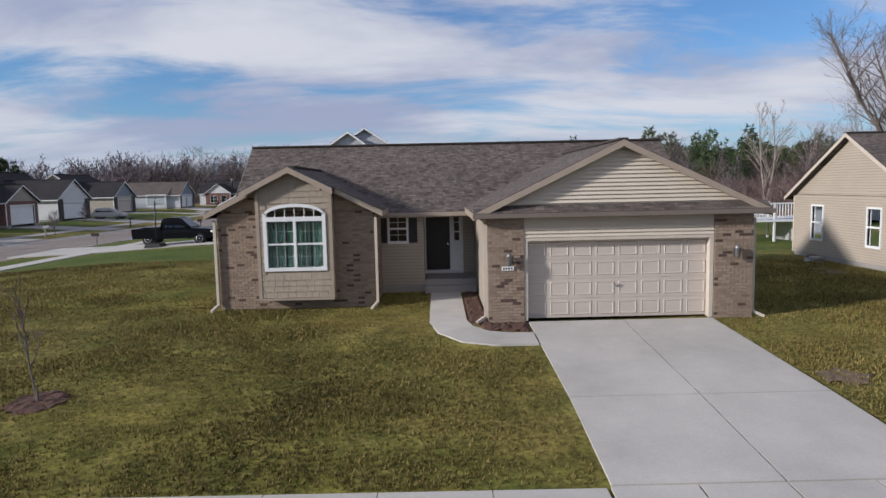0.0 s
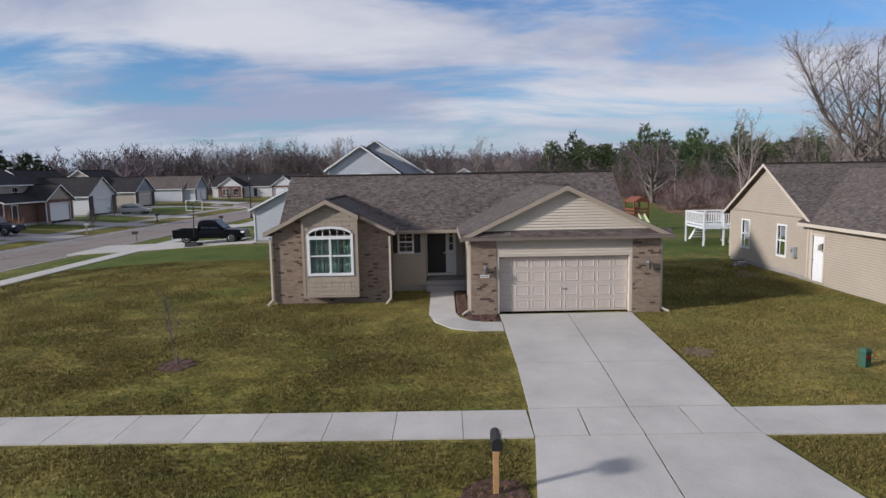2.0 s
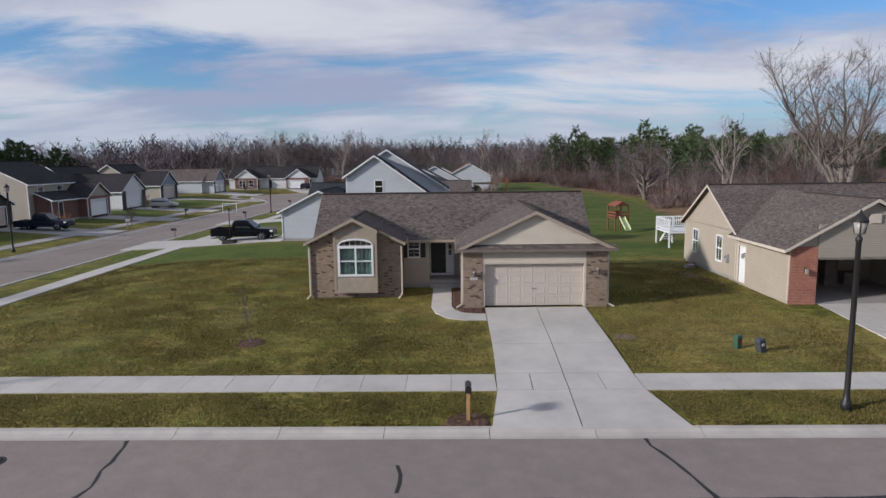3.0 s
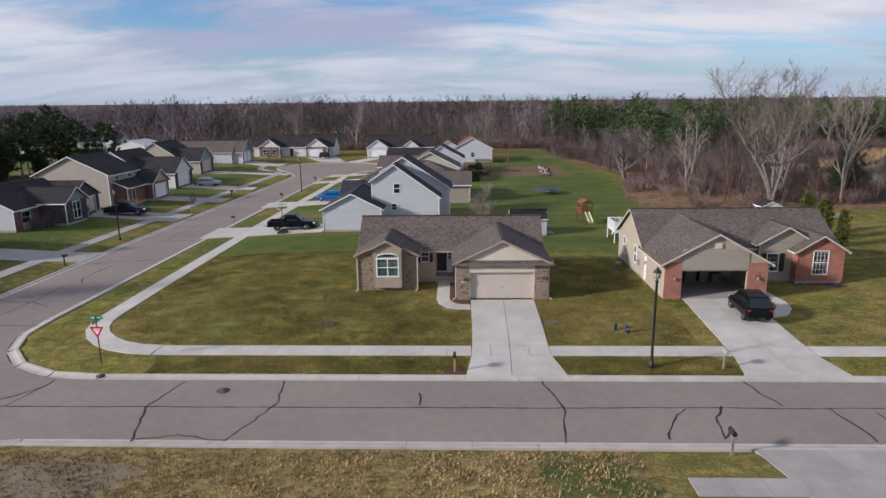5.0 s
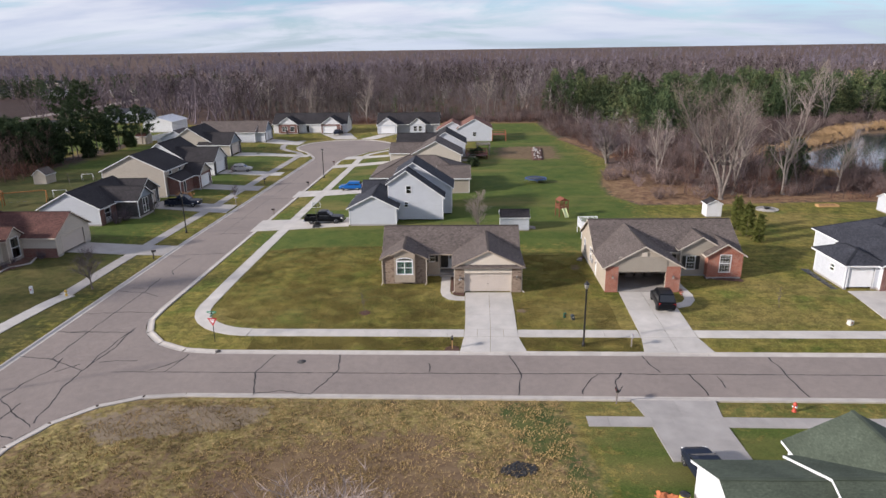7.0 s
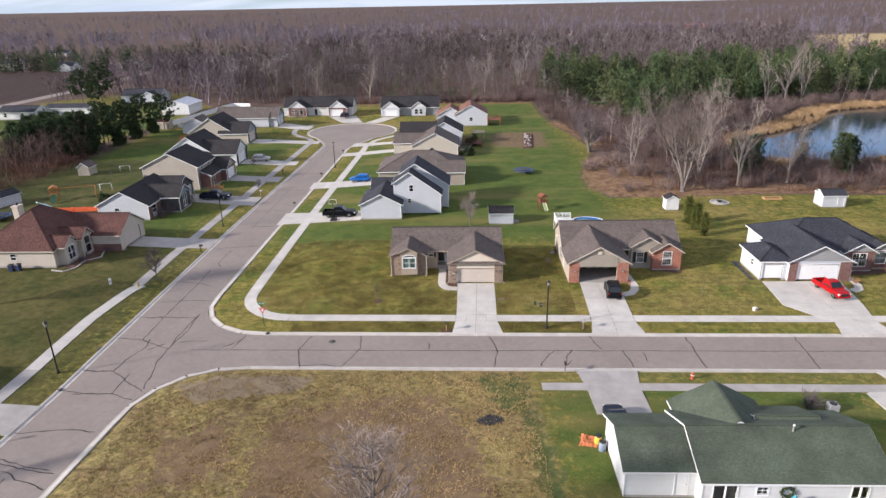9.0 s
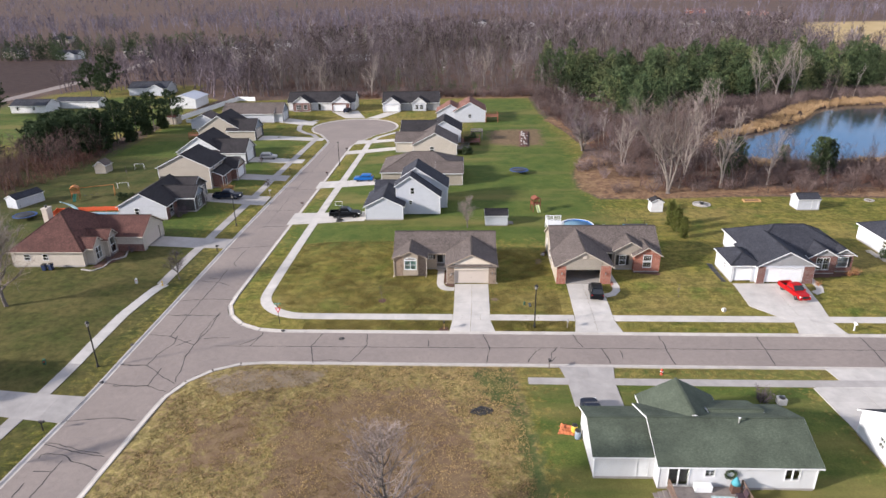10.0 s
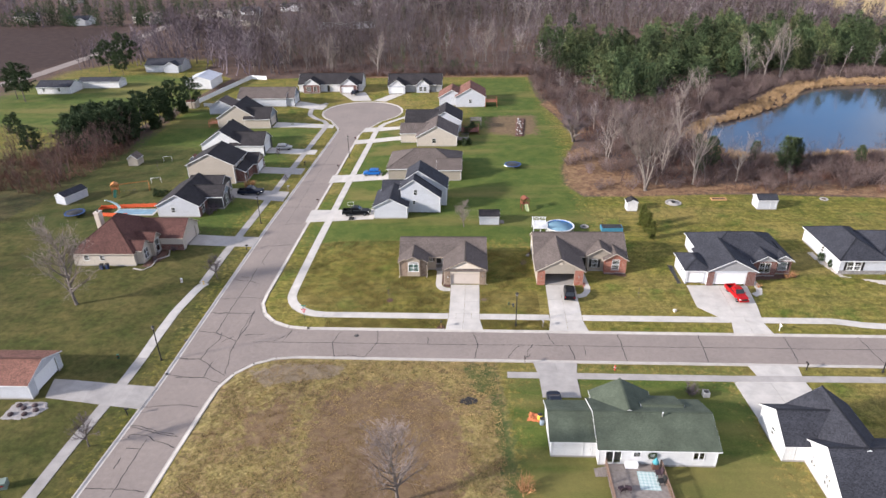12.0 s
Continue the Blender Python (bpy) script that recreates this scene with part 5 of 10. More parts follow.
simple_house("two-storey beige house with a dark roof", -62.0, 64.6, [
    B(0, 11.2, 0, 9.5, 4.85, 0.48, "y"), B(9.5, 13.4, 1.0, 12.4, 2.8, 0.42, "y", wall=M_BRICK_DK), B(8.0, 14.6, 6.8, 12.4, 2.9, 0.62, "x", wall=M_BRICK_DK, gable=M_SID_OLIVE),
], M_SID_BEIGE, M_ROOF_DARK, windows=[(0, "E", 2.0, 3.0, 3.3, 4.4, dict(muntins=(2, 2))), (0, "E", 6.0, 7.0, 3.3, 4.4, dict(muntins=(2, 2)))], gdoors=[(2, "E", 7.6, 11.7, 0.25, 2.4, M_WHITE)], doors=[(1, "E", 2.4, 3.3, 0.3, 2.4)])
simple_house("white house with a dark roof and east-facing garage", -67.0, 85.4, [
    B(0, 11, 0.6, 11.6, 3.1, 0.66, "y"), B(8, 17, 0, 7.8, 3.0, 0.64, "x"),
], M_SID_WHITE, M_ROOF_DARK, faces=[("E", 17.0, 0.05, 1.25, -0.2, 2.9, M_STONE_DK), ("E", 17.0, 6.55, 7.75, -0.2, 2.9, M_STONE_DK)], gdoors=[(1, "E", 1.4, 6.4, 0.25, 2.4)], windows=[(0, "S", 4, 5, 1.1, 2.3)])
simple_house("tan house with a dark roof", -72.0, 111.2, [
    B(0, 12, 0.8, 12, 3.1, 0.64, "y"), B(8.5, 16.4, 0, 7.8, 3.0, 0.64, "x", gable=M_SID_BLUE),
], M_SID_BEIGE, M_ROOF_DARK, faces=[("E", 16.4, 0.05, 1.25, -0.2, 2.9, M_STONE_DK), ("E", 16.4, 6.55, 7.75, -0.2, 2.9, M_STONE_DK)], gdoors=[(1, "E", 1.4, 6.4, 0.25, 2.4, M_GARAGE)], windows=[(0, "S", 3, 4, 1.1, 2.3)])
simple_house("pale house with a grey-brown roof on the turning circle", -74.0, 137.0, [
    B(0, 16.5, 0, 9.5, 3.0, 0.55, "x"), B(12.0, 19.2, 0.6, 8.4, 3.0, 0.68, "x", gable=M_SID_BLUE),
], M_SID_BLUEWHITE, M_ROOF_TAUPE, faces=[("E", 19.2, 0.65, 1.45, -0.2, 2.9, M_STONE_DK), ("E", 19.2, 7.7, 8.35, -0.2, 2.9, M_STONE_DK)], gdoors=[(1, "E", 1.6, 4.2, 0.25, 2.4), (1, "E", 4.9, 7.6, 0.25, 2.4)])
simple_house("small pale blue house", -80.5, 127.6, [B(0, 7.4, 0, 7.0, 2.7, 0.5, "y")], M_SID_BLUEWHITE, M_ROOF_TAUPE)
simple_house("low house of dark brick with white gables", -58.0, 155.8, [
    B(0, 23.4, 2.0, 11.0, 3.0, 0.64, "x", wall=M_SID_WHITE), B(2.0, 8.0, 0.2, 8, 3.0, 0.72, "y", wall=M_BRICK_DK, gable=M_SID_WHITE), B(15.8, 22.0, -0.6, 8, 3.0, 0.72, "y", wall=M_BRICK_DK, gable=M_SID_WHITE),
], M_BRICK_DK, M_ROOF_DARK, windows=[(1, "S", 3.2, 4.8, 0.8, 2.3, dict(mullions=(4.0,))), (1, "S", 5.8, 7.0, 0.8, 2.3)], gdoors=[(2, "S", 16.4, 20.6, 0.25, 2.4)], doors=[(0, "S", 10.5, 11.4, 0.3, 2.4)])
simple_house("pale house with dark roof and two front gables", -24.6, 154.6, [
    B(0, 19.4, 2.0, 11.0, 3.0, 0.66, "x", wall=M_SID_GREY), B(0.4, 6.2, -0.2, 8, 3.0, 0.72, "y", gable=M_SID_WHITE), B(10.4, 15.0, 1.0, 8, 3.0, 0.78, "y", gable=M_SID_WHITE),
], M_SID_BLUEWHITE, M_ROOF_DARK, windows=[(2, "S", 11.4, 12.4, 0.8, 2.3), (2, "S", 13.0, 14.0, 0.8, 2.3)], gdoors=[(1, "S", 1.0, 5.6, 0.25, 2.4)])

# east side of the side street, from the south
def saltbox(house, x0, x1, y0, y1, xp, zl, zr, zp, wall, roof, trim, windows=()):
    """A tall wing under an uneven gable: the ridge at xp, the two eaves at different heights."""
    w = Mesh()
    w.extrude([(x0, y0, 0.2), (x1, y0, 0.2), (x1, y0, zr), (xp, y0, zp), (x0, y0, zl)], (0, y1 - y0, 0))
    part("wall", w, wall, house)
    sl, sr = (zp - zl) / (xp - x0), (zp - zr) / (x1 - xp)
    a, b = y0 - 0.3, y1 + 0.3
    r = Mesh()
    el, er = (x0 - 0.35, zl - 0.35 * sl + 0.16), (x1 + 0.35, zr - 0.35 * sr + 0.16)
    top = zp + 0.16
    sloped(r, [(el[0], b, el[1]), (el[0], a, el[1]), (xp, a, top), (xp, b, top)], (0, -1, 0))
    sloped(r, [(er[0], a, er[1]), (er[0], b, er[1]), (xp, b, top), (xp, a, top)], (0, 1, 0))
    ro = part("roof", r, roof, house)
    for (px, pz) in (el, er):
        p, q = (Vector((px, a, pz)), Vector((xp, a, top))) if px < xp else (Vector((xp, a, top)), Vector((px, a, pz)))
        fa = Mesh()
        d, n = Vector((0, 0, 0.17)), Vector((0, 0.018, 0))
        u = Vector((0, 0, 0.012))
        fa.hexa([p - n - d, q - n - d, q + n - d, p + n - d, p - n - u, q - n - u, q + n - u, p + n - u])
        part("fascia", fa, trim, ro)
        e = Mesh()
        e.box(px - 0.018, a, pz - 0.17, px + 0.018, b, pz - 0.012)
        part("fascia", e, trim, ro)
    for x in (x0, x1):
        c = Mesh()
        c.box(x - 0.06, y0 - 0.02, 0.2, x + 0.06, y0 + 0.1, (zl if x == x0 else zr) - 0.05)
        part("corner_board", c, trim, house)
    f = facing("S", y0)
    for u0, u1, z0, z1 in windows:
        m = Mesh()
        mz = (z0 + z1) / 2
        wall_slab(m, "S", u0 - 0.09, u1 + 0.09, z0 - 0.09, z1 + 0.09, y0 - 0.04, 0.045, [(u0, u1, z0, mz - 0.03), (u0, u1, mz + 0.03, z1)])
        win = part("window", m, trim, house)
        g = Mesh()
        slab_on(g, f, u0, u1, 0.003, 0.012, z0, z1)
        part("pane", g, M_CARGLASS, win)


tall = simple_house("two-storey white house with a dark grey roof", -14.4, 44.5, [
    B(0, 6.9, 0, 9.0, 2.75, 0.50, "y"), B(1.0, 8.5, 6.5, 13.0, 2.9, 0.60, "x"),
], M_SID_BLUEWHITE, M_ROOF_GREY, gdoors=[(0, "W", 1.0, 5.6, 0.25, 2.4)])
saltbox(tall, 5.5, 13.65, 2.9, 6.6, 8.2, 5.75, 3.65, 7.55, M_SID_BLUEWHITE, M_ROOF_GREY, M_WHITE, [(8.2, 8.9, 4.2, 5.3), (7.9, 8.45, 2.15, 2.85)])
saltbox(tall, 6.4, 14.9, 6.62, 13.0, 9.0, 6.5, 4.3, 8.15, M_SID_BLUEWHITE, M_ROOF_GREY, M_WHITE)
simple_house("low house with a wide taupe hip roof", -14.2, 67.0, [
    B(0, 17.4, 0.5, 13.0, 2.85, 0.46, "x", hip=(True, True)), B(12.0, 17.6, -0.4, 6.0, 2.85, 0.5, "x"),
], M_SID_OLIVE, M_ROOF_TAUPE, gdoors=[(0, "W", 1.0, 5.4, 0.25, 2.4, M_GARAGE)])
simple_house("tan house with a grey-green roof", -14.0, 93.0, [
    B(0, 9, 3.4, 11.0, 2.85, 0.45, "x"), B(4.8, 15.8, 0, 10.5, 2.85, 0.52, "y"),
], M_SID_CREAM, M_ROOF_TAUPE, gdoors=[(0, "W", 4.0, 7.0, 0.25, 2.4)], windows=[(1, "S", 9, 10, 1.0, 2.2)])
simple_house("pale house with a black roof", -13.6, 106.2, [
    B(0, 9.5, 1.0, 11.0, 2.85, 0.48, "x"), B(7.0, 16.4, 0.6, 11.5, 3.4, 0.55, "y"),
], M_SID_BLUEWHITE, M_ROOF_DARK)
simple_house("pale house with a rust-coloured roof", -5.0, 134.8, [
    B(5.6, 15.3, 0, 12, 3.6, 0.55, "y"), B(0, 8.5, 2, 11, 3.0, 0.55, "y"),
], M_SID_BLUEWHITE, M_ROOF_RED, windows=[(0, "S", 10.0, 10.9, 1.5, 2.6)])

# farmstead and houses beyond the west lawn
simple_house("low white farmhouse with a dark roof", -158.0, 157.6, [B(0, 13, 0, 8, 2.7, 0.4, "x"), B(11, 27, 9, 15, 2.6, 0.35, "x")], M_SID_WHITE, M_ROOF_GREY, windows=[(0, "S", 2, 3, 1, 2.2), (0, "S", 8, 9, 1, 2.2)])
simple_house("white metal pole barn", -103.0, 163.6, [B(0, 9.6, 0, 12, 3.4, 0.3, "y")], M_SID_WHITE, M_SID_BLUEWHITE)
simple_house("long pale building half hidden by bare trees", -86.0, 316.0, [B(0, 34, 0, 10, 4.0, 0.4, "x")], M_SID_BLUEWHITE, M_ROOF_TAUPE, windows=[(0, "S", 3, 5, 1, 2.4), (0, "S", 12, 14, 1, 2.4), (0, "S", 22, 24, 1, 2.4)])
simple_house("brown-roofed house half hidden by bare trees", -145.0, 334.0, [B(0, 18, 0, 9, 3.4, 0.5, "x")], M_SID_BEIGE, M_ROOF_TAUPE, windows=[(0, "S", 3, 5, 1, 2.4)])
simple_house("grey house among bare trees", -134.0, 196.0, [B(0, 16, 0, 9, 3.0, 0.45, "x"), B(9, 15, -2, 5, 3.0, 0.5, "y")], M_SID_BLUEWHITE, M_ROOF_GREY)
FAR_HOUSES = []
for k, (x, y, w, m, r) in enumerate([(-255, 345, 14, M_SID_WHITE, M_ROOF_GREY), (-215, 352, 16, M_SID_CREAM, M_ROOF_TAUPE), (-178, 368, 20, M_SID_CREAM, M_ROOF_TAUPE), (-150, 372, 12, M_SID_WHITE, M_ROOF_GREY), (-132, 405, 14, M_SID_WHITE, M_ROOF_DARK),
                                     (-300, 360, 12, M_SID_BEIGE, M_ROOF_DARK), (-90, 440, 14, M_SID_WHITE, M_ROOF_TAUPE), (120, 560, 14, M_SID_WHITE, M_ROOF_DARK), (160, 590, 16, M_SID_BEIGE, M_ROOF_BROWN),
                                     (210, 580, 16, M_SID_WHITE, M_ROOF_DARK), (250, 610, 14, M_SID_BLUEWHITE, M_ROOF_GREY), (300, 600, 18, M_SID_CREAM, M_ROOF_BROWN), (352, 776, 22, M_BRICK_RED, M_ROOF_RED), (300, 850, 24, M_BRICK_RED, M_ROOF_RED),
                                     (60, 620, 14, M_SID_WHITE, M_ROOF_DARK), (10, 640, 16, M_SID_WHITE, M_ROOF_GREY), (455, 640, 18, M_SID_CREAM, M_ROOF_DARK), (-380, 420, 16, M_SID_WHITE, M_ROOF_DARK), (-340, 480, 16, M_SID_BEIGE, M_ROOF_GREY)]):
    FAR_HOUSES.append((x, y, w))
    simple_house("distant house half hidden by bare trees", x, y, [B(0, w, 0, 9, 4.2 if k % 2 else 3.2, 0.5, "x"), B(w * 0.55, w * 0.95, -2.5, 5, 3.4, 0.55, "y")], m, r, windows=[(0, "S", 1.5, 3.0, 1.0, 2.4)])

# ---------------------------------------------------------------- the main house
M_GUTTER = plain("taupe_gutter", (0.165, 0.135, 0.112), 0.5, 0.1)
HX, HY, HZ = 0.0, 17.25, 0.66
home = thing("house", HX, HY, HZ, "single-storey taupe-roofed house of tan brick and siding", "house", "houses of the estate")
# local metres: x as in the plan, y from the garage front, z from the footing
G0, G1 = 1.45, 8.40
FY, DY = 5.15, 6.45
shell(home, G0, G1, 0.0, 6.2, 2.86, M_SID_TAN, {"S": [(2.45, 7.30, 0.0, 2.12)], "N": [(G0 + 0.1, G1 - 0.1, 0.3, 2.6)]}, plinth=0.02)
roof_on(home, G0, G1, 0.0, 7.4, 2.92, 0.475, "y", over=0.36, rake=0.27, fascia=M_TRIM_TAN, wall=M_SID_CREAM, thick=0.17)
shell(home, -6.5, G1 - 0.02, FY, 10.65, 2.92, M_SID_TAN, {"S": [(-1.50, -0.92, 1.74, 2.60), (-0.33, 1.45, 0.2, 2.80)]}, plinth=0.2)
roof_on(home, -6.5, G1 - 0.02, FY, 10.65, 2.95, 0.77, "x", over=0.42, rake=0.30, fascia=M_TRIM_TAN, wall=M_SID_TAN, thick=0.17)
shell(home, -6.5, -1.8, 2.7, 6.0, 2.88, M_MORTAR, {"S": [(-5.0, -3.1, 1.0, 2.87)]}, plinth=0.02)
roof_on(home, -6.5, -1.8, 2.7, 6.9, 2.95, 0.50, "y", over=0.30, rake=0.26, fascia=M_TRIM_TAN, wall=M_MORTAR, thick=0.17)
# the bay under its own gable
BX0, BX1, BY = -5.16, -2.98, 2.18


def plane_z(x):
    """The wing roof's upper face."""
    return 2.95 + 2.35 * 0.50 + 0.12 - abs(x + 4.15) * 0.50


def arch_z(u):
    """The underside of the window's arch."""
    k = (u + 4.06) / 0.86
    return 2.77 + 0.30 * math.sqrt(max(0.0, 1 - k * k * 0.95))


def fill_arch(me):
    n = 14
    for i in range(n):
        a, b = -4.92 + 1.72 * i / n, -4.92 + 1.72 * (i + 1) / n
        za, zb = arch_z(a) + 0.05, arch_z(b) + 0.05
        me.hexa([(a, BY, za), (b, BY, zb), (b, BY + 0.1, zb), (a, BY + 0.1, za), (a, BY, 3.24), (b, BY, 3.24), (b, BY + 0.1, 3.24), (a, BY + 0.1, 3.24)])


def bay():
    me = Mesh()
    wall_slab(me, "S", BX0, BX1, 0.36, 3.30, BY, 0.1, [(-4.92, -3.20, 1.24, 3.24)])
    fill_arch(me)
    me.box(BX0, BY + 0.1, 0.36, BX0 + 0.1, 2.7, 3.30)
    me.box(BX1 - 0.1, BY + 0.1, 0.36, BX1, 2.7, 3.30)
    me.box(BX0 + 0.1, BY + 0.1, 0.36, BX1 - 0.1, 2.7, 0.44)
    mid = (BX0 + BX1) / 2
    b = part("bay", me, M_SHAKE, home)
    head = Mesh()
    head.extrude([(BX0, BY, 3.30), (BX1, BY, 3.30), (BX1, BY, plane_z(BX1) - 0.16), (-4.15, BY, plane_z(-4.15) - 0.16), (BX0, BY, plane_z(BX0) - 0.16)], (0, 0.1, 0))
    part("bay_gable", head, M_SHAKE, b)
    # the wing's roof planes run forward over the bay
    y0, y1 = BY - 0.26, 2.7 - 0.24
    r = Mesh()
    xl, xr = BX0 - 0.42, BX1 + 0.10
    sloped(r, [(xl, y1, plane_z(xl)), (xl, y0, plane_z(xl)), (-4.15, y0, plane_z(-4.15)), (-4.15, y1, plane_z(-4.15))], (0, -1, 0), 0.10)
    sloped(r, [(xr, y0, plane_z(xr)), (xr, y1, plane_z(xr)), (-4.15, y1, plane_z(-4.15)), (-4.15, y0, plane_z(-4.15))], (0, 1, 0), 0.10)
    ro = part("bay_roof", r, M_ROOF_TAUPE, home)
    for x in (xl, xr):
        p, q = Vector((x, y0, plane_z(x) - 0.015)), Vector((-4.15, y0, plane_z(-4.15) - 0.015))
        fa = Mesh()
        d, n = Vector((0, 0, 0.17)), Vector((0, 0.016, 0))
        lo = [p - n - d, q - n - d, q + n - d, p + n - d, p - n, q - n, q + n, p + n]
        fa.hexa(lo if x == xl else [lo[1], lo[0], lo[3], lo[2], lo[5], lo[4], lo[7], lo[6]])
        part("fascia", fa, M_TRIM_TAN, ro)
    # overlapping shakes, each a board of its own
    rnd = random.Random(5)
    rows = int((3.3 - 0.38) / 0.175)
    for r in range(rows + 3):
        z0 = 0.38 + r * 0.175
        x = BX0 - rnd.uniform(0.0, 0.2)
        while x < BX1:
            w = rnd.uniform(0.17, 0.34)
            a, c = max(x, BX0) + 0.004, min(x + w, BX1) - 0.004
            x += w
            if c - a < 0.05:
                continue
            if a < -3.16 and c > -4.96 and z0 + 0.19 > 1.18 and z0 < arch_z(max(-4.92, min(-3.2, (a + c) / 2))) + 0.10:
                if a < -4.96 and c > -4.96:
                    c = -4.965
                elif a < -3.16 and c > -3.16:
                    a = -3.155
                else:
                    continue
                if c - a < 0.03:
                    continue
            s = Mesh()
            e = rnd.uniform(-0.003, 0.003)
            ta, tc = min(z0 + 0.19, plane_z(a) - 0.17), min(z0 + 0.19, plane_z(c) - 0.17)
            if min(ta, tc) < z0 + 0.02:
                continue
            s.hexa([(a, BY - 0.028, z0 + e), (c, BY - 0.028, z0 + e), (c, BY, z0 + e), (a, BY, z0 + e), (a, BY - 0.008, ta), (c, BY - 0.008, tc), (c, BY, tc), (a, BY, ta)])
            part("shake", s, M_SHAKE, b)
    for x0, x1 in ((BX0 - 0.03, BX0 + 0.07), (BX1 - 0.07, BX1 + 0.03)):
        c = Mesh()
        c.box(x0, BY - 0.035, 0.34, x1, BY + 0.06, plane_z(BX0) - 0.20)
        part("corner_board", c, M_TRIM_TAN, b)
    sill = Mesh()
    sill.box(BX0 - 0.02, BY - 0.03, 0.30, BX1 + 0.02, 2.7, 0.37)
    part("bay_base", sill, M_TRIM_TAN, b)
    return b


bay()


def arched_window():
    """Two double-hung sashes under a low arch, white frames, curtains behind."""
    f = facing("S", BY)
    u0, u1, z0, zs = -4.92, -3.20, 1.24, 2.70
    me = Mesh()
    for a, b, c, d in ((u0 - 0.06, u0 + 0.045, z0 - 0.06, arch_z(u0) + 0.05), (u1 - 0.045, u1 + 0.06, z0 - 0.06, arch_z(u1) + 0.05), (u0 + 0.045, u1 - 0.045, z0 - 0.06, z0 + 0.04), (u0 + 0.045, u1 - 0.045, zs - 0.05, zs + 0.08), (-4.10, -4.02, z0 + 0.04, zs - 0.05)):
        slab_on(me, f, a, b, -0.08, 0.055, c, d)
    for a, b in ((u0 + 0.045, -4.10), (-4.02, u1 - 0.045)):
        slab_on(me, f, a, b, -0.06, 0.03, 1.95, 2.0)
    n = 14
    rise = 0.36
    pts = [(u0 + (u1 - u0) * i / n, arch_z(u0 + (u1 - u0) * i / n)) for i in range(n + 1)]
    for (a, za), (b, zb) in zip(pts, pts[1:]):
        p = [f(a, 0.055, za), f(b, 0.055, zb), f(b, -0.08, zb), f(a, -0.08, za), f(a, 0.055, za + 0.095), f(b, 0.055, zb + 0.095), f(b, -0.08, zb + 0.095), f(a, -0.08, za + 0.095)]
        me.hexa(p)
    win = part("window", me, M_WHITE, home, "white arched window with pale green curtains")
    g = Mesh()
    slab_on(g, f, u0, u1, -0.05, -0.042, z0, zs)
    part("pane", g, M_GLASS, win).visible_shadow = False
    g = Mesh()
    g.extrude([f(u, -0.05, z + 0.02) for u, z in [(u0, zs), (u1, zs), *reversed(pts)]], (0, 0.008, 0))
    part("pane", g, M_GLASS, win).visible_shadow = False
    for k in range(1, 6):
        m = Mesh()
        u = u0 + (u1 - u0) * k / 6
        slab_on(m, f, u - 0.010, u + 0.010, -0.035, -0.01, zs, arch_z(u) + 0.03)
        part("muntin", m, M_WHITE, win)
    for a, b in ((u0 + 0.06, -4.12), (-4.0, u1 - 0.06)):
        for k in (1, 2):
            m = Mesh()
            u = a + (b - a) * k / 3
            slab_on(m, f, u - 0.006, u + 0.006, -0.038, -0.02, z0, zs)
            part("muntin", m, M_MUNTIN, win)
        for z in (1.6, 2.35):
            m = Mesh()
            slab_on(m, f, a, b, -0.038, -0.02, z - 0.006, z + 0.006)
            part("muntin", m, M_MUNTIN, win)
    for a, b in ((u0 + 0.02, -4.40), (-4.34, -4.09), (-4.02, -3.66), (-3.60, u1 - 0.02)):
        c = Mesh()
        k = 24
        for i in range(k):
            ua, ub = a + (b - a) * i / k, a + (b - a) * (i + 1) / k
            oa, ob = -0.20 - 0.035 * math.sin(i * 1.9), -0.20 - 0.035 * math.sin((i + 1) * 1.9)
            c.face([f(ua, oa, z0), f(ub, ob, z0), f(ub, ob, zs), f(ua, oa, zs)])
        part("curtain", c, M_CURTAIN, win, "pale green gathered curtain")


arched_window()
window_on(home, "S", FY, -1.50, -0.92, 1.74, 2.60, muntins=(2, 4), shutters=0.28)
sectional_door(home, "S", 0.17, 2.45, 7.30, 0.02, 2.12, M_GARAGE, 8, 4, panels=True, label="almond raised-panel double garage door")


M_BOARD = siding("cream_boards", (0.58, 0.51, 0.415), 5.0)


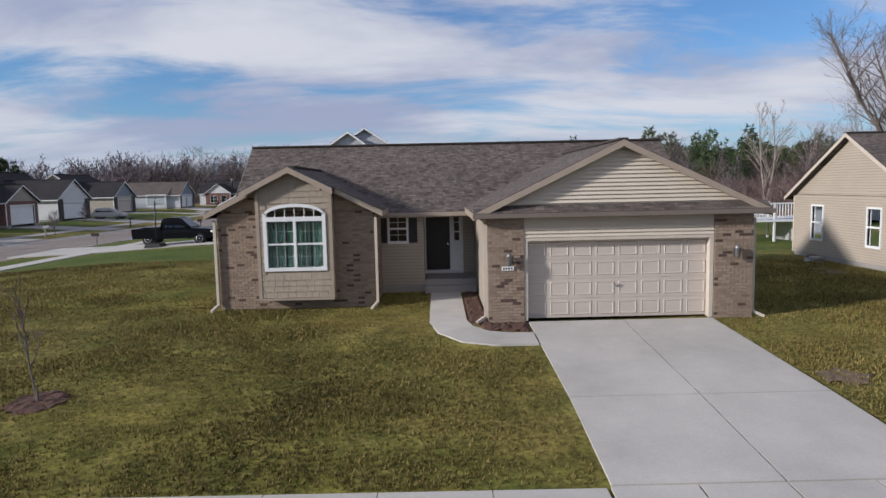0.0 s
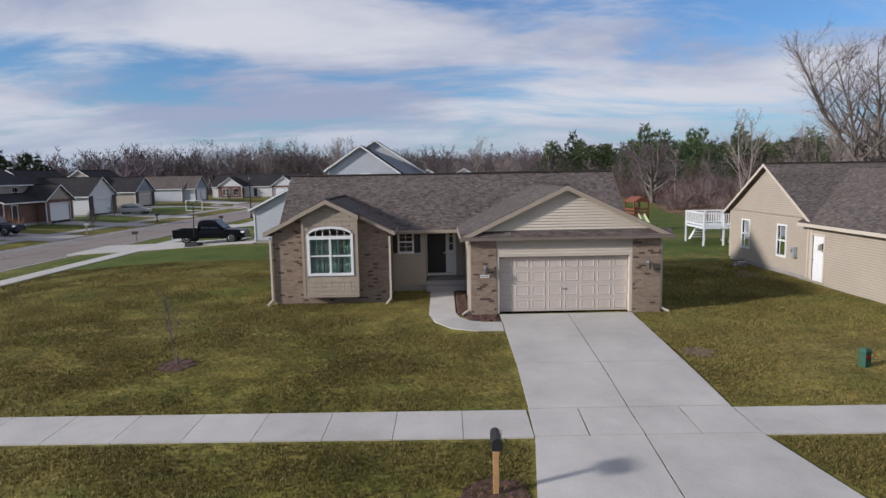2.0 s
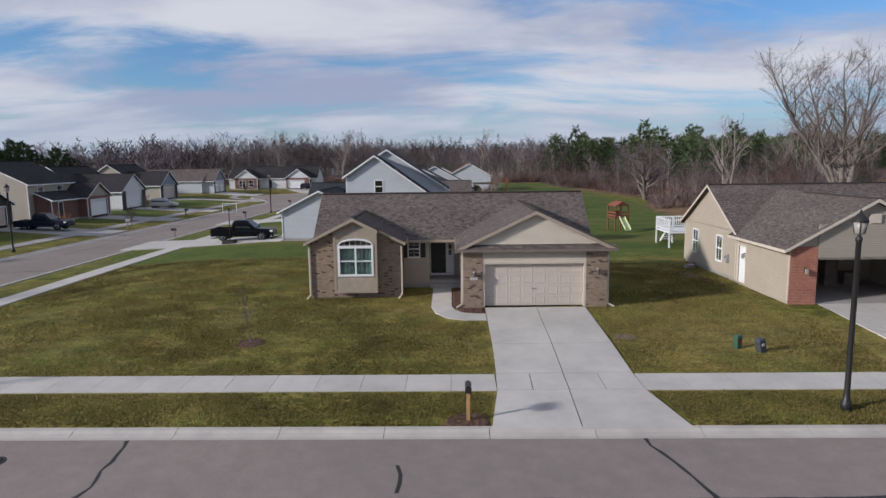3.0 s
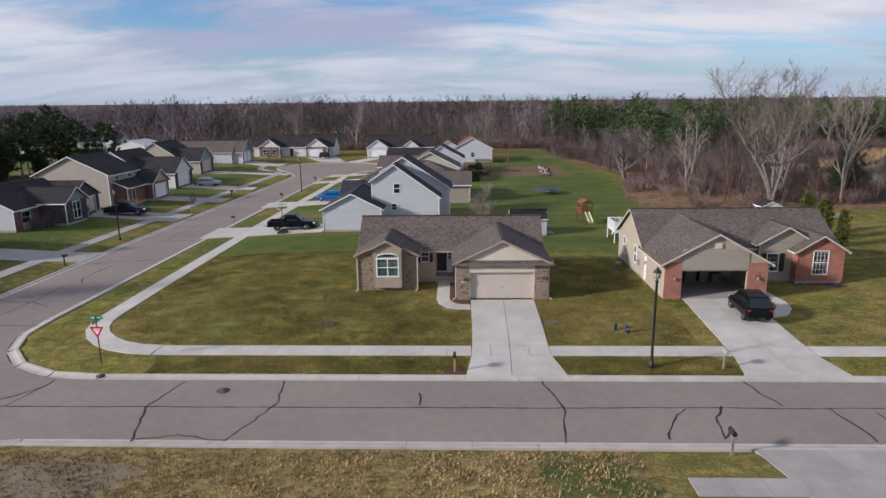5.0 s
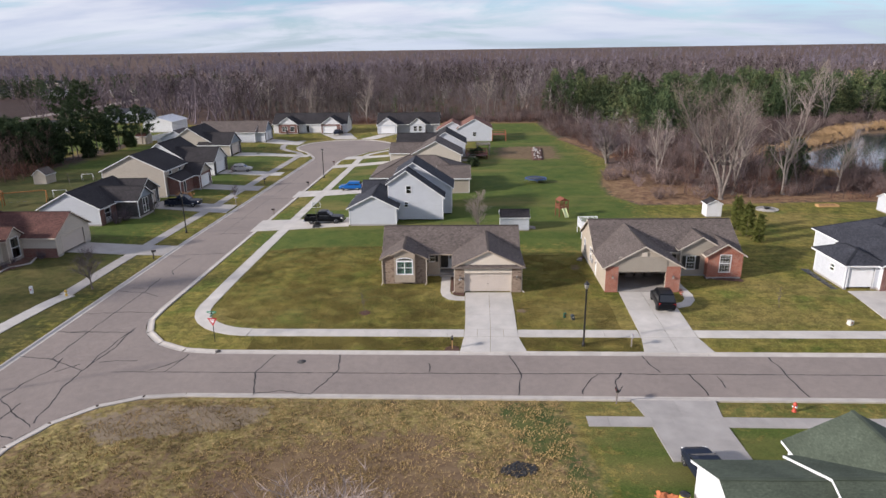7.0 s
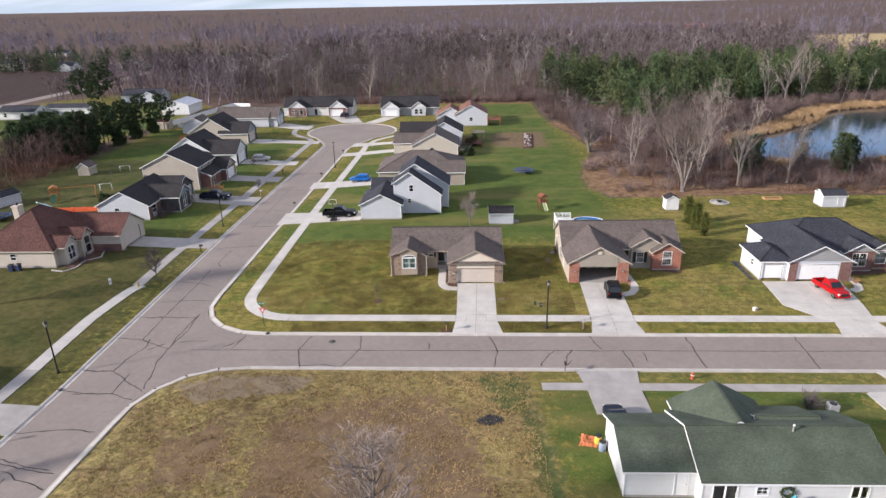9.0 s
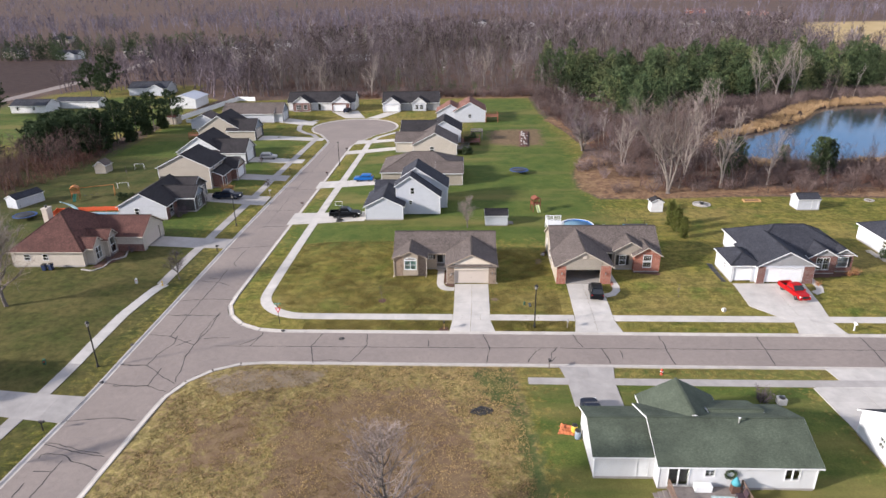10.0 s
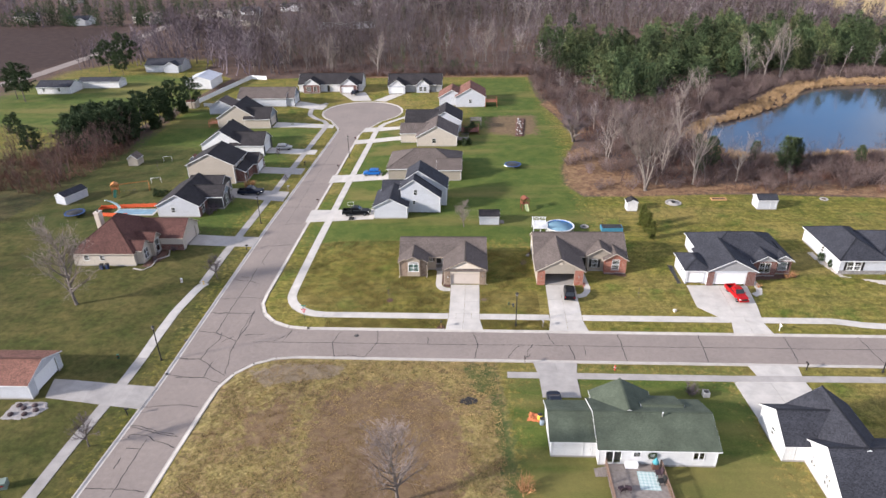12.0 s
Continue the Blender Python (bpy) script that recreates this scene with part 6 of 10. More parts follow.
def garage_front():
    t = Mesh()
    wall_slab(t, "S", 2.40, 7.37, 0.0, 2.20, -0.04, 0.2, [(2.49, 7.27, 0.0, 2.11)])
    part("door_trim", t, M_TRIM_CREAM, home)

    def lap(z, h, x0, x1, x2, x3):
        m = Mesh()
        m.hexa([(x0, -0.058, z), (x1, -0.058, z), (x1, 0, z), (x0, 0, z), (x2, -0.008, z + h), (x3, -0.008, z + h), (x3, 0, z + h), (x2, 0, z + h)])
        part("siding_board", m, M_BOARD, home)

    for k in range(6):
        lap(2.205 + k * 0.098, 0.098, 2.40, 7.37, 2.40, 7.37)
    mid, half = (G0 + G1) / 2, (G1 - G0) / 2
    for k in range(18):
        z = 2.98 + k * 0.105
        w0, w1 = half - (z - 2.92) / 0.475, half - (z + 0.105 - 2.92) / 0.475
        if w1 < 0.05:
            break
        lap(z, 0.105, mid - w0, mid + w0, mid - w1, mid + w1)
    # shallow pent roof across the front
    p = Mesh()
    sloped(p, [(G0 - 0.36, -0.30, 2.86), (G1 + 0.36, -0.30, 2.86), (G1 + 0.36, -0.01, 3.06), (G0 - 0.36, -0.01, 3.06)], (1, 0, 0), 0.05)
    pent = part("pent_roof", p, M_ROOF_TAUPE, home)
    g = Mesh()
    g.box(G0 - 0.40, -0.40, 2.74, G1 + 0.40, -0.29, 2.85)
    part("gutter", g, M_GUTTER, pent)
    s = Mesh()
    s.box(G0 - 0.34, -0.29, 2.76, G1 + 0.34, -0.002, 2.79)
    part("soffit", s, M_GUTTER, pent)
    # door lock
    h = Mesh()
    h.box(4.78, 0.13, 0.86, 4.98, 0.17, 0.90)
    h.tube((4.84, 0.16, 0.88), (4.84, 0.10, 0.88), 0.03, 0.03, 8)
    part("handle", h, M_CHROME, home)


garage_front()


def entry():
    """A recessed porch with steps, a dark door and a white sidelight."""
    side = Mesh()
    side.box(-0.45, FY + 0.16, 0.0, -0.33, DY + 0.12, 2.85)
    part("porch_wall", side, M_SID_TAN, home)
    back = Mesh()
    wall_slab(back, "S", -0.33, G0 + 0.02, 0.2, 2.85, DY, 0.12, [(-0.30, 1.02, 0.5, 2.68)])
    part("porch_wall", back, M_SID_TAN, home)
    lid = Mesh()
    lid.box(-0.33, FY + 0.02, 2.86, G0, DY, 2.90)
    part("porch_ceiling", lid, M_TRIM_TAN, home)
    f = facing("S", DY)
    d = Mesh()
    wall_slab(d, "S", -0.36, 1.06, 0.44, 2.74, DY - 0.05, 0.15, [(-0.28, 0.58, 0.56, 2.66), (0.68, 0.98, 0.56, 2.66)])
    door = part("door", d, M_WHITE, home, "dark front door with a white sidelight")
    leaf = Mesh()
    slab_on(leaf, f, -0.28, 0.58, -0.08, -0.03, 0.57, 2.66)
    part("door_leaf", leaf, M_BLACK, door)
    for z0, z1 in ((0.70, 1.35), (1.5, 2.5)):
        for x0, x1 in ((-0.19, 0.11), (0.19, 0.49)):
            q = Mesh()
            slab_on(q, f, x0, x1, -0.03, -0.02, z0, z1)
            part("door_panel", q, M_BLACK, door)
    k = Mesh()
    k.tube(f(0.51, -0.03, 1.50), f(0.51, 0.03, 1.50), 0.018, 0.032, 10)
    part("handle", k, M_CHROME, door)
    sl = Mesh()
    wall_slab(sl, "S", 0.68, 0.98, 0.57, 2.66, DY + 0.01, 0.03, [(0.74, 0.92, 1.62, 1.92), (0.74, 0.92, 1.96, 2.26), (0.74, 0.92, 2.30, 2.60)])
    part("sidelight", sl, M_WHITE, door)
    g = Mesh()
    slab_on(g, f, 0.74, 0.92, -0.035, -0.028, 1.62, 2.60)
    part("pane", g, M_CARGLASS, door)
    for y0, y1, z1 in ((FY - 0.04, DY, 0.40), (FY - 0.38, FY - 0.045, 0.22)):
        s = Mesh()
        s.box(-0.32, y0, -0.4, G0 - 0.02, y1, z1)
        part("step", s, M_CONC_OLD, home)


entry()



def brick_mat():
    n = Nodes("tumbled_tan_brick")
    r = n.obrand()
    i = n.island()
    mix = n.math("FRACT", n.math("ADD", r, i))
    col = n.ramp(mix, [(0.0, (0.242, 0.178, 0.130)), (0.45, (0.288, 0.217, 0.161)), (0.84, (0.321, 0.246, 0.185)), (0.925, (0.226, 0.162, 0.119)), (0.93, (0.110, 0.074, 0.059)), (1.0, (0.090, 0.063, 0.053))])
    col = n.mix(1.0, col, n.ramp(n.noise(38, 4), [(0.3, 0.82), (0.7, 1.12)]), "MULTIPLY")
    n.bump(n.noise(70, 4), 0.5, 0.006)
    return n.done(col, 0.9, spec=0.2)


M_BRICK_TAN = brick_mat()
BRICK_L, BRICK_H, JOINT = 0.203, 0.066, 0.011


def brick_face(parent, side, at, u0, u1, z0, z1, single_bricks, limit=None, skip=None):
    """Running-bond brickwork, proud of the mortar behind it; mixed with darker pieces here and there."""
    f = facing(side, at)
    rnd = random.Random(int(abs(u0) * 100) + 3)
    rest = Mesh()
    rows = int((z1 - z0) / (BRICK_H + JOINT))
    shared = {}
    for r in range(rows):
        z = z0 + r * (BRICK_H + JOINT)
        x = u0 - (BRICK_L + JOINT) * (0.5 if r % 2 else 0.0)
        while x < u1 - 0.02:
            a, b = max(x, u0), min(x + BRICK_L, u1)
            x += BRICK_L + JOINT
            if b - a < 0.03:
                continue
            if limit and z + BRICK_H > limit((a + b) / 2):
                continue
            if skip and skip(a, b, z):
                continue
            o = 0.017 + rnd.uniform(-0.003, 0.003)
            if single_bricks:
                key = round(b - a, 3)
                if key not in shared:
                    m = Mesh()
                    slab_on(m, facing(side, 0.0), 0, b - a, 0.0, 0.017, 0, BRICK_H)
                    shared[key] = m.data("brick", M_BRICK_TAN)
                ob = new("brick", shared[key])
                ob.parent = parent
                ob.location = f(a, 0.0, z)
            else:
                slab_on(rest, f, a, b, 0.0, o, z, z + BRICK_H)
    if rest.f:
        tagged(part("brickwork", rest, M_BRICK_TAN, parent), kind="stuff")


def backing(side, at, u0, u1, z0, z1):
    m = Mesh()
    slab_on(m, facing(side, at), u0, u1, 0.002, 0.05, z0, z1)
    return part("brick_pier", m, M_MORTAR, home, "pier of tumbled tan brick with dark pieces")


pier_l = backing("S", 0.0, G0, 2.39, -0.2, 2.74)
pier_r = backing("S", 0.0, 7.39, G1, -0.2, 2.74)
brick_face(pier_l, "S", -0.05, G0, 2.39, -0.02, 2.74, True)
brick_face(pier_r, "S", -0.05, 7.39, G1, -0.02, 2.74, False)
wing = new("brick_front", None)
wing.parent = home


def wing_limit(x):
    return plane_z(x) - 0.16


brick_face(wing, "S", 2.7, -6.5, -1.8, -0.02, 4.2, False, limit=wing_limit, skip=lambda a, b, z: a > BX0 and b < BX1 and z > 0.1)
brick_face(wing, "W", -6.5, 2.7, 5.6, -0.02, 2.7, False)
brick_face(wing, "E", -1.8, 2.7, FY, -0.02, 2.7, False)


def downspout(x, y, z1, kick):
    m = Mesh()
    m.box(x - 0.04, y - 0.04, 0.12, x + 0.04, y + 0.04, z1)
    m.beam((x, y, 0.16), (x + kick[0], y + kick[1], 0.02), 0.08, 0.07)
    part("downspout", m, M_TRIM_CREAM, home)


downspout(-6.56, 2.60, 2.70, (-0.1, -0.4))
downspout(-1.72, 2.60, 2.70, (-0.15, -0.45))
downspout(G0 - 0.08, 0.02, 2.60, (-0.25, -0.1))
downspout(G1 + 0.06, 0.05, 2.60, (0.3, -0.1))
for x0, x1, y in ((-1.85, 1.25, FY - 0.42),):
    g = Mesh()
    g.box(x0, y - 0.11, 2.60, x1, y - 0.01, 2.72)
    part("gutter", g, M_TRIM_TAN, home)


M_LANTERN = plain("pewter", (0.22, 0.215, 0.21), 0.45, 0.15, metal=0.6)


def coach_lamp(x, z):
    """A small carriage lamp on the brick."""
    m = Mesh()
    m.box(x - 0.06, -0.10, z - 0.1, x + 0.06, -0.065, z + 0.12)
    m.beam((x, -0.09, z + 0.10), (x, -0.22, z + 0.16), 0.025, 0.025)
    lamp = part("wall_lamp", m, M_LANTERN, home, "grey metal carriage lamp on the brick pier")
    c = Mesh()
    c.lathe([(0.035, z - 0.14), (0.065, z - 0.10), (0.085, z + 0.10), (0.10, z + 0.115), (0.03, z + 0.19), (0.012, z + 0.22)], 8, (x, -0.22, 0))
    part("lantern", c, M_LANTERN, lamp)


coach_lamp(1.99, 1.62)
coach_lamp(7.92, 1.72)
plate = Mesh()
plate.box(1.80, -0.10, 1.36, 2.12, -0.068, 1.46)
plaque = part("number_plate", plate, M_WHITE, home, "pale plaque under the wall lamp")
for k in range(4):
    bar = Mesh()
    bar.box(1.835 + k * 0.068, -0.104, 1.385, 1.875 + k * 0.068, -0.0995, 1.435)
    part("bar", bar, M_BLACK, plaque)
vent = Mesh()
vent.tube((-0.2, 8.9, 4.2), (-0.2, 8.9, 5.15), 0.05, 0.05, 8)
part("vent_pipe", vent, M_BLACK, home)

# ---------------------------------------------------------------- trees
class Grove:
    """Vertices and triangles gathered as arrays."""

    def __init__(self):
        self.v, self.f, self.n = [], [], 0

    def add(self, v, f):
        self.v.append(np.asarray(v, float))
        self.f.append(np.asarray(f, int) + self.n)
        self.n += len(v)

    def arrays(self):
        return np.concatenate(self.v), np.concatenate(self.f)

    def rod(self, p, q, r0, r1, n=4):
        p, q = np.asarray(p, float), np.asarray(q, float)
        d = (q - p) / max(np.linalg.norm(q - p), 1e-6)
        a = np.cross(d, [0.31, 0.95, 0.11] if abs(d[2]) > 0.5 else [0, 0, 1])
        a /= np.linalg.norm(a)
        b = np.cross(d, a)
        t = np.arange(n) * 2 * np.pi / n
        ring = np.cos(t)[:, None] * a + np.sin(t)[:, None] * b
        i = np.arange(n)
        j = (i + 1) % n
        self.add(np.r_[p + ring * r0, q + ring * r1], np.r_[np.stack([i, j, n + j], 1), np.stack([i, n + j, n + i], 1)])

    def blade(self, p, q, w, rng):
        p, q = np.asarray(p, float), np.asarray(q, float)
        s = np.cross(q - p, rng.normal(size=3))
        s /= max(np.linalg.norm(s), 1e-6)
        self.add([p - s * w / 2, p + s * w / 2, q], [[0, 1, 2]])


def unit(v):
    return v / max(np.linalg.norm(v), 1e-9)


def bare_tree(seed, height, trunk_r, limbs, subs, twigs, spread=0.5, low=0.25, twig_w=0.03, sides=(6, 4), fork=1, droop=0.0, twig_len=1.0, splay=0.22, wood=None, fine=None, segs=(7, 4)):
    """A leafless tree: tapered, wandering trunk and limbs, and many fine twigs. Returns its wood and its twigs."""
    rng = np.random.default_rng(seed)
    wood = wood or Grove()
    fine = fine or Grove()

    def stem(p, d, length, r, n, sides_n, bend, up):
        pts = [np.array(p, float)]
        rad = [r]
        d = unit(np.array(d, float))
        for k in range(n):
            d = unit(d + rng.normal(size=3) * bend + np.array([0, 0, up]))
            pts.append(pts[-1] + d * length / n)
            rad.append(r * (1 - 0.86 * (k + 1) / n))
        for a, b, ra, rb in zip(pts, pts[1:], rad, rad[1:]):
            if sides_n < 3:
                wood.blade(a, b + (b - a) * 0.3, 2.4 * ra, rng)
            else:
                wood.rod(a, b, ra, rb, sides_n)
        return np.array(pts), np.array(rad)

    stems = []
    for k in range(fork):
        d = np.array([rng.normal() * splay, rng.normal() * splay, 1.0]) if fork > 1 else np.array([rng.normal() * 0.05, rng.normal() * 0.05, 1.0])
        stems.append(stem((rng.normal() * 0.1 * (fork > 1), rng.normal() * 0.1 * (fork > 1), -0.2), d, height * rng.uniform(0.82, 1.0), trunk_r * (0.75 if fork > 1 else 1.0), segs[0], sides[0], 0.07 * (7 / segs[0]) ** 0.5, 0.06))
    for pts, rad in stems:
        wood.rod(pts[0] - [0, 0, 0.1], pts[0] + [0, 0, 0.5], trunk_r * 1.35, trunk_r * 0.9, sides[0])
        for i in range(limbs // fork):
            t = low + (0.97 - low) * (i + rng.uniform(0, 1)) / (limbs // fork)
            s = t * (len(pts) - 1)
            k = min(int(s), len(pts) - 2)
            p = pts[k] + (pts[k + 1] - pts[k]) * (s - k)
            az = rng.uniform(0, 2 * np.pi)
            out = np.array([math.cos(az), math.sin(az), 0]) * spread
            d = out + np.array([0, 0, rng.uniform(0.35, 0.95) - droop])
            length = height * (0.42 - 0.26 * t) * rng.uniform(0.75, 1.25)
            lp, lr = stem(p, d, length, max(0.012, trunk_r * (1 - t) * 0.55 + 0.012), segs[1], sides[1], 0.16, 0.07)
            for j in range(subs):
                u = 0.2 + 0.8 * (j + rng.uniform(0, 1)) / subs
                w = u * (len(lp) - 1)
                m = min(int(w), len(lp) - 2)
                q = lp[m] + (lp[m + 1] - lp[m]) * (w - m)
                e = unit(unit(lp[m + 1] - lp[m]) + rng.normal(size=3) * 0.55 + np.array([0, 0, 0.22 - droop]))
                sl = length * (0.62 - 0.35 * u) * rng.uniform(0.7, 1.2)
                fine.blade(q, q + e * sl, twig_w * 2.0, rng)
                for z in range(twigs):
                    o = q + e * sl * rng.uniform(0.15, 1.0)
                    g = unit(e + rng.normal(size=3) * 0.6 + np.array([0, 0, 0.15 - droop]))
                    fine.blade(o, o + g * sl * rng.uniform(0.35, 0.8) * twig_len, twig_w, rng)
    return wood, fine


def brush_clump(seed, height, stems, twigs, w=0.03):
    rng = np.random.default_rng(seed)
    g = Grove()
    for i in range(stems):
        az = rng.uniform(0, 2 * np.pi)
        p = np.array([math.cos(az), math.sin(az), 0]) * rng.uniform(0, height * 0.3)
        d = unit(np.array([math.cos(az) * 0.4, math.sin(az) * 0.4, 1.0]) + rng.normal(size=3) * 0.2)
        q = p + d * height * rng.uniform(0.6, 1.0)
        g.blade(p, q, w * 1.8, rng)
        for k in range(twigs):
            o = p + (q - p) * rng.uniform(0.2, 0.95)
            e = unit(d + rng.normal(size=3) * 0.7)
            g.blade(o, o + e * height * rng.uniform(0.2, 0.4), w, rng)
    return g


def pine_tree(seed, height, base, boughs, clumps, sprays, start=0.12, pointed=0.75):
    """A conifer: a straight trunk, boughs all the way up in a loose spiral, each with clumps of needle sprays."""
    rng = np.random.default_rng(seed)
    wood, fine = Grove(), Grove()
    wood.rod((0, 0, -0.2), (0, 0, height * 0.55), height * 0.016, height * 0.010, 6)
    wood.rod((0, 0, height * 0.55), (rng.normal() * 0.1, rng.normal() * 0.1, height * 0.95), height * 0.010, 0.02, 5)
    lean = [rng.uniform(0.75, 1.2) for k in range(5)]
    for i in range(boughs):
        t = start + (0.97 - start) * ((i + rng.uniform(-0.8, 0.8)) / boughs)
        t = min(max(t, start), 0.97)
        k = (t - start) / (1 - start)
        reach = base * ((1 - k) ** pointed * (0.55 + 0.45 * min(1.0, k / 0.22))) * rng.uniform(0.55, 1.15)
        az = i * 2.39996 + rng.normal() * 0.5
        reach = reach * lean[int((az % 6.283) / 6.2832 * 5)] + 0.22
        rise = rng.uniform(-0.10, 0.28) + 0.35 * k
        root = np.array([0, 0, height * t])
        tip = root + np.array([math.cos(az) * reach, math.sin(az) * reach, reach * rise])
        fine.blade(root, tip, 0.07, rng)
        n = clumps if reach > base * 0.3 else max(1, clumps - 1)
        for c in range(n):
            u = 1.0 - 0.62 * c / max(1, n)
            size = (0.30 + 0.13 * base * (0.6 + 0.4 * (1 - k))) * rng.uniform(0.75, 1.25)
            centre = root + (tip - root) * u + rng.normal(size=3) * size * 0.30
            for j in range(sprays):
                d = rng.normal(size=3) + np.array([math.cos(az), math.sin(az), 0.45]) * 0.6
                d = unit(d) * size * rng.uniform(0.7, 1.25)
                e = unit(np.cross(d, rng.normal(size=3))) * size * 0.15
                o = centre + d * rng.uniform(-0.2, 0.25)
                fine.add([o - e, o + e, o + d], [[0, 1, 2]])
    return wood, fine


def scatter(templates, places, rng, tilt=0.0):
    """Many copies of templates as one array: places are rows of x, y, z, size."""
    out = Grove()
    kinds = rng.integers(0, len(templates), len(places))
    for k, (tv, tf) in enumerate(templates):
        rows = places[kinds == k]
        if not len(rows):
            continue
        a = rng.uniform(0, 2 * np.pi, len(rows))
        s = rows[:, 3]
        w = s * rng.uniform(0.85, 1.15, len(rows))
        x = rows[:, 0, None] + w[:, None] * (np.cos(a)[:, None] * tv[:, 0] - np.sin(a)[:, None] * tv[:, 1])
        y = rows[:, 1, None] + w[:, None] * (np.sin(a)[:, None] * tv[:, 0] + np.cos(a)[:, None] * tv[:, 1])
        z = rows[:, 2, None] + s[:, None] * tv[:, 2]
        v = np.stack([x, y, z], -1).reshape(-1, 3)
        f = (np.arange(len(rows))[:, None, None] * len(tv) + tf).reshape(-1, 3)
        out.add(v, f)
    return out.arrays()


def both(pair):
    g = Grove()
    for q in pair:
        if q.n:
            g.add(*q.arrays())
    return g.arrays()


def stuff(name, arrays, material, label, category):
    ob = new(name, soup(name, *arrays, material))
    return tagged(ob, label, category, kind="stuff")


RNG = np.random.default_rng(11)


def fill(poly, count, lo, hi, rng, avoid=(), gap=0.0):
    """Random places inside a polygon, outside others: rows of x, y, z, size."""
    p = np.asarray(poly, float)
    out = []
    got = 0
    while got < count:
        q = rng.uniform(p.min(0), p.max(0), (count * 3, 2))
        ok = inside(poly, q[:, 0], q[:, 1])
        for a in avoid:
            ok &= ~inside(a, q[:, 0], q[:, 1])
        q = q[ok]
        if not len(q):
            break
        out.append(q)
        got += len(q)
    q = np.concatenate(out)[:count]
    return np.c_[q, land(q[:, 0], q[:, 1]), rng.uniform(lo, hi, len(q))]


MID = [bare_tree(100 + k, 13 + k % 3, 0.17, 17, 6, 3, 0.50, 0.28, 0.042, (4, 3), fork=1 + k % 2, splay=0.16, segs=(5, 3)) for k in range(6)]
SLIM = [bare_tree(140 + k, 12, 0.10, 11, 4, 3, 0.34, 0.38, 0.045, (4, 3), segs=(5, 3)) for k in range(3)]
FAR = [bare_tree(160 + k, 13, 0.22, 10, 4, 2, 0.55, 0.25, 0.11, (3, 2), segs=(3, 2)) for k in range(4)]
HORIZON = [both(bare_tree(180 + k, 13, 0.3, 7, 3, 1, 0.6, 0.2, 0.26, (3, 2), segs=(2, 1))) for k in range(4)]
BRUSH = [brush_clump(200 + k, 2.4, 13, 6, 0.035).arrays() for k in range(4)]
BUSH = [brush_clump(270 + k, 4.2, 30, 11, 0.045).arrays() for k in range(3)]
PINES = [pine_tree(220 + k, 11.0 + 0.8 * k, 4.5 - 0.25 * k, 52, 4, 9, 0.05 + 0.03 * k, 0.50 + 0.07 * k) for k in range(4)]
WHITE_PINES = [pine_tree(230 + k, 14.5, 5.2, 58, 4, 22, 0.30, 0.50) for k in range(2)]

SHORE_BRUSH = [(72, 120), (82, 126), (96, 138), (108, 152), (119, 164), (140, 174), (200, 177), (200, 187), (150, 186), (118, 176), (104, 167), (88, 154), (75, 145), (66, 132)]
EDGE_SCRUB = [(29, 60), (42, 59), (42, 74), (36, 84), (32, 84), (29, 72)]
PINEWOOD = [(35, 212), (46, 170), (50, 143), (56, 132), (67, 134), (76, 149), (90, 157), (105, 169), (120, 178), (150, 188), (210, 190), (270, 205), (270, 245), (200, 244), (165, 260), (139, 272), (105, 251), (73, 228), (52, 240), (36, 238)]
EAST_WOOD = [(40, 61), (62, 61), (68, 80), (69, 112), (86, 130), (76, 146), (60, 131), (48, 142), (44, 170), (36, 208), (29.5, 184), (30, 152), (34.5, 121), (37.5, 98), (36, 84)]
SOUTH_BANK = [(62, 59), (97, 58.5), (150, 58), (200, 70), (200, 94), (120, 87), (92, 83), (78, 83), (66, 88)]
NORTH_WOOD = [(-100, 192), (-62, 187), (-20, 188), (28, 188), (42, 190), (60, 230), (90, 262), (90, 300), (-100, 300)]
DEEP_WOOD = [(-170, 300), (-130, 240), (-100, 300), (90, 300), (190, 268), (300, 280), (250, 325), (216, 362), (240, 420), (280, 540), (-60, 540), (-120, 430), (-140, 340)]
NEAR_SHORE = [(103, 153), (124, 172), (160, 178), (212, 172), (240, 190), (150, 184), (116, 172)]

WOOD_TONES = ((M_TWIG, M_BARK, 0.50, "mauve-grey"), (M_TWIG_DK, M_BARK, 0.29, "dark brown"), (M_TWIG_ASH, M_BARK_PALE, 0.21, "pale ashen"))


def glades(rows):
    """Leaves open ground round the far houses and in front of them."""
    ok = np.ones(len(rows), bool)
    for x, y, w in FAR_HOUSES:
        ok &= ~((rows[:, 0] > x - 8) & (rows[:, 0] < x + w + 8) & (rows[:, 1] > y - 58) & (rows[:, 1] < y + 14))
    return rows[ok]


def thin(rows):
    """Leaves the grassy corner at the lawn's edge almost open."""
    corner = (rows[:, 0] < 45.5) & (rows[:, 1] < 96)
    return rows[~corner | (np.arange(len(rows)) % 4 == 0)]


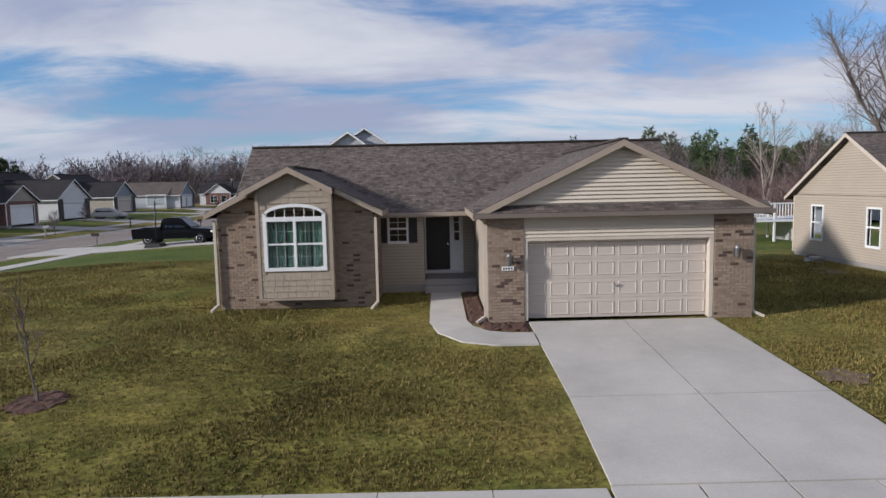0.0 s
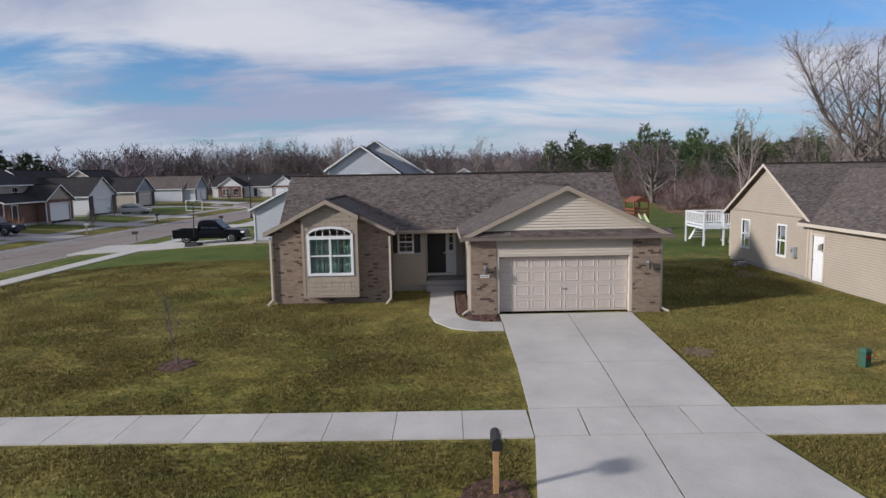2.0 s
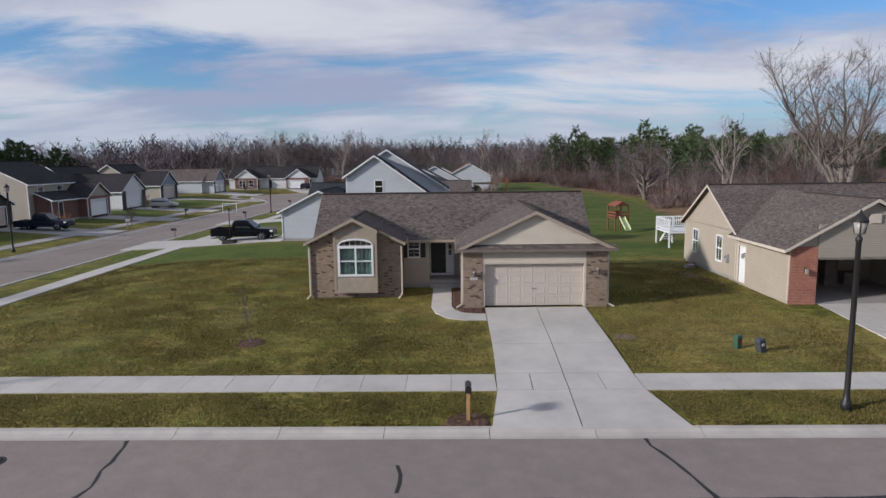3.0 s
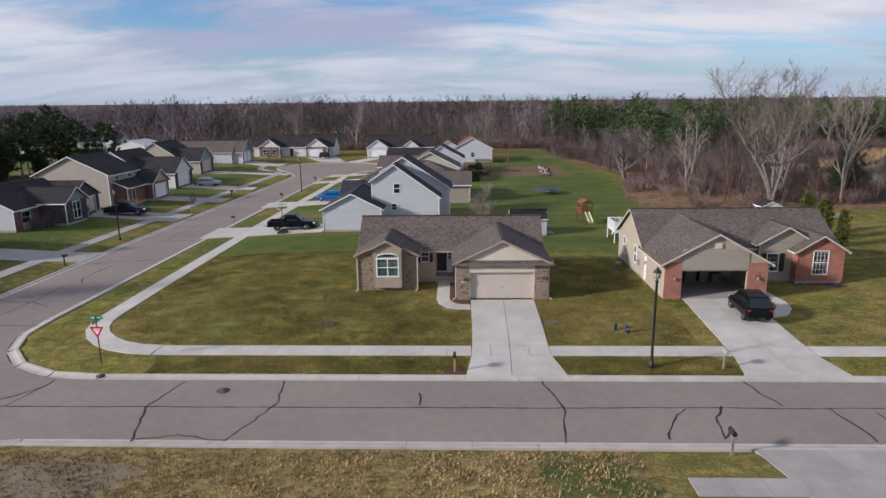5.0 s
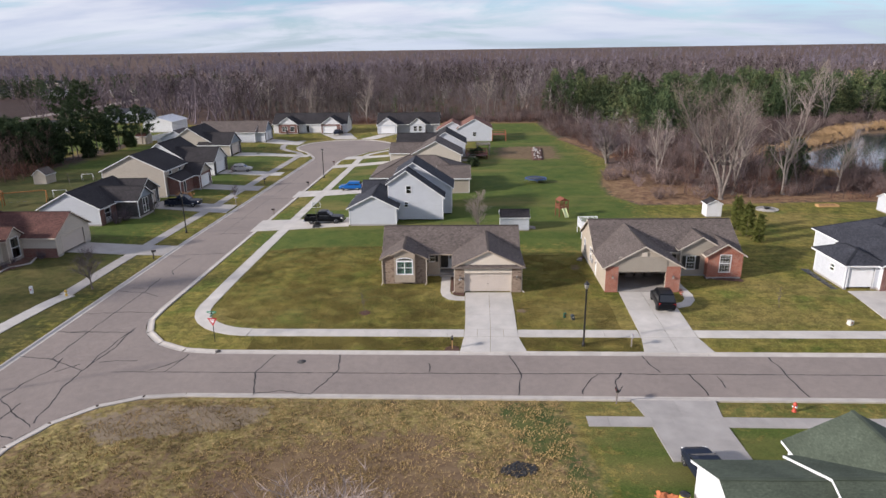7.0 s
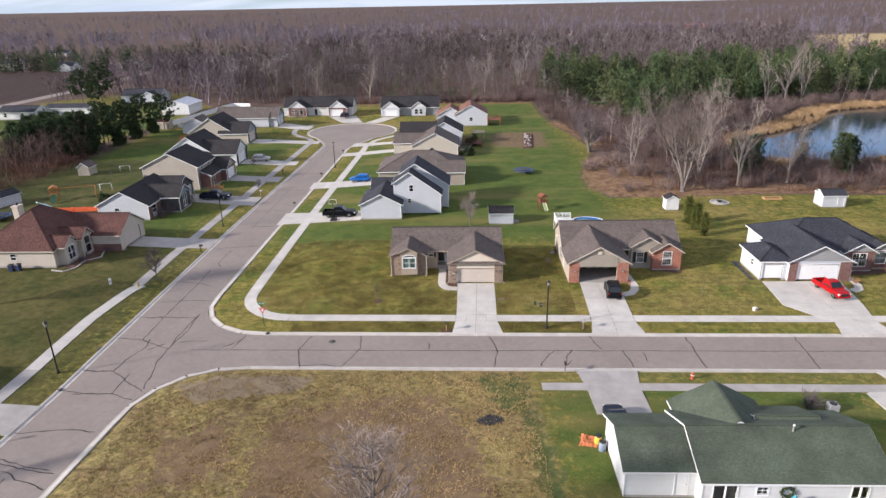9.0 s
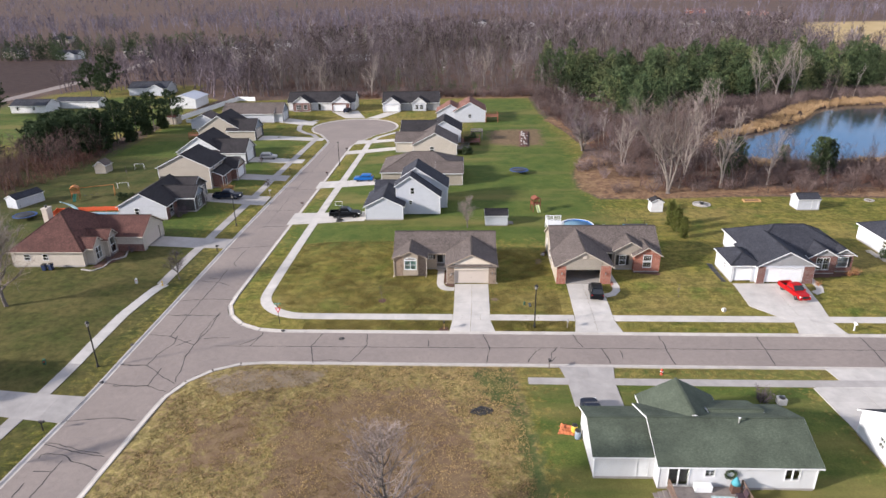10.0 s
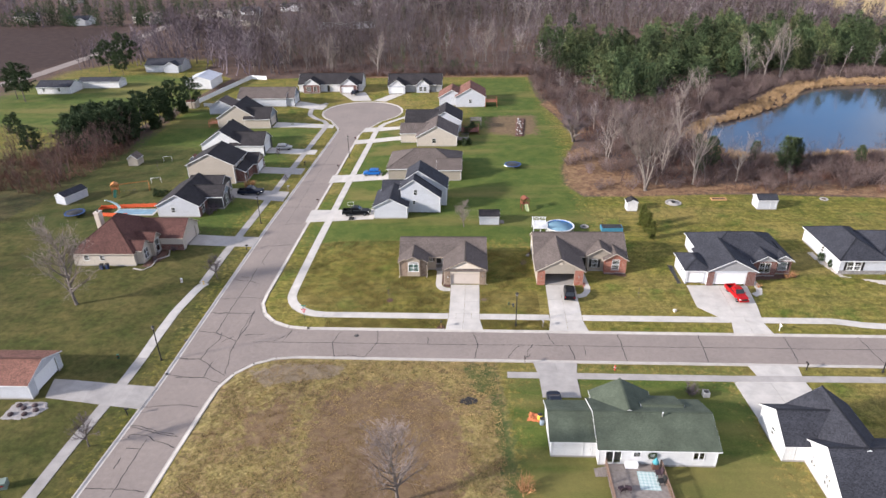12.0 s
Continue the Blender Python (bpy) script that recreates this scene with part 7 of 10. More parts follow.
def woods(name, pairs, places, seed, label):
    """Leafless woodland of mixed tone: twigs and trunks, tone by tone."""
    rng = np.random.default_rng(seed)
    x, y = places[:, 0], places[:, 1]
    drift = 0.5 + 0.25 * np.sin(x * 0.055 + 1.7 * np.sin(y * 0.031)) + 0.25 * np.sin(y * 0.062 - x * 0.021)
    pick = np.clip(0.62 * rng.uniform(size=len(places)) + 0.38 * drift, 0, 0.9999)
    lo = 0.0
    for k, (twig, bark, share, tone) in enumerate(WOOD_TONES):
        rows = places[(pick >= lo) & (pick < lo + share)]
        lo += share
        stuff(name, scatter([p[1].arrays() for p in pairs], rows, np.random.default_rng(seed + k)), twig, f"{tone} twigs of {label}", "woods")
        stuff(name + "_trunks", scatter([p[0].arrays() for p in pairs], rows, np.random.default_rng(seed + k)), bark, f"trunks and limbs of {label}", "woods")


woods("bare_woods", MID + SLIM, np.concatenate([fill(EAST_WOOD, 90, 0.36, 0.72, RNG), fill(SOUTH_BANK, 40, 0.30, 0.6, RNG), fill(NORTH_WOOD, 420, 0.62, 1.0, RNG), fill([(-100, 192), (-62, 187), (-28, 189), (-20, 300), (-100, 300)], 230, 0.8, 1.3, RNG), fill(NEAR_SHORE, 20, 0.8, 1.1, RNG)]), 71, "the leafless woodland behind the lawns")
woods("deep_woods", FAR, glades(fill(DEEP_WOOD, 2400, 0.9, 1.5, RNG)), 81, "the leafless forest in the distance")


stuff("wood_edge", scatter([both(p) for p in MID + SLIM], np.concatenate([thin(fill(EAST_WOOD, 150, 0.30, 0.66, RNG))[:100], fill(SOUTH_BANK, 60, 0.25, 0.55, RNG)]), RNG), M_TWIG_BROWN, "dark red-brown saplings and small bare trees along the lawns", "woods")


def horizon_places():
    rng = np.random.default_rng(17)
    a = rng.uniform(radians(12), radians(168), 9000)
    r = np.sqrt(rng.uniform(430.0 ** 2, 2300.0 ** 2, 9000))
    r = np.where(rng.uniform(size=9000) < 0.4, rng.uniform(430, 1000, 9000), r)
    x, y = r * np.cos(a), r * np.sin(a)
    ok = (y > 330) & ~inside(PLOUGHED, x, y) & ~inside(STRAW_FIELD, x, y) & ~inside(DEEP_WOOD, x, y)
    clear = np.sin(x * 0.011 + 1.0) * np.cos(y * 0.009 + x * 0.004) > 0.42
    ok &= ~clear
    x, y = x[ok], y[ok]
    return np.c_[x, y, 0.4 + far_rise(x, y), rng.uniform(0.8, 1.3, len(x))]


hp = glades(horizon_places())
stuff("far_forest", scatter(HORIZON, hp, RNG), M_TWIG_HAZED, "endless bare forest to the horizon", "woods")
WEST_TREES = [(-175, 182), (-165, 205), (-120, 205), (-92, 186), (-70, 186), (-100, 240), (-135, 300), (-170, 300), (-165, 240)]
WEST_TOWN = [(-420, 332), (-150, 332), (-130, 420), (-420, 470)]
stuff("western_woods", scatter([both(p) for p in FAR], np.concatenate([fill(WEST_TREES, 190, 0.8, 1.3, RNG), glades(fill(WEST_TOWN, 330, 0.5, 0.95, RNG))]), RNG), M_TWIG, "scattered bare trees round the farm lanes", "woods")
brush = [thin(fill(EAST_WOOD, 420, 0.5, 1.1, RNG)), fill(SOUTH_BANK, 420, 0.5, 1.15, RNG), fill([(-62, 184), (28, 184), (30, 192), (-62, 192)], 260, 0.5, 1.2, RNG), fill(NORTH_WOOD, 300, 0.6, 1.3, RNG)]
stuff("undergrowth", scatter(BRUSH, np.concatenate(brush), RNG), M_TWIG_RED, "reddish-brown leafless undergrowth along the wood's edge", "undergrowth")
stuff("thicket", scatter(BUSH, np.concatenate([thin(fill(EAST_WOOD, 330, 0.55, 1.15, RNG))[:230], fill(SOUTH_BANK, 230, 0.5, 1.2, RNG), fill(SHORE_BRUSH, 200, 0.6, 1.2, RNG), fill(EDGE_SCRUB, 14, 0.4, 0.8, RNG), fill([(29, 183), (-62, 184), (-62, 196), (34, 200)], 150, 0.5, 1.0, RNG)]), RNG), M_TWIG_MAUVE, "dense mauve-brown leafless thicket between lawn and pond", "undergrowth")
HEDGE_W = [(-118, 60), (-94, 58), (-88, 82), (-92, 100), (-104, 96), (-120, 82)]
stuff("western_thicket", scatter([both(p) for p in MID[:2] + SLIM[:1]], fill(HEDGE_W, 80, 0.42, 0.75, RNG), RNG), M_TWIG_BROWN, "reddish leafless thicket beside the back lawns", "undergrowth")
brush = fill(HEDGE_W, 240, 0.7, 1.6, RNG)
stuff("western_brush", scatter(BRUSH, brush, RNG), M_TWIG_RED, "low brown brush beside the back lawns", "undergrowth")
WEST_STRIP = [(-104, -60), (-100, 20), (-94, 45), (-118, 60), (-135, 20), (-140, -60)]
stuff("western_scrub", scatter([both(p) for p in MID] + BRUSH, fill(WEST_STRIP, 150, 0.55, 1.2, RNG), RNG), M_TWIG, "grey-brown scrub at the edge of the lots", "undergrowth")
pine_arr = [both(p) for p in PINES]
pine_rows = fill(PINEWOOD, 420, 0.55, 1.30, RNG)
for k, (m, tone) in enumerate(((M_NEEDLE, "mid-green"), (M_NEEDLE_LT, "olive-green"), (M_NEEDLE, "mid-green"), (M_NEEDLE_DK, "dark green"))):
    stuff("pine_wood", scatter(pine_arr, pine_rows[k::4], RNG), m, f"{tone} pines of the plantation beyond the pond", "woods")
far_pines = np.concatenate([fill(NORTH_WOOD, 16, 0.4, 0.8, RNG), fill([(-30, 186), (28, 186), (30, 196), (-30, 196)], 26, 0.2, 0.45, RNG), glades(fill(WEST_TOWN, 90, 0.6, 1.1, RNG)), fill(DEEP_WOOD, 60, 0.7, 1.2, RNG), hp[:: 60]])
stuff("far_pines", scatter([both(pine_tree(240 + k, 13.0, 3.3, 34, 2, 7, 0.1, 0.7)) for k in range(2)], far_pines, RNG), M_NEEDLE, "scattered evergreens among the bare woods", "woods")
belt_rng = np.random.default_rng(41)
belt = np.concatenate([fill([(-320, 337), (-186, 336), (-186, 344), (-320, 346)], 46, 0.55, 0.95, belt_rng), fill([(-320, 360), (-150, 350), (-140, 430), (-330, 440)], 60, 0.6, 1.0, belt_rng)])
stuff("shelter_belt", scatter([both(pine_tree(250 + k, 13.0, 4.2, 40, 3, 8, 0.06, 0.55)) for k in range(2)], glades(belt[46:]), belt_rng), M_NEEDLE_DK, "dark evergreens between distant houses", "woods")
stuff("shelter_belt", scatter([both(pine_tree(252, 13.0, 4.6, 40, 3, 8, 0.04, 0.5))], belt[:46], belt_rng), M_NEEDLE_DK, "belt of dark evergreens at the edge of the ploughed field", "woods")
reed = brush_clump(260, 1.0, 26, 2, 0.04).arrays()


def reed_belt():
    rng = np.random.default_rng(23)
    pts = along(POND + POND[:1], 0.55)
    c = np.array([128.0, 128.0])
    rows = []
    for p in pts:
        n = unit(p - c)
        wide = 7.0 if p[1] > 125 or p[0] < 90 else 2.6
        for k in range(3 if wide > 5 else 1):
            q = p + n * rng.uniform(-1.2, wide)
            rows.append((q[0], q[1], 0, rng.uniform(1.1, 1.9)))
    rows = np.array(rows)
    rows[:, 2] = land(rows[:, 0], rows[:, 1])
    return rows


stuff("reeds", scatter([reed], reed_belt(), RNG), M_REED, "belt of pale dry reeds round the pond", "reeds")
w = Mesh()
w.prism([(x, y) for x, y in (tuple(np.array(p) + unit(np.array(p) - np.array([128, 128])) * 3.0) for p in POND)], -2.6, -0.78)
single("water", w, M_WATER, "still blue-grey pond reflecting the sky", "pond", "structure")


def tree_thing(pair, x, y, label, bark, twig, turn=0.0, size=1.0, group="", name="tree"):
    t = thing(name, x, y, land_at(x, y), label, "tree", group, turn)
    t.scale = (size, size, size)
    part("trunk", soup("trunk", *pair[0].arrays(), bark), bark, t)
    part("crown", soup("crown", *pair[1].arrays(), twig), twig, t)
    return t


def again(t, x, y, turn, size):
    c = copy_thing(t, pose(x, y, land_at(x, y), 0, 0, turn))
    c.scale = (size, size, size)
    return c


# the great bare tree at the wood's edge and its neighbours
tree_thing(bare_tree(307, 20.5, 0.36, 90, 10, 7, 0.62, 0.30, 0.024, (9, 5), fork=4, splay=0.065), 45.6, 60.2, "tall bare tree with many upright limbs", M_BARK, M_TWIG_MID)
tree_thing(bare_tree(302, 11.5, 0.42, 60, 11, 7, 0.95, 0.22, 0.028, (8, 5), fork=3, splay=0.40), 34.6, 97.0, "gnarled spreading bare tree at the lawn's edge", M_BARK, M_TWIG)
w2 = tree_thing(bare_tree(303, 17, 0.26, 26, 7, 5, 0.5, 0.2, 0.035, (7, 5), fork=2), 57.5, 64.0, "pale slender bare tree by the pond", M_BARK_PALE, M_TWIG_PALE, group="pale trees by the pond")
for x, y, a, s in ((52, 71, 80, 0.8), (62, 92, 200, 0.85), (68, 66, 10, 0.7), (40, 78, 130, 0.75), (118, 176, 40, 1.15), (125, 178, 140, 1.1), (109, 170, 250, 1.05), (80, 132, 300, 0.8), (72, 126, 30, 0.85), (-52, 190, 0, 0.95), (-33, 189, 70, 0.95), (12, 214, 30, 1.0)):
    again(w2, x, y, a, s)
yard = tree_thing(bare_tree(304, 10.5, 0.17, 44, 10, 6, 0.66, 0.16, 0.020, (8, 5)), -59.3, 9.9, "grey bare tree on the lawn beside the brown-roofed house", M_BARK, M_TWIG_PALE)
yard.scale = (1.55, 1.55, 1.55)
again(yard, -1.8, -29.0, 70, 1.25)
again(yard, 4.4, 40.5, 100, 0.62)
small = tree_thing(bare_tree(305, 5.6, 0.10, 40, 9, 6, 0.70, 0.28, 0.016, (7, 4)), -39.3, 19.9, "small bare street tree", M_BARK, M_TWIG, group="young street trees")
for x, y, a, s in ((-40.3, -21.2, 40, 1.0), (-47.5, 52.5, 200, 0.5), (-39.0, 66.0, 20, 0.5), (-46.0, 84.5, 70, 0.5)):
    again(small, x, y, a, s)
sap = tree_thing(bare_tree(306, 2.3, 0.022, 12, 3, 2, 0.28, 0.35, 0.010, (6, 4)), -7.45, 12.4, "thin newly planted sapling in a mulch ring", M_BARK, M_TWIG, group="saplings")
for x, y, a, s in ((33.5, 13.5, 40, 0.9), (-74, 74, 90, 1.2)):
    again(sap, x, y, a, s)
cedar = tree_thing(pine_tree(311, 4.6, 0.85, 80, 3, 14, 0.04, 0.85), 40.3, 41.0, "young yellow-green cedar on the back lawn", M_BARK, M_ARBOR, group="row of young cedars")
for x, y, a, s in ((40.6, 38.2, 50, 0.95), (40.9, 35.2, 140, 0.8)):
    again(cedar, x, y, a, s)
bank = tree_thing(pine_tree(312, 9.0, 2.9, 70, 4, 18, 0.12, 0.55), 81.6, 72.5, "green pine on the pond bank", M_BARK, M_NEEDLE, group="pines on the pond bank")
for x, y, a, s in ((84.8, 75, 60, 0.9), (77.4, 80, 200, 0.66), (64.8, 75, 110, 0.92), (61.5, 72, 20, 0.6), (66, 88, 33, 0.6), (103, 79, 90, 0.55), (150, 84, 10, 0.8)):
    again(bank, x, y, a, s)
wp = tree_thing(WHITE_PINES[0], -94.0, 108.5, "tall dark pine beside the west lawns", M_BARK, M_NEEDLE_DK, group="dark pines west of the lots", size=0.84)
for x, y, a, s in ((-91.5, 126, 60, 0.8), (-92.5, 117, 130, 0.78), (-89.5, 135, 40, 0.74), (-95.5, 113, 220, 0.72), (-93, 121.5, 300, 0.7), (-113, 84, 10, 0.62), (-128, 100, 200, 0.55), (-155.5, 146, 10, 0.95), (-161, 150, 100, 0.8), (-150, 196, 240, 0.9), (-146, 203, 30, 1.05), (-141, 190, 200, 0.7)):
    again(wp, x, y, a, s)
sp = tree_thing(pine_tree(313, 10.0, 5.8, 130, 6, 20, 0.03, 0.45), -97.0, 94.0, "broad dense dark evergreen beside the back lawns", M_BARK, M_NEEDLE_DK, group="dark evergreens beside the back lawns")
sp.scale = (1.0, 1.0, 1.0)
for x, y, a, s in ((-102, 91, 50, 0.95), (-106.5, 94, 170, 0.9), (-96, 101, 260, 1.0), (-102, 99, 120, 1.05), (-107, 101, 200, 0.95), (-100, 106, 10, 0.95), (-91.6, 121, 20, 0.4), (-90.6, 130, 70, 0.4), (-92, 112, 10, 0.4)):
    again(sp, x, y, a, s)

# ---------------------------------------------------------------- paths, beds
def paved_path():
    ob = new("pavement_entry")
    tagged(ob, "curved pale concrete path to the front door", "pavement", kind="structure")
    inner = [(0.88, 22.0), (0.88, 20.2), (0.88, 18.7), (0.88, 17.5)] + [(0.88 + 1.0 * (1 - math.cos(radians(a))), 17.5 - 1.35 * math.sin(radians(a))) for a in (30, 60, 90)] + [(2.46, 16.12)]
    outer = [(-0.12, 22.0), (-0.12, 20.2), (-0.12, 18.7), (-0.12, 17.4)] + [(-0.12 + 1.6 * (1 - math.cos(radians(a))), 17.4 - 2.2 * math.sin(radians(a))) for a in (30, 60, 90)] + [(2.46, 15.2)]
    for a, b, c, d in zip(outer, inner, inner[1:], outer[1:]):
        me = Mesh()
        q = [a, d, c, b]
        z = [land_at(*p) + 0.045 for p in q]
        me.prism(q, [h - 0.2 for h in z], z)
        part("slab", me, M_CONC, ob)


paved_path()


def heap(poly, rise, material, name, label, category, bumps=0.03, step=0.16, seed=2):
    """A loose bed of mulch or ash: a finely broken, slightly heaped surface with a ragged rim."""
    rng = np.random.default_rng(seed)
    p = np.asarray(poly, float)
    xs, ys = np.arange(p[:, 0].min(), p[:, 0].max() + step, step), np.arange(p[:, 1].min(), p[:, 1].max() + step, step)
    me = Mesh()
    gx, gy = np.meshgrid(xs, ys)
    d = edge_distance(p, gx, gy) * np.where(inside(p, gx, gy), 1, -1)
    z = land(gx.ravel(), gy.ravel()).reshape(gx.shape) + np.clip(d * 0.8, -0.05, rise) + rng.uniform(-bumps, bumps, gx.shape)
    ok = d > -step * 0.6
    idx = -np.ones(gx.shape, int)
    jx, jy = rng.uniform(-0.3, 0.3, gx.shape) * step, rng.uniform(-0.3, 0.3, gx.shape) * step
    for i, j in zip(*np.nonzero(ok)):
        idx[i, j] = len(me.v)
        me.v.append((gx[i, j] + jx[i, j], gy[i, j] + jy[i, j], z[i, j]))
    for i in range(len(ys) - 1):
        for j in range(len(xs) - 1):
            q = [idx[i, j], idx[i, j + 1], idx[i + 1, j + 1], idx[i + 1, j]]
            if min(q) >= 0:
                me.f.append(tuple(int(k) for k in q))
    return single(name, me, material, label, category)


heap([(0.92, 22.0), (0.92, 17.5), (1.35, 16.5), (2.44, 16.3), (2.44, 17.2), (1.47, 17.24), (1.43, 22.0)], 0.05, M_MULCH, "mulch_bed", "red-brown bark mulch bed beside the garage wall", "mulch", 0.025, 0.09)
heap(arc(-7.45, 12.4, 0.58, 0, 330, 11), 0.05, M_MULCH, "mulch_ring", "round bark mulch ring under a sapling", "mulch", 0.03, 0.1)
heap([(0.6, 4.75), (2.0, 4.75), (1.9, 5.5), (1.3, 5.7), (0.7, 5.4)], 0.03, M_MULCH, "bare_soil", "patch of bare soil round the mailbox post", "soil", 0.03, 0.1)
heap([(7.6, 12.5), (8.3, 12.4), (8.7, 12.9), (8.2, 13.3), (7.6, 13.1)], 0.02, plain("lawn_soil", (0.135, 0.095, 0.06), 0.95, 0.3), "bare_soil", "worn bare patch in the lawn", "soil", 0.02, 0.12)
heap([(14.8, 24.6), (15.6, 24.2), (16.2, 25.4), (15.8, 26.6), (15.0, 26.2)], 0.012, plain("side_soil", (0.11, 0.082, 0.045), 0.95, 0.4, 2.0), "bare_soil", "thin bare patch in the side lawn", "soil", 0.02, 0.25)
heap([(4.6, -12.9), (5.6, -13.3), (6.8, -12.8), (6.9, -11.9), (5.8, -11.5), (4.7, -12.0)], 0.06, M_BLACK, "ash_heap", "black burnt patch in the dry grass", "ash", 0.07, 0.14)
heap([(12.9, -16.2), (14.6, -16.4), (14.8, -15.0), (13.4, -14.4)], 0.18, leafy("fallen_leaves", (0.35, 0.10, 0.04), (0.5, 0.22, 0.10)), "leaf_pile", "heap of orange-brown fallen leaves", "leaves", 0.08, 0.16)
bed = heap([(18.4, 101.8), (20.9, 101.8), (22.7, 120.4), (19.8, 120.6)], 0.3, M_MULCH, "flower_bed", "long dark garden bed dotted with pale stones", "garden bed", 0.1, 0.4)
rnd_bed = random.Random(12)
for k in range(26):
    m = Mesh()
    bx, by, br = rnd_bed.uniform(18.8, 20.5), rnd_bed.uniform(102.6, 119.4), rnd_bed.uniform(0.16, 0.36)
    bx += (by - 102) * 0.09
    m.lathe([(br * 0.7, 0.72), (br, 0.9), (br * 0.9, 1.06), (br * 0.5, 1.16)], 7, (bx, by, 0.0))
    part("stone", m, M_CONC_OLD, bed)
heap([(24.8, 16.0), (25.5, 17.3), (25.3, 21.0), (24.9, 21.2), (24.85, 17.4)], 0.05, M_BRICK_RED, "mulch_bed", "red gravel bed beside the neighbour's garage", "mulch", 0.03, 0.15)
heap([(28.8, 21.2), (32.9, 20.2), (33.0, 21.2), (29.2, 22.4)], 0.05, M_MULCH, "mulch_bed", "narrow mulch bed under the brick bay", "mulch", 0.05, 0.2)
heap([(41.0, 18.0), (41.8, 18.0), (41.8, 24.5), (41.0, 24.5)], 0.04, M_BLACK, "mulch_bed", "strip of black mulch along the white wall", "mulch", 0.04, 0.2)
heap([(54.3, 19.2), (62, 20.3), (62, 21.6), (54.3, 20.6)], 0.05, M_MULCH, "mulch_bed", "dark mulch bed in front of brick bays", "mulch", 0.05, 0.25)
heap([(67.4, 29.5), (68.9, 30), (70.0, 21), (78, 16.5), (84, 15.2), (84, 18.4), (76, 19.5), (69.2, 20.4)], 0.05, plain("pale_gravel", (0.42, 0.38, 0.33), 0.95, 0.3, 5.0, bump=0.6), "gravel_bed", "pale gravel bed with low shrubs", "gravel", 0.04, 0.35)
heap([(-57, 22.0), (-52.6, 23.2), (-51.4, 27), (-52.2, 29.6), (-54.0, 29.6), (-54.6, 23.0)], 0.08, M_MULCH, "mulch_bed", "dark planting bed in front of the brown-roofed house", "mulch", 0.08, 0.3)

path3 = new("pavement_side")
tagged(path3, "short curved concrete path by the neighbour's door", "pavement", kind="structure")
slab_strip(path3, [(23.5, 13.8), (24.9, 14.4), (25.6, 15.8), (25.4, 18.0), (25.2, 21.6)], 1.0, 1.2, M_CONC, rise=0.04)
path4 = new("pavement_porch")
tagged(path4, "curved concrete path beside the red pickup", "pavement", kind="structure")
slab_strip(path4, [(52.4, 14.6), (53.6, 15.2), (54.0, 16.6), (53.9, 20.0)], 1.0, 1.2, M_CONC, rise=0.04)
lane = Mesh()
pts = along([(-210, 90), (-188, 160), (-180.5, 190), (-179.5, 240), (-181, 285), (-188, 345)], 6)
dd = np.gradient(pts, axis=0)
dd /= np.linalg.norm(dd, axis=1)[:, None]
for i in range(len(pts) - 1):
    n0, n1 = np.array([-dd[i][1], dd[i][0]]) * 3.2, np.array([-dd[i + 1][1], dd[i + 1][0]]) * 3.2
    lane.prism([tuple(pts[i] - n0), tuple(pts[i + 1] - n1), tuple(pts[i + 1] + n1), tuple(pts[i] + n0)], 0.3, 0.70)
single("country_lane", lane, M_ASPHALT, "pale asphalt lane past the ploughed field", "road", "structure")


# ---------------------------------------------------------------- street furniture
def street_lamp():
    t = thing("street_lamp", 12.9, 5.66, land_at(12.9, 5.66), "tall black street lamp with a lantern head", "street lamp", "street lamps")
    m = Mesh()
    m.lathe([(0.16, -0.1), (0.16, 0.25), (0.11, 0.32), (0.085, 0.6), (0.075, 5.2), (0.095, 5.22), (0.095, 5.32), (0.05, 5.36), (0.05, 5.42)], 12)
    part("post", m, M_BLACK, t)
    g = Mesh()
    g.lathe([(0.10, 5.42), (0.155, 5.46), (0.215, 5.80)], 6)
    part("lantern_glass", g, plain("lamp_glass", (0.30, 0.28, 0.25), 0.3, 0.1, bump=0), t, "frosted lantern glass")
    c = Mesh()
    c.lathe([(0.26, 5.80), (0.25, 5.84), (0.10, 6.02), (0.05, 6.05), (0.02, 6.16)], 6)
    part("cap", c, M_BLACK, t)
    for k in range(6):
        a = radians(60 * k)
        b = Mesh()
        b.tube((0.155 * math.cos(a), 0.155 * math.sin(a), 5.45), (0.22 * math.cos(a), 0.22 * math.sin(a), 5.81), 0.012, 0.012, 4)
        part("glazing_bar", b, M_BLACK, t)
    for x, y in ((-26.9, 85.5), (-38.4, 43.2), (-38.9, -4.1), (62.3, -4.9)):
        copy_thing(t, pose(x, y, land_at(x, y)))


street_lamp()
M_RAIL = plain("stained_rail", (0.20, 0.13, 0.095), 0.8, 0.25, 4.0, bump=0.4)
M_POST = plain("raw_timber", (0.40, 0.235, 0.10), 0.8, 0.2, 4.0, bump=0.4)


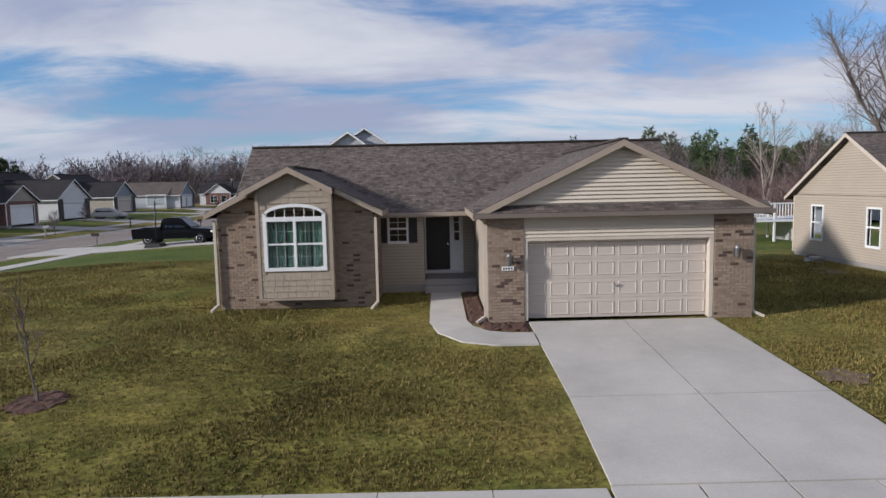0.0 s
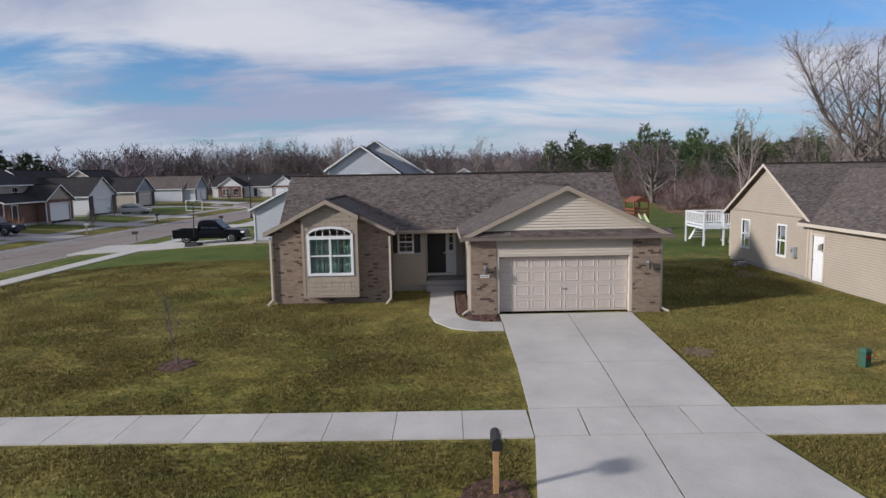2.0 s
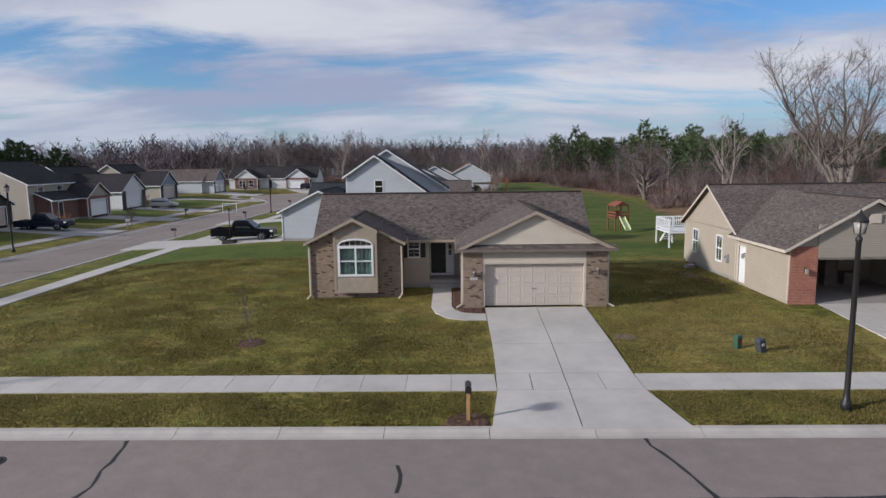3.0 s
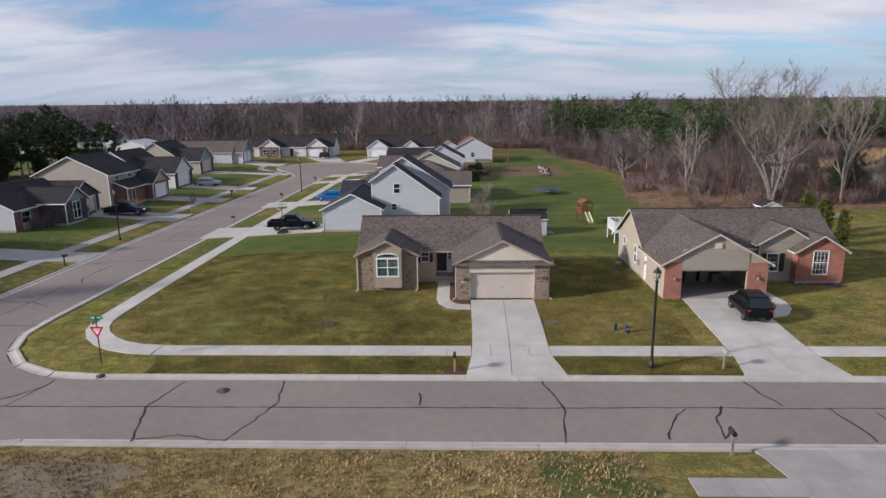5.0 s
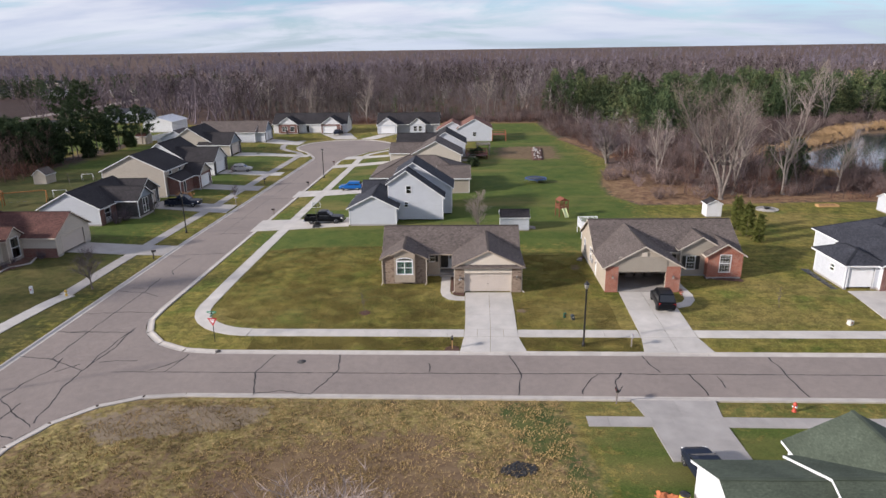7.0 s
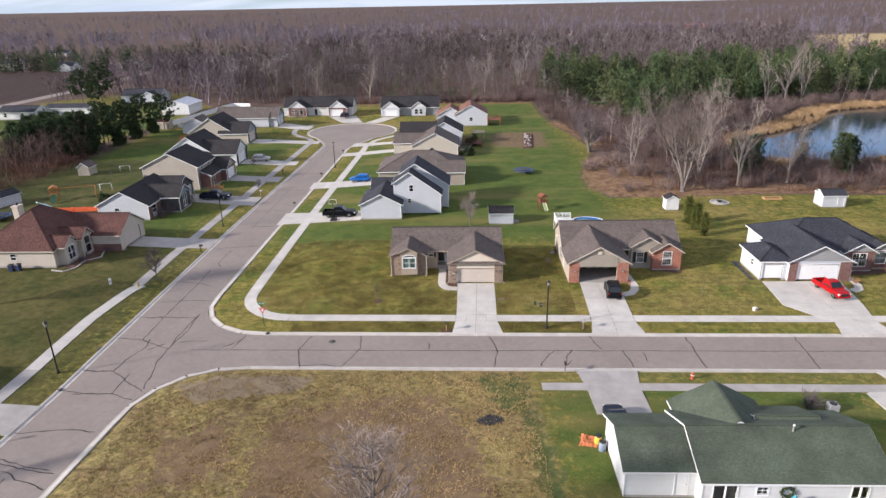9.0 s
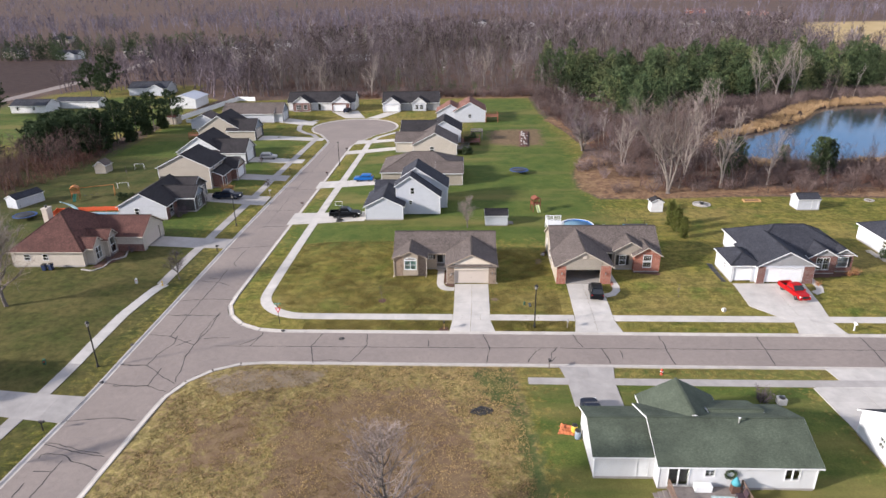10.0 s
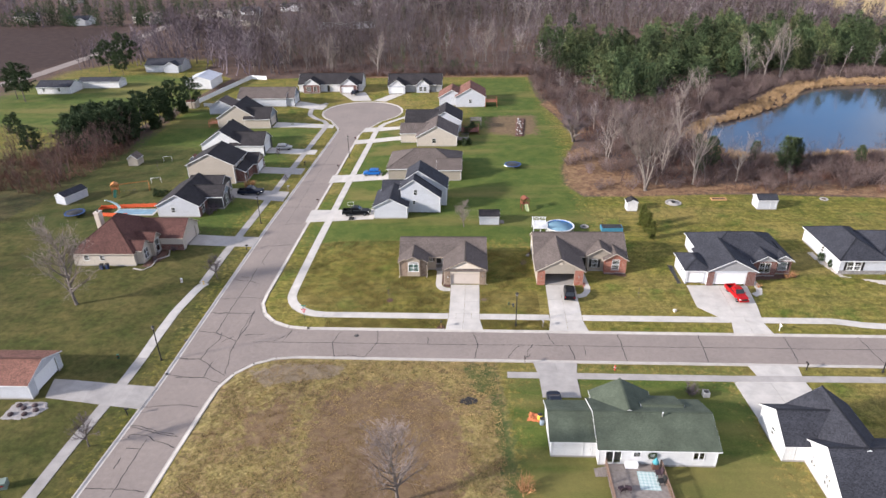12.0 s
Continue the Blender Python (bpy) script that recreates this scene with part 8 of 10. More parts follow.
def mailbox(x, y, turn, box, post, label, height=1.05):
    t = thing("mailbox", x, y, land_at(x, y), label, "mailbox", "mailboxes", turn)
    p = Mesh()
    p.box(-0.05, -0.05, -0.2, 0.05, 0.05, height - 0.10)
    p.box(-0.045, -0.30, height - 0.14, 0.045, 0.22, height - 0.06)
    part("post", p, post, t)
    b = Mesh()
    prof = [(0.09 * math.cos(radians(a)), 0.13 + 0.09 * math.sin(radians(a))) for a in range(0, 181, 20)]
    prof = [(0.09, 0.0)] + prof + [(-0.09, 0.0)]
    b.extrude([(u, -0.36, height - 0.055 + v) for u, v in prof], (0, 0.52, 0))
    bx = part("box", b, box, t)
    d = Mesh()
    d.extrude([(u * 1.06, -0.375, height - 0.055 + v * 1.03) for u, v in prof], (0, 0.016, 0))
    part("lid", d, box, bx)
    f = Mesh()
    f.box(0.092, -0.05, height + 0.06, 0.10, 0.0, height + 0.20)
    part("flag", f, M_LAMP_RED, bx)
    return t


mailbox(1.32, 5.1, 0, M_BLACK, M_POST, "black mailbox on a raw timber post")
mailbox(17.05, 5.5, 0, plain("grey_metal", (0.30, 0.30, 0.30), 0.5, 0.15), plain("grey_timber", (0.24, 0.21, 0.18), 0.85, 0.2), "grey mailbox on a weathered post")
mailbox(52.6, 5.0, 0, M_WHITE, M_WHITE, "white mailbox on a white post")
mailbox(13.6, -3.95, 180, M_BLACK, M_DECK, "dark mailbox on a weathered post")
mailbox(52.3, -4.5, 180, M_BLACK, M_BLACK, "black mailbox on a black post")
mailbox(-37.5, 30.9, 90, M_BLACK, M_BLACK, "black mailbox on a black post")
mailbox(-38.3, -15.6, 90, M_BLACK, M_BLACK, "black mailbox on a black post")
mailbox(-28.6, 54.4, -90, M_BLACK, M_DECK, "dark mailbox by the driveway")
mailbox(-28.2, 77.0, -90, M_BLACK, M_BLACK, "dark mailbox by the kerb")
mailbox(-37.5, 62.0, 90, bpy.data.materials["grey_metal"], bpy.data.materials["grey_timber"], "grey mailbox by the kerb")
mailbox(-27.6, 100.4, -90, M_BLACK, M_BLACK, "dark mailbox by the kerb")
mailbox(-37.5, 79.0, 90, M_BLACK, M_BLACK, "dark mailbox by the kerb")


def yield_sign():
    t = thing("traffic_sign", -20.3, 6.4, land_at(-20.3, 6.4), "red and white yield sign with a green street-name blade", "traffic sign")
    p = Mesh()
    p.beam((0, 0, 3.05), (0, 0, -0.2), 0.06, 0.04)
    part("post", p, M_BLACK, t)

    def tri(r, y, m, name):
        g = Mesh()
        g.extrude([(r * math.cos(radians(a)), y, 2.10 + r * math.sin(radians(a))) for a in (-90, 30, 150)], (0, 0.006, 0))
        return part(name, g, m, t)

    sred = plain("sign_red", (0.50, 0.02, 0.03), 0.4, 0.08, bump=0)
    plate_ = tri(0.50, -0.05, sred, "sign_plate")
    g = Mesh()
    g.extrude([(0.27 * math.cos(radians(a)), -0.056, 2.10 + 0.27 * math.sin(radians(a))) for a in (-90, 30, 150)], (0, 0.005, 0))
    part("sign_field", g, M_WHITE, plate_)
    g = Mesh()
    g.box(-0.10, -0.062, 2.12, 0.10, -0.057, 2.16)
    part("bar", g, sred, plate_)
    green = plain("sign_green", (0.01, 0.22, 0.11), 0.4, 0.08, bump=0)
    for turn, z in ((0, 2.82), (90, 2.60)):
        g = Mesh()
        a = radians(turn)
        u = Vector((math.cos(a), math.sin(a), 0))
        n = Vector((-math.sin(a), math.cos(a), 0)) * 0.012
        g.hexa([u * s + n * k + Vector((0, 0, z + h)) for h in (0, 0.19) for s, k in ((-0.42, -1), (0.42, -1), (0.42, 1), (-0.42, 1))])
        blade = part("name_blade", g, green, t)
        w = Mesh()
        w.hexa([u * s + n * k + Vector((0, 0, z + h)) for h in (0.07, 0.12) for s, k in ((-0.28, -1.3), (0.28, -1.3), (0.28, 1.3), (-0.28, 1.3))])
        part("bar", w, M_WHITE, blade)


yield_sign()


def manhole(x, y, r, z, label):
    t = thing("manhole_cover", x, y, z, label, "manhole cover", "covers in the street")
    m = Mesh()
    m.lathe([(r, -0.05), (r, 0.004), (r - 0.05, 0.008)], 24)
    part("frame", m, plain("cast_iron", (0.055, 0.050, 0.047), 0.8, 0.3) if "cast_iron" not in bpy.data.materials else bpy.data.materials["cast_iron"], t)
    m = Mesh()
    m.lathe([(r - 0.07, 0.0), (r - 0.07, 0.011), (0.02, 0.012)], 24)
    part("lid", m, bpy.data.materials["cast_iron"], t)


manhole(-11.5, 2.8, 0.38, -0.085, "round cast-iron manhole cover in the asphalt")
for x, y in ((-37.35, 1.0), (-36.9, -7.1), (-19.4, 4.62)):
    manhole(x, y, 0.24, 0.02, "small round drain lid in the kerb")



def hydrant(x, y, material, label):
    t = thing("hydrant", x, y, land_at(x, y), label, "fire hydrant", "fire hydrants")
    m = Mesh()
    m.lathe([(0.17, -0.05), (0.17, 0.06), (0.12, 0.08), (0.11, 0.50), (0.15, 0.52), (0.15, 0.56), (0.12, 0.66), (0.05, 0.74), (0.03, 0.78)], 12)
    b = part("barrel", m, material, t)
    for a in (0, 180, 270):
        n = Mesh()
        d = Vector((math.cos(radians(a)), math.sin(radians(a)), 0))
        n.tube(d * 0.09 + Vector((0, 0, 0.42)), d * 0.19 + Vector((0, 0, 0.42)), 0.06, 0.055, 8)
        part("outlet", n, M_WHITE, b)


hydrant(-40.9, 17.6, plain("hydrant_yellow", (0.55, 0.36, 0.06), 0.5, 0.15), "yellow fire hydrant beside the sidewalk")
hydrant(26.0, -5.0, plain("hydrant_red", (0.42, 0.06, 0.03), 0.5, 0.15), "red and white fire hydrant on the verge")


def pedestal(x, y, tilt, material, w, h, label):
    t = thing("utility_pedestal", x, y, land_at(x, y), label, "utility box", "utility boxes")
    t.matrix_basis = pose(x, y, land_at(x, y), 0, tilt, 20)
    m = Mesh()
    m.box(-w / 2, -w / 2, -0.15, w / 2, w / 2, h * 0.85)
    part("body", m, material, t)
    c = Mesh()
    c.box(-w / 2 - 0.02, -w / 2 - 0.02, h * 0.85, w / 2 + 0.02, w / 2 + 0.02, h, 0.04)
    part("lid", c, material, t)
    l = Mesh()
    l.box(-w * 0.25, -w / 2 - 0.006, h * 0.5, w * 0.25, -w / 2 - 0.001, h * 0.68)
    part("sticker", l, M_LAMP_RED if tilt == 0 else M_WHITE, t)


pedestal(12.1, 11.3, 0, plain("utility_green", (0.03, 0.085, 0.05), 0.6, 0.2), 0.22, 0.55, "green utility pedestal with a red sticker")
pedestal(12.85, 10.9, -14, plain("utility_grey", (0.05, 0.058, 0.06), 0.6, 0.2), 0.27, 0.58, "leaning dark grey utility pedestal")
pedestal(-45.2, -4.1, 0, bpy.data.materials["utility_green"], 0.3, 0.7, "green utility pedestal on the lawn")
pedestal(-46.4, -27.9, 0, plain("transformer_green", (0.16, 0.20, 0.17), 0.6, 0.15), 1.0, 0.9, "squat pale green transformer box on the lawn")
pedestal(38.3, 9.8, 0, plain("utility_beige", (0.55, 0.52, 0.44), 0.6, 0.1), 0.4, 0.45, "low beige utility box on the lawn")
pedestal(-44.9, 17.9, 0, M_WHITE, 0.3, 0.8, "pale utility pedestal on the lawn")


def hoop():
    t = thing("basketball_hoop", -19.4, 44.9, land_at(-19.4, 44.9) + 0.05, "portable basketball hoop with a clear backboard", "basketball hoop")
    b = Mesh()
    b.box(-0.55, -0.75, 0, 0.55, 0.4, 0.28, 0.08)
    part("base", b, M_BLACK, t)
    p = Mesh()
    p.tube((0, 0, 0.2), (0, 0.1, 3.2), 0.05, 0.045, 8)
    part("pole", p, M_BLACK, t)
    k = Mesh()
    for x0, x1, z0, z1 in ((-0.66, 0.66, 2.80, 2.84), (-0.66, 0.66, 3.58, 3.62), (-0.66, -0.62, 2.84, 3.58), (0.62, 0.66, 2.84, 3.58)):
        k.box(x0, 0.34, z0, x1, 0.38, z1)
    bd = part("backboard", k, M_WHITE, t, "white-framed clear backboard")
    g = Mesh()
    g.box(-0.62, 0.355, 2.84, 0.62, 0.365, 3.58)
    part("pane", g, M_GLASS, bd)
    for z in (2.95, 3.35):
        a = Mesh()
        a.tube((0, 0.09, z), (0, 0.35, z), 0.03, 0.03, 6)
        part("arm", a, M_BLACK, t)
    r = Mesh()
    for i in range(16):
        a0, a1 = radians(i * 22.5), radians(i * 22.5 + 22.5)
        r.tube((0.23 * math.cos(a0), 0.64 + 0.23 * math.sin(a0), 3.0), (0.23 * math.cos(a1), 0.64 + 0.23 * math.sin(a1), 3.0), 0.012, 0.012, 5)
    part("rim", r, M_CEDAR, t, "orange metal rim")


hoop()


# ---------------------------------------------------------------- vehicles
def wheels(t, pts, r, w):
    for x, y in pts:
        m = Mesh()
        s = 1 if y > 0 else -1
        m.lathe([(r * 0.55, -w / 2), (r * 0.96, -w / 2), (r, -w / 2 + 0.03), (r, w / 2 - 0.03), (r * 0.96, w / 2), (r * 0.55, w / 2)], 20, (x, y, r), "y")
        wh = part("wheel", m, M_RUBBER, t)
        k = Mesh()
        k.lathe([(r * 0.62, s * (w / 2 - 0.05)), (r * 0.58, s * (w / 2 + 0.005)), (r * 0.2, s * (w / 2 - 0.02)), (r * 0.1, s * (w / 2 + 0.01))], 12, (x, y, r), "y")
        part("rim", k, M_RIM, wh)


def car_paint(name, c):
    n = Nodes(name)
    n.b.inputs["Coat Weight"].default_value = 0.05
    n.b.inputs["Coat Roughness"].default_value = 0.06
    col = n.ramp(n.noise(1.5, 4), [(0.3, tuple(v * 0.92 for v in c)), (0.7, c)])
    return n.done(col, 0.3, 0.0, 0.1)


def loft(sections):
    """Cross sections along x, each a list of (y, z); closed at both ends."""
    m = Mesh()
    k = len(sections[0][1])
    for x, ring in sections:
        m.v += [(x, y, z) for y, z in ring]
    for i in range(len(sections) - 1):
        for j in range(k):
            a, b = i * k + j, i * k + (j + 1) % k
            m.f.append((a, b, b + k, a + k))
    m.f.append(tuple(reversed(range(k))))
    m.f.append(tuple((len(sections) - 1) * k + j for j in range(k)))
    return m


def ring(w, z0, z1, tumble=0.05, r=0.08):
    h = w / 2
    return [(-h + r, z0), (h - r, z0), (h, z0 + r * 1.5), (h, (z0 + z1) * 0.55), (h - tumble, z1 - r * 0.6), (h - tumble - r, z1), (-h + tumble + r, z1), (-h + tumble, z1 - r * 0.6), (-h, (z0 + z1) * 0.55), (-h, z0 + r * 1.5)]


def pickup(x, y, z, turn, paint, label):
    """A crew-cab pickup, nose along +x."""
    t = thing("pickup_truck", x, y, z, label, "pickup truck", "parked vehicles", turn)
    W = 1.98
    part("body", loft([(-0.75, ring(W, 0.42, 1.12)), (0.85, ring(W, 0.42, 1.14)), (1.10, ring(W, 0.40, 1.16)), (2.35, ring(W * 0.98, 0.42, 1.10)), (2.78, ring(W * 0.92, 0.45, 1.02)), (2.88, ring(W * 0.86, 0.50, 0.92))]), paint, t)
    part("cab", loft([(-0.90, ring(W * 0.97, 1.05, 1.16, 0.06)), (-0.72, ring(W * 0.88, 1.05, 1.86, 0.12, 0.06)), (-0.3, ring(W * 0.90, 1.05, 1.92, 0.14, 0.06)), (0.45, ring(W * 0.90, 1.05, 1.90, 0.14, 0.06)), (1.28, ring(W * 0.94, 1.05, 1.18, 0.05, 0.03))]), paint, t)
    for s in (-1, 1):
        b = Mesh()
        b.box(-2.85, s * W / 2 - (0.10 if s > 0 else 0.0), 0.45, -0.80, s * W / 2 + (0.0 if s > 0 else 0.10), 1.15)
        part("bed_side", b, paint, t)
        for u0, u1, v0, v1 in ((-0.58, 0.02, -0.50, 0.02), (0.10, 0.98, 0.10, 0.52)):
            g = Mesh()
            h0, h1 = W * 0.468, W * 0.395
            q = [(u0, s * (h0 + 0.004), 1.20), (u1, s * (h0 + 0.004), 1.20), (v1, s * (h1 + 0.008), 1.80), (v0, s * (h1 + 0.008), 1.80)]
            g.extrude(q if s < 0 else q[::-1], (0, -0.02 * s, 0))
            part("side_window", g, M_CARGLASS, t)
        m = Mesh()
        m.box(0.92, s * (W / 2 + 0.10) - 0.09, 1.14, 1.08, s * (W / 2 + 0.10) + 0.09, 1.32)
        part("mirror", m, paint, t)
        l = Mesh()
        l.box(2.62, s * 0.76 - 0.16, 0.82, 2.87, s * 0.76 + 0.12, 0.98)
        part("headlight", l, M_LAMP_CLEAR, t)
        r = Mesh()
        r.box(-2.885, s * 0.88 - 0.08, 0.78, -2.84, s * 0.88 + 0.08, 1.10)
        part("tail_light", r, M_LAMP_RED, t)
    f = Mesh()
    f.box(-2.80, -W / 2 + 0.10, 0.50, -0.80, W / 2 - 0.10, 0.62)
    part("bed_floor", f, M_RUBBER, t)
    g = Mesh()
    g.box(-2.87, -W / 2 + 0.10, 0.50, -2.80, W / 2 - 0.10, 1.13)
    part("tailgate", g, paint, t)
    for xs, q in ((0, [(0.56, -0.74, 1.83), (0.56, 0.74, 1.83), (1.22, 0.82, 1.22), (1.22, -0.82, 1.22)]), (1, [(-0.80, -0.74, 1.74), (-0.88, -0.82, 1.24), (-0.88, 0.82, 1.24), (-0.80, 0.74, 1.74)])):
        w = Mesh()
        w.extrude(q, (0.02, 0, 0.02) if xs == 0 else (-0.02, 0, 0.01))
        part("windscreen" if xs == 0 else "rear_window", w, M_CARGLASS, t)
    gr = Mesh()
    gr.box(2.84, -0.55, 0.62, 2.90, 0.55, 0.98)
    part("grille", gr, M_BLACK, t)
    for a, n in ((2.80, "front_bumper"), (-2.98, "rear_bumper")):
        b = Mesh()
        b.box(a, -0.92, 0.42, a + 0.16, 0.92, 0.62, 0.03)
        part(n, b, M_CHROME if n == "rear_bumper" else paint, t)
    wheels(t, [(1.85, 0.84), (1.85, -0.84), (-1.75, 0.84), (-1.75, -0.84)], 0.41, 0.28)
    return t


def hatch(x, y, z, turn, paint, label, tall=1.62):
    """A small sport-utility car, nose along +x."""
    t = thing("car", x, y, z, label, "car", "parked vehicles", turn)
    W = 1.82
    part("body", loft([(-2.15, ring(W * 0.88, 0.42, 0.92)), (-1.95, ring(W, 0.36, 1.00)), (0.7, ring(W, 0.34, 1.00)), (1.75, ring(W * 0.97, 0.36, 0.90)), (2.15, ring(W * 0.85, 0.42, 0.76))]), paint, t)
    part("cab", loft([(-2.02, ring(W * 0.90, 0.92, 1.05, 0.05, 0.03)), (-1.6, ring(W * 0.84, 0.92, tall - 0.06, 0.12, 0.06)), (-0.5, ring(W * 0.86, 0.92, tall, 0.13, 0.06)), (0.25, ring(W * 0.86, 0.92, tall - 0.04, 0.13, 0.06)), (1.05, ring(W * 0.92, 0.92, 1.02, 0.04, 0.03))]), paint, t)
    for s in (-1, 1):
        for u0, u1, v0, v1 in ((-1.70, -0.72, -1.45, -0.72), (-0.62, 0.72, -0.62, 0.22)):
            g = Mesh()
            q = [(u0, s * W * 0.455, 1.05), (u1, s * W * 0.455, 1.05), (v1, s * W * 0.385, tall - 0.14), (v0, s * W * 0.385, tall - 0.14)]
            g.extrude(q if s < 0 else q[::-1], (0, -0.02 * s, 0))
            part("side_window", g, M_CARGLASS, t)
        l = Mesh()
        l.box(1.95, s * 0.66 - 0.14, 0.66, 2.12, s * 0.66 + 0.10, 0.78)
        part("headlight", l, M_LAMP_CLEAR, t)
        r = Mesh()
        r.box(-2.14, s * 0.70 - 0.10, 0.78, -2.02, s * 0.70 + 0.10, 0.96)
        part("tail_light", r, M_LAMP_RED, t)
    for n, q, d in (("windscreen", [(0.30, -0.66, tall - 0.12), (0.30, 0.66, tall - 0.12), (0.98, 0.76, 1.06), (0.98, -0.76, 1.06)], (0.02, 0, 0.02)), ("rear_window", [(-1.68, -0.64, tall - 0.14), (-1.98, -0.72, 1.08), (-1.98, 0.72, 1.08), (-1.68, 0.64, tall - 0.14)], (-0.02, 0, 0.01))):
        w = Mesh()
        w.extrude(q, d)
        part(n, w, M_CARGLASS, t)
    wheels(t, [(1.35, 0.78), (1.35, -0.78), (-1.35, 0.78), (-1.35, -0.78)], 0.34, 0.22)
    return t


P_BLACK = car_paint("black_car_paint", (0.006, 0.0065, 0.008))
P_RED = car_paint("red_car_paint", (0.34, 0.008, 0.010))
P_BLUE = car_paint("blue_car_paint", (0.012, 0.10, 0.32))
P_SILVER = car_paint("silver_car_paint", (0.42, 0.40, 0.37))
P_NAVY = car_paint("dark_blue_car_paint", (0.014, 0.018, 0.030))
pickup(-18.7, 46.9, land_at(-18.7, 47) + 0.06, 2, P_BLACK, "black crew-cab pickup parked on a pale driveway")
pickup(-45.3, 58.7, land_at(-45, 58.7) + 0.06, 3, P_NAVY, "dark blue pickup parked beside a stone-fronted house")
hatch(22.2, 14.0, land_at(22.0, 14) + 0.06, 85, P_BLACK, "black sport-utility car parked at the open garage", 1.82)
pickup(49.4, 14.2, land_at(49.4, 14.2) + 0.06, -82, P_RED, "bright red pickup parked by a double garage").scale = (0.87, 0.87, 0.87)
hatch(-18.7, 71.0, land_at(-18.7, 71) + 0.06, 180, P_BLUE, "bright blue small car on a driveway")
hatch(-46.0, 91.0, land_at(-46, 91) + 0.06, 5, P_SILVER, "silver sport-utility car in front of a white house")
hatch(16.75, -13.3, land_at(16.75, -13.3) + 0.06, 93, P_NAVY, "dark car close to the green-roofed house", 1.5)
hatch(-36.6, 154.0, 0.7, 80, P_NAVY, "dark car beside a double garage")


# ---------------------------------------------------------------- back gardens
def shed(x, y, w, d, h, wall, roof, label, turn=0.0, ridge="x", slope=0.5, door=None):
    t = thing("garden_shed", x, y, land_at(x, y), label, "shed", "garden sheds", turn)
    shell(t, 0, w, 0, d, h, wall, plinth=0.12, base=-0.2)
    roof_on(t, 0, w, 0, d, h, slope, ridge, over=0.18, rake=0.14, roof=roof, wall=wall, thick=0.12)
    if door:
        entry_door(t, door[0], {"S": 0, "N": d, "W": 0, "E": w}[door[0]], door[1], door[2], 0.14, min(h - 0.12, 2.0), M_WHITE)
    return t


s1 = shed(7.6, 41.4, 4.0, 3.0, 1.9, M_SID_BLUEWHITE, M_ROOF_DARK, "white shed with a dark roof and a ramp", door=("E", 0.8, 2.2))
r = Mesh()
r.extrude([(4.1, 0.7, 0.16), (5.1, 0.7, 0.0), (5.1, 0.7, -0.1), (4.1, 0.7, -0.1)], (0, 1.6, 0))
part("ramp", r, M_DECK, s1)
shed(38.9, 48.4, 2.2, 2.0, 2.0, M_SID_WHITE, M_ROOF_DARK, "little white shed on the back lawn", ridge="y")
shed(66.4, 49.4, 4.0, 3.0, 2.1, M_SID_BLUEWHITE, M_ROOF_GREY, "white shed on bare earth", door=("S", 2.6, 3.6))
shed(-83.6, 77.4, 2.6, 3.2, 1.9, M_SID_BEIGE, M_ROOF_TAUPE, "beige barn-shaped garden shed", ridge="y", slope=0.8)
shed(-88.0, 52.4, 3.0, 6.0, 1.9, M_SID_BLUEWHITE, M_ROOF_GREY, "pale shed with its doors open", turn=-20, ridge="y")
shed(-91.6, 135.4, 3.4, 3.0, 2.2, M_SID_BEIGE, M_ROOF_BROWN, "brown garden shed by the fence")
shed(-67.4, 78.6, 1.6, 1.8, 1.5, M_SID_BLUE, M_ROOF_RED, "small play house with a pink roof", ridge="y", slope=0.9)


def trampoline(x, y, r, label, net=False):
    t = thing("trampoline", x, y, land_at(x, y), label, "trampoline", "trampolines")
    m = Mesh()
    m.lathe([(r - 0.35, 0.80), (r - 0.35, 0.84), (0.01, 0.80)], 28)
    part("mat", m, M_BLACK, t)
    p = Mesh()
    for k in range(28):
        c0, s0, c1, s1 = (f(2 * math.pi * (k + j) / 28) for j in (0, 1) for f in (math.cos, math.sin))
        i = r - 0.36
        p.prism([(i * c0, i * s0), (r * c0, r * s0), (r * c1, r * s1), (i * c1, i * s1)], 0.79, 0.87)
    part("pad", p, plain("pad_blue", (0.02, 0.055, 0.16), 0.6, 0.2), t, "blue edge pad")
    for k in range(8):
        a = radians(45 * k)
        l = Mesh()
        l.tube((r * 0.97 * math.cos(a), r * 0.97 * math.sin(a), -0.1), (r * 0.97 * math.cos(a), r * 0.97 * math.sin(a), 2.4 if net else 0.80), 0.025, 0.025, 6)
        part("leg", l, M_BLACK if net else M_CHROME, t)


trampoline(16.3, 75.8, 2.1, "round blue-edged trampoline on the lawn")
trampoline(-79.8, 45.6, 2.1, "round trampoline with tall net poles", True)


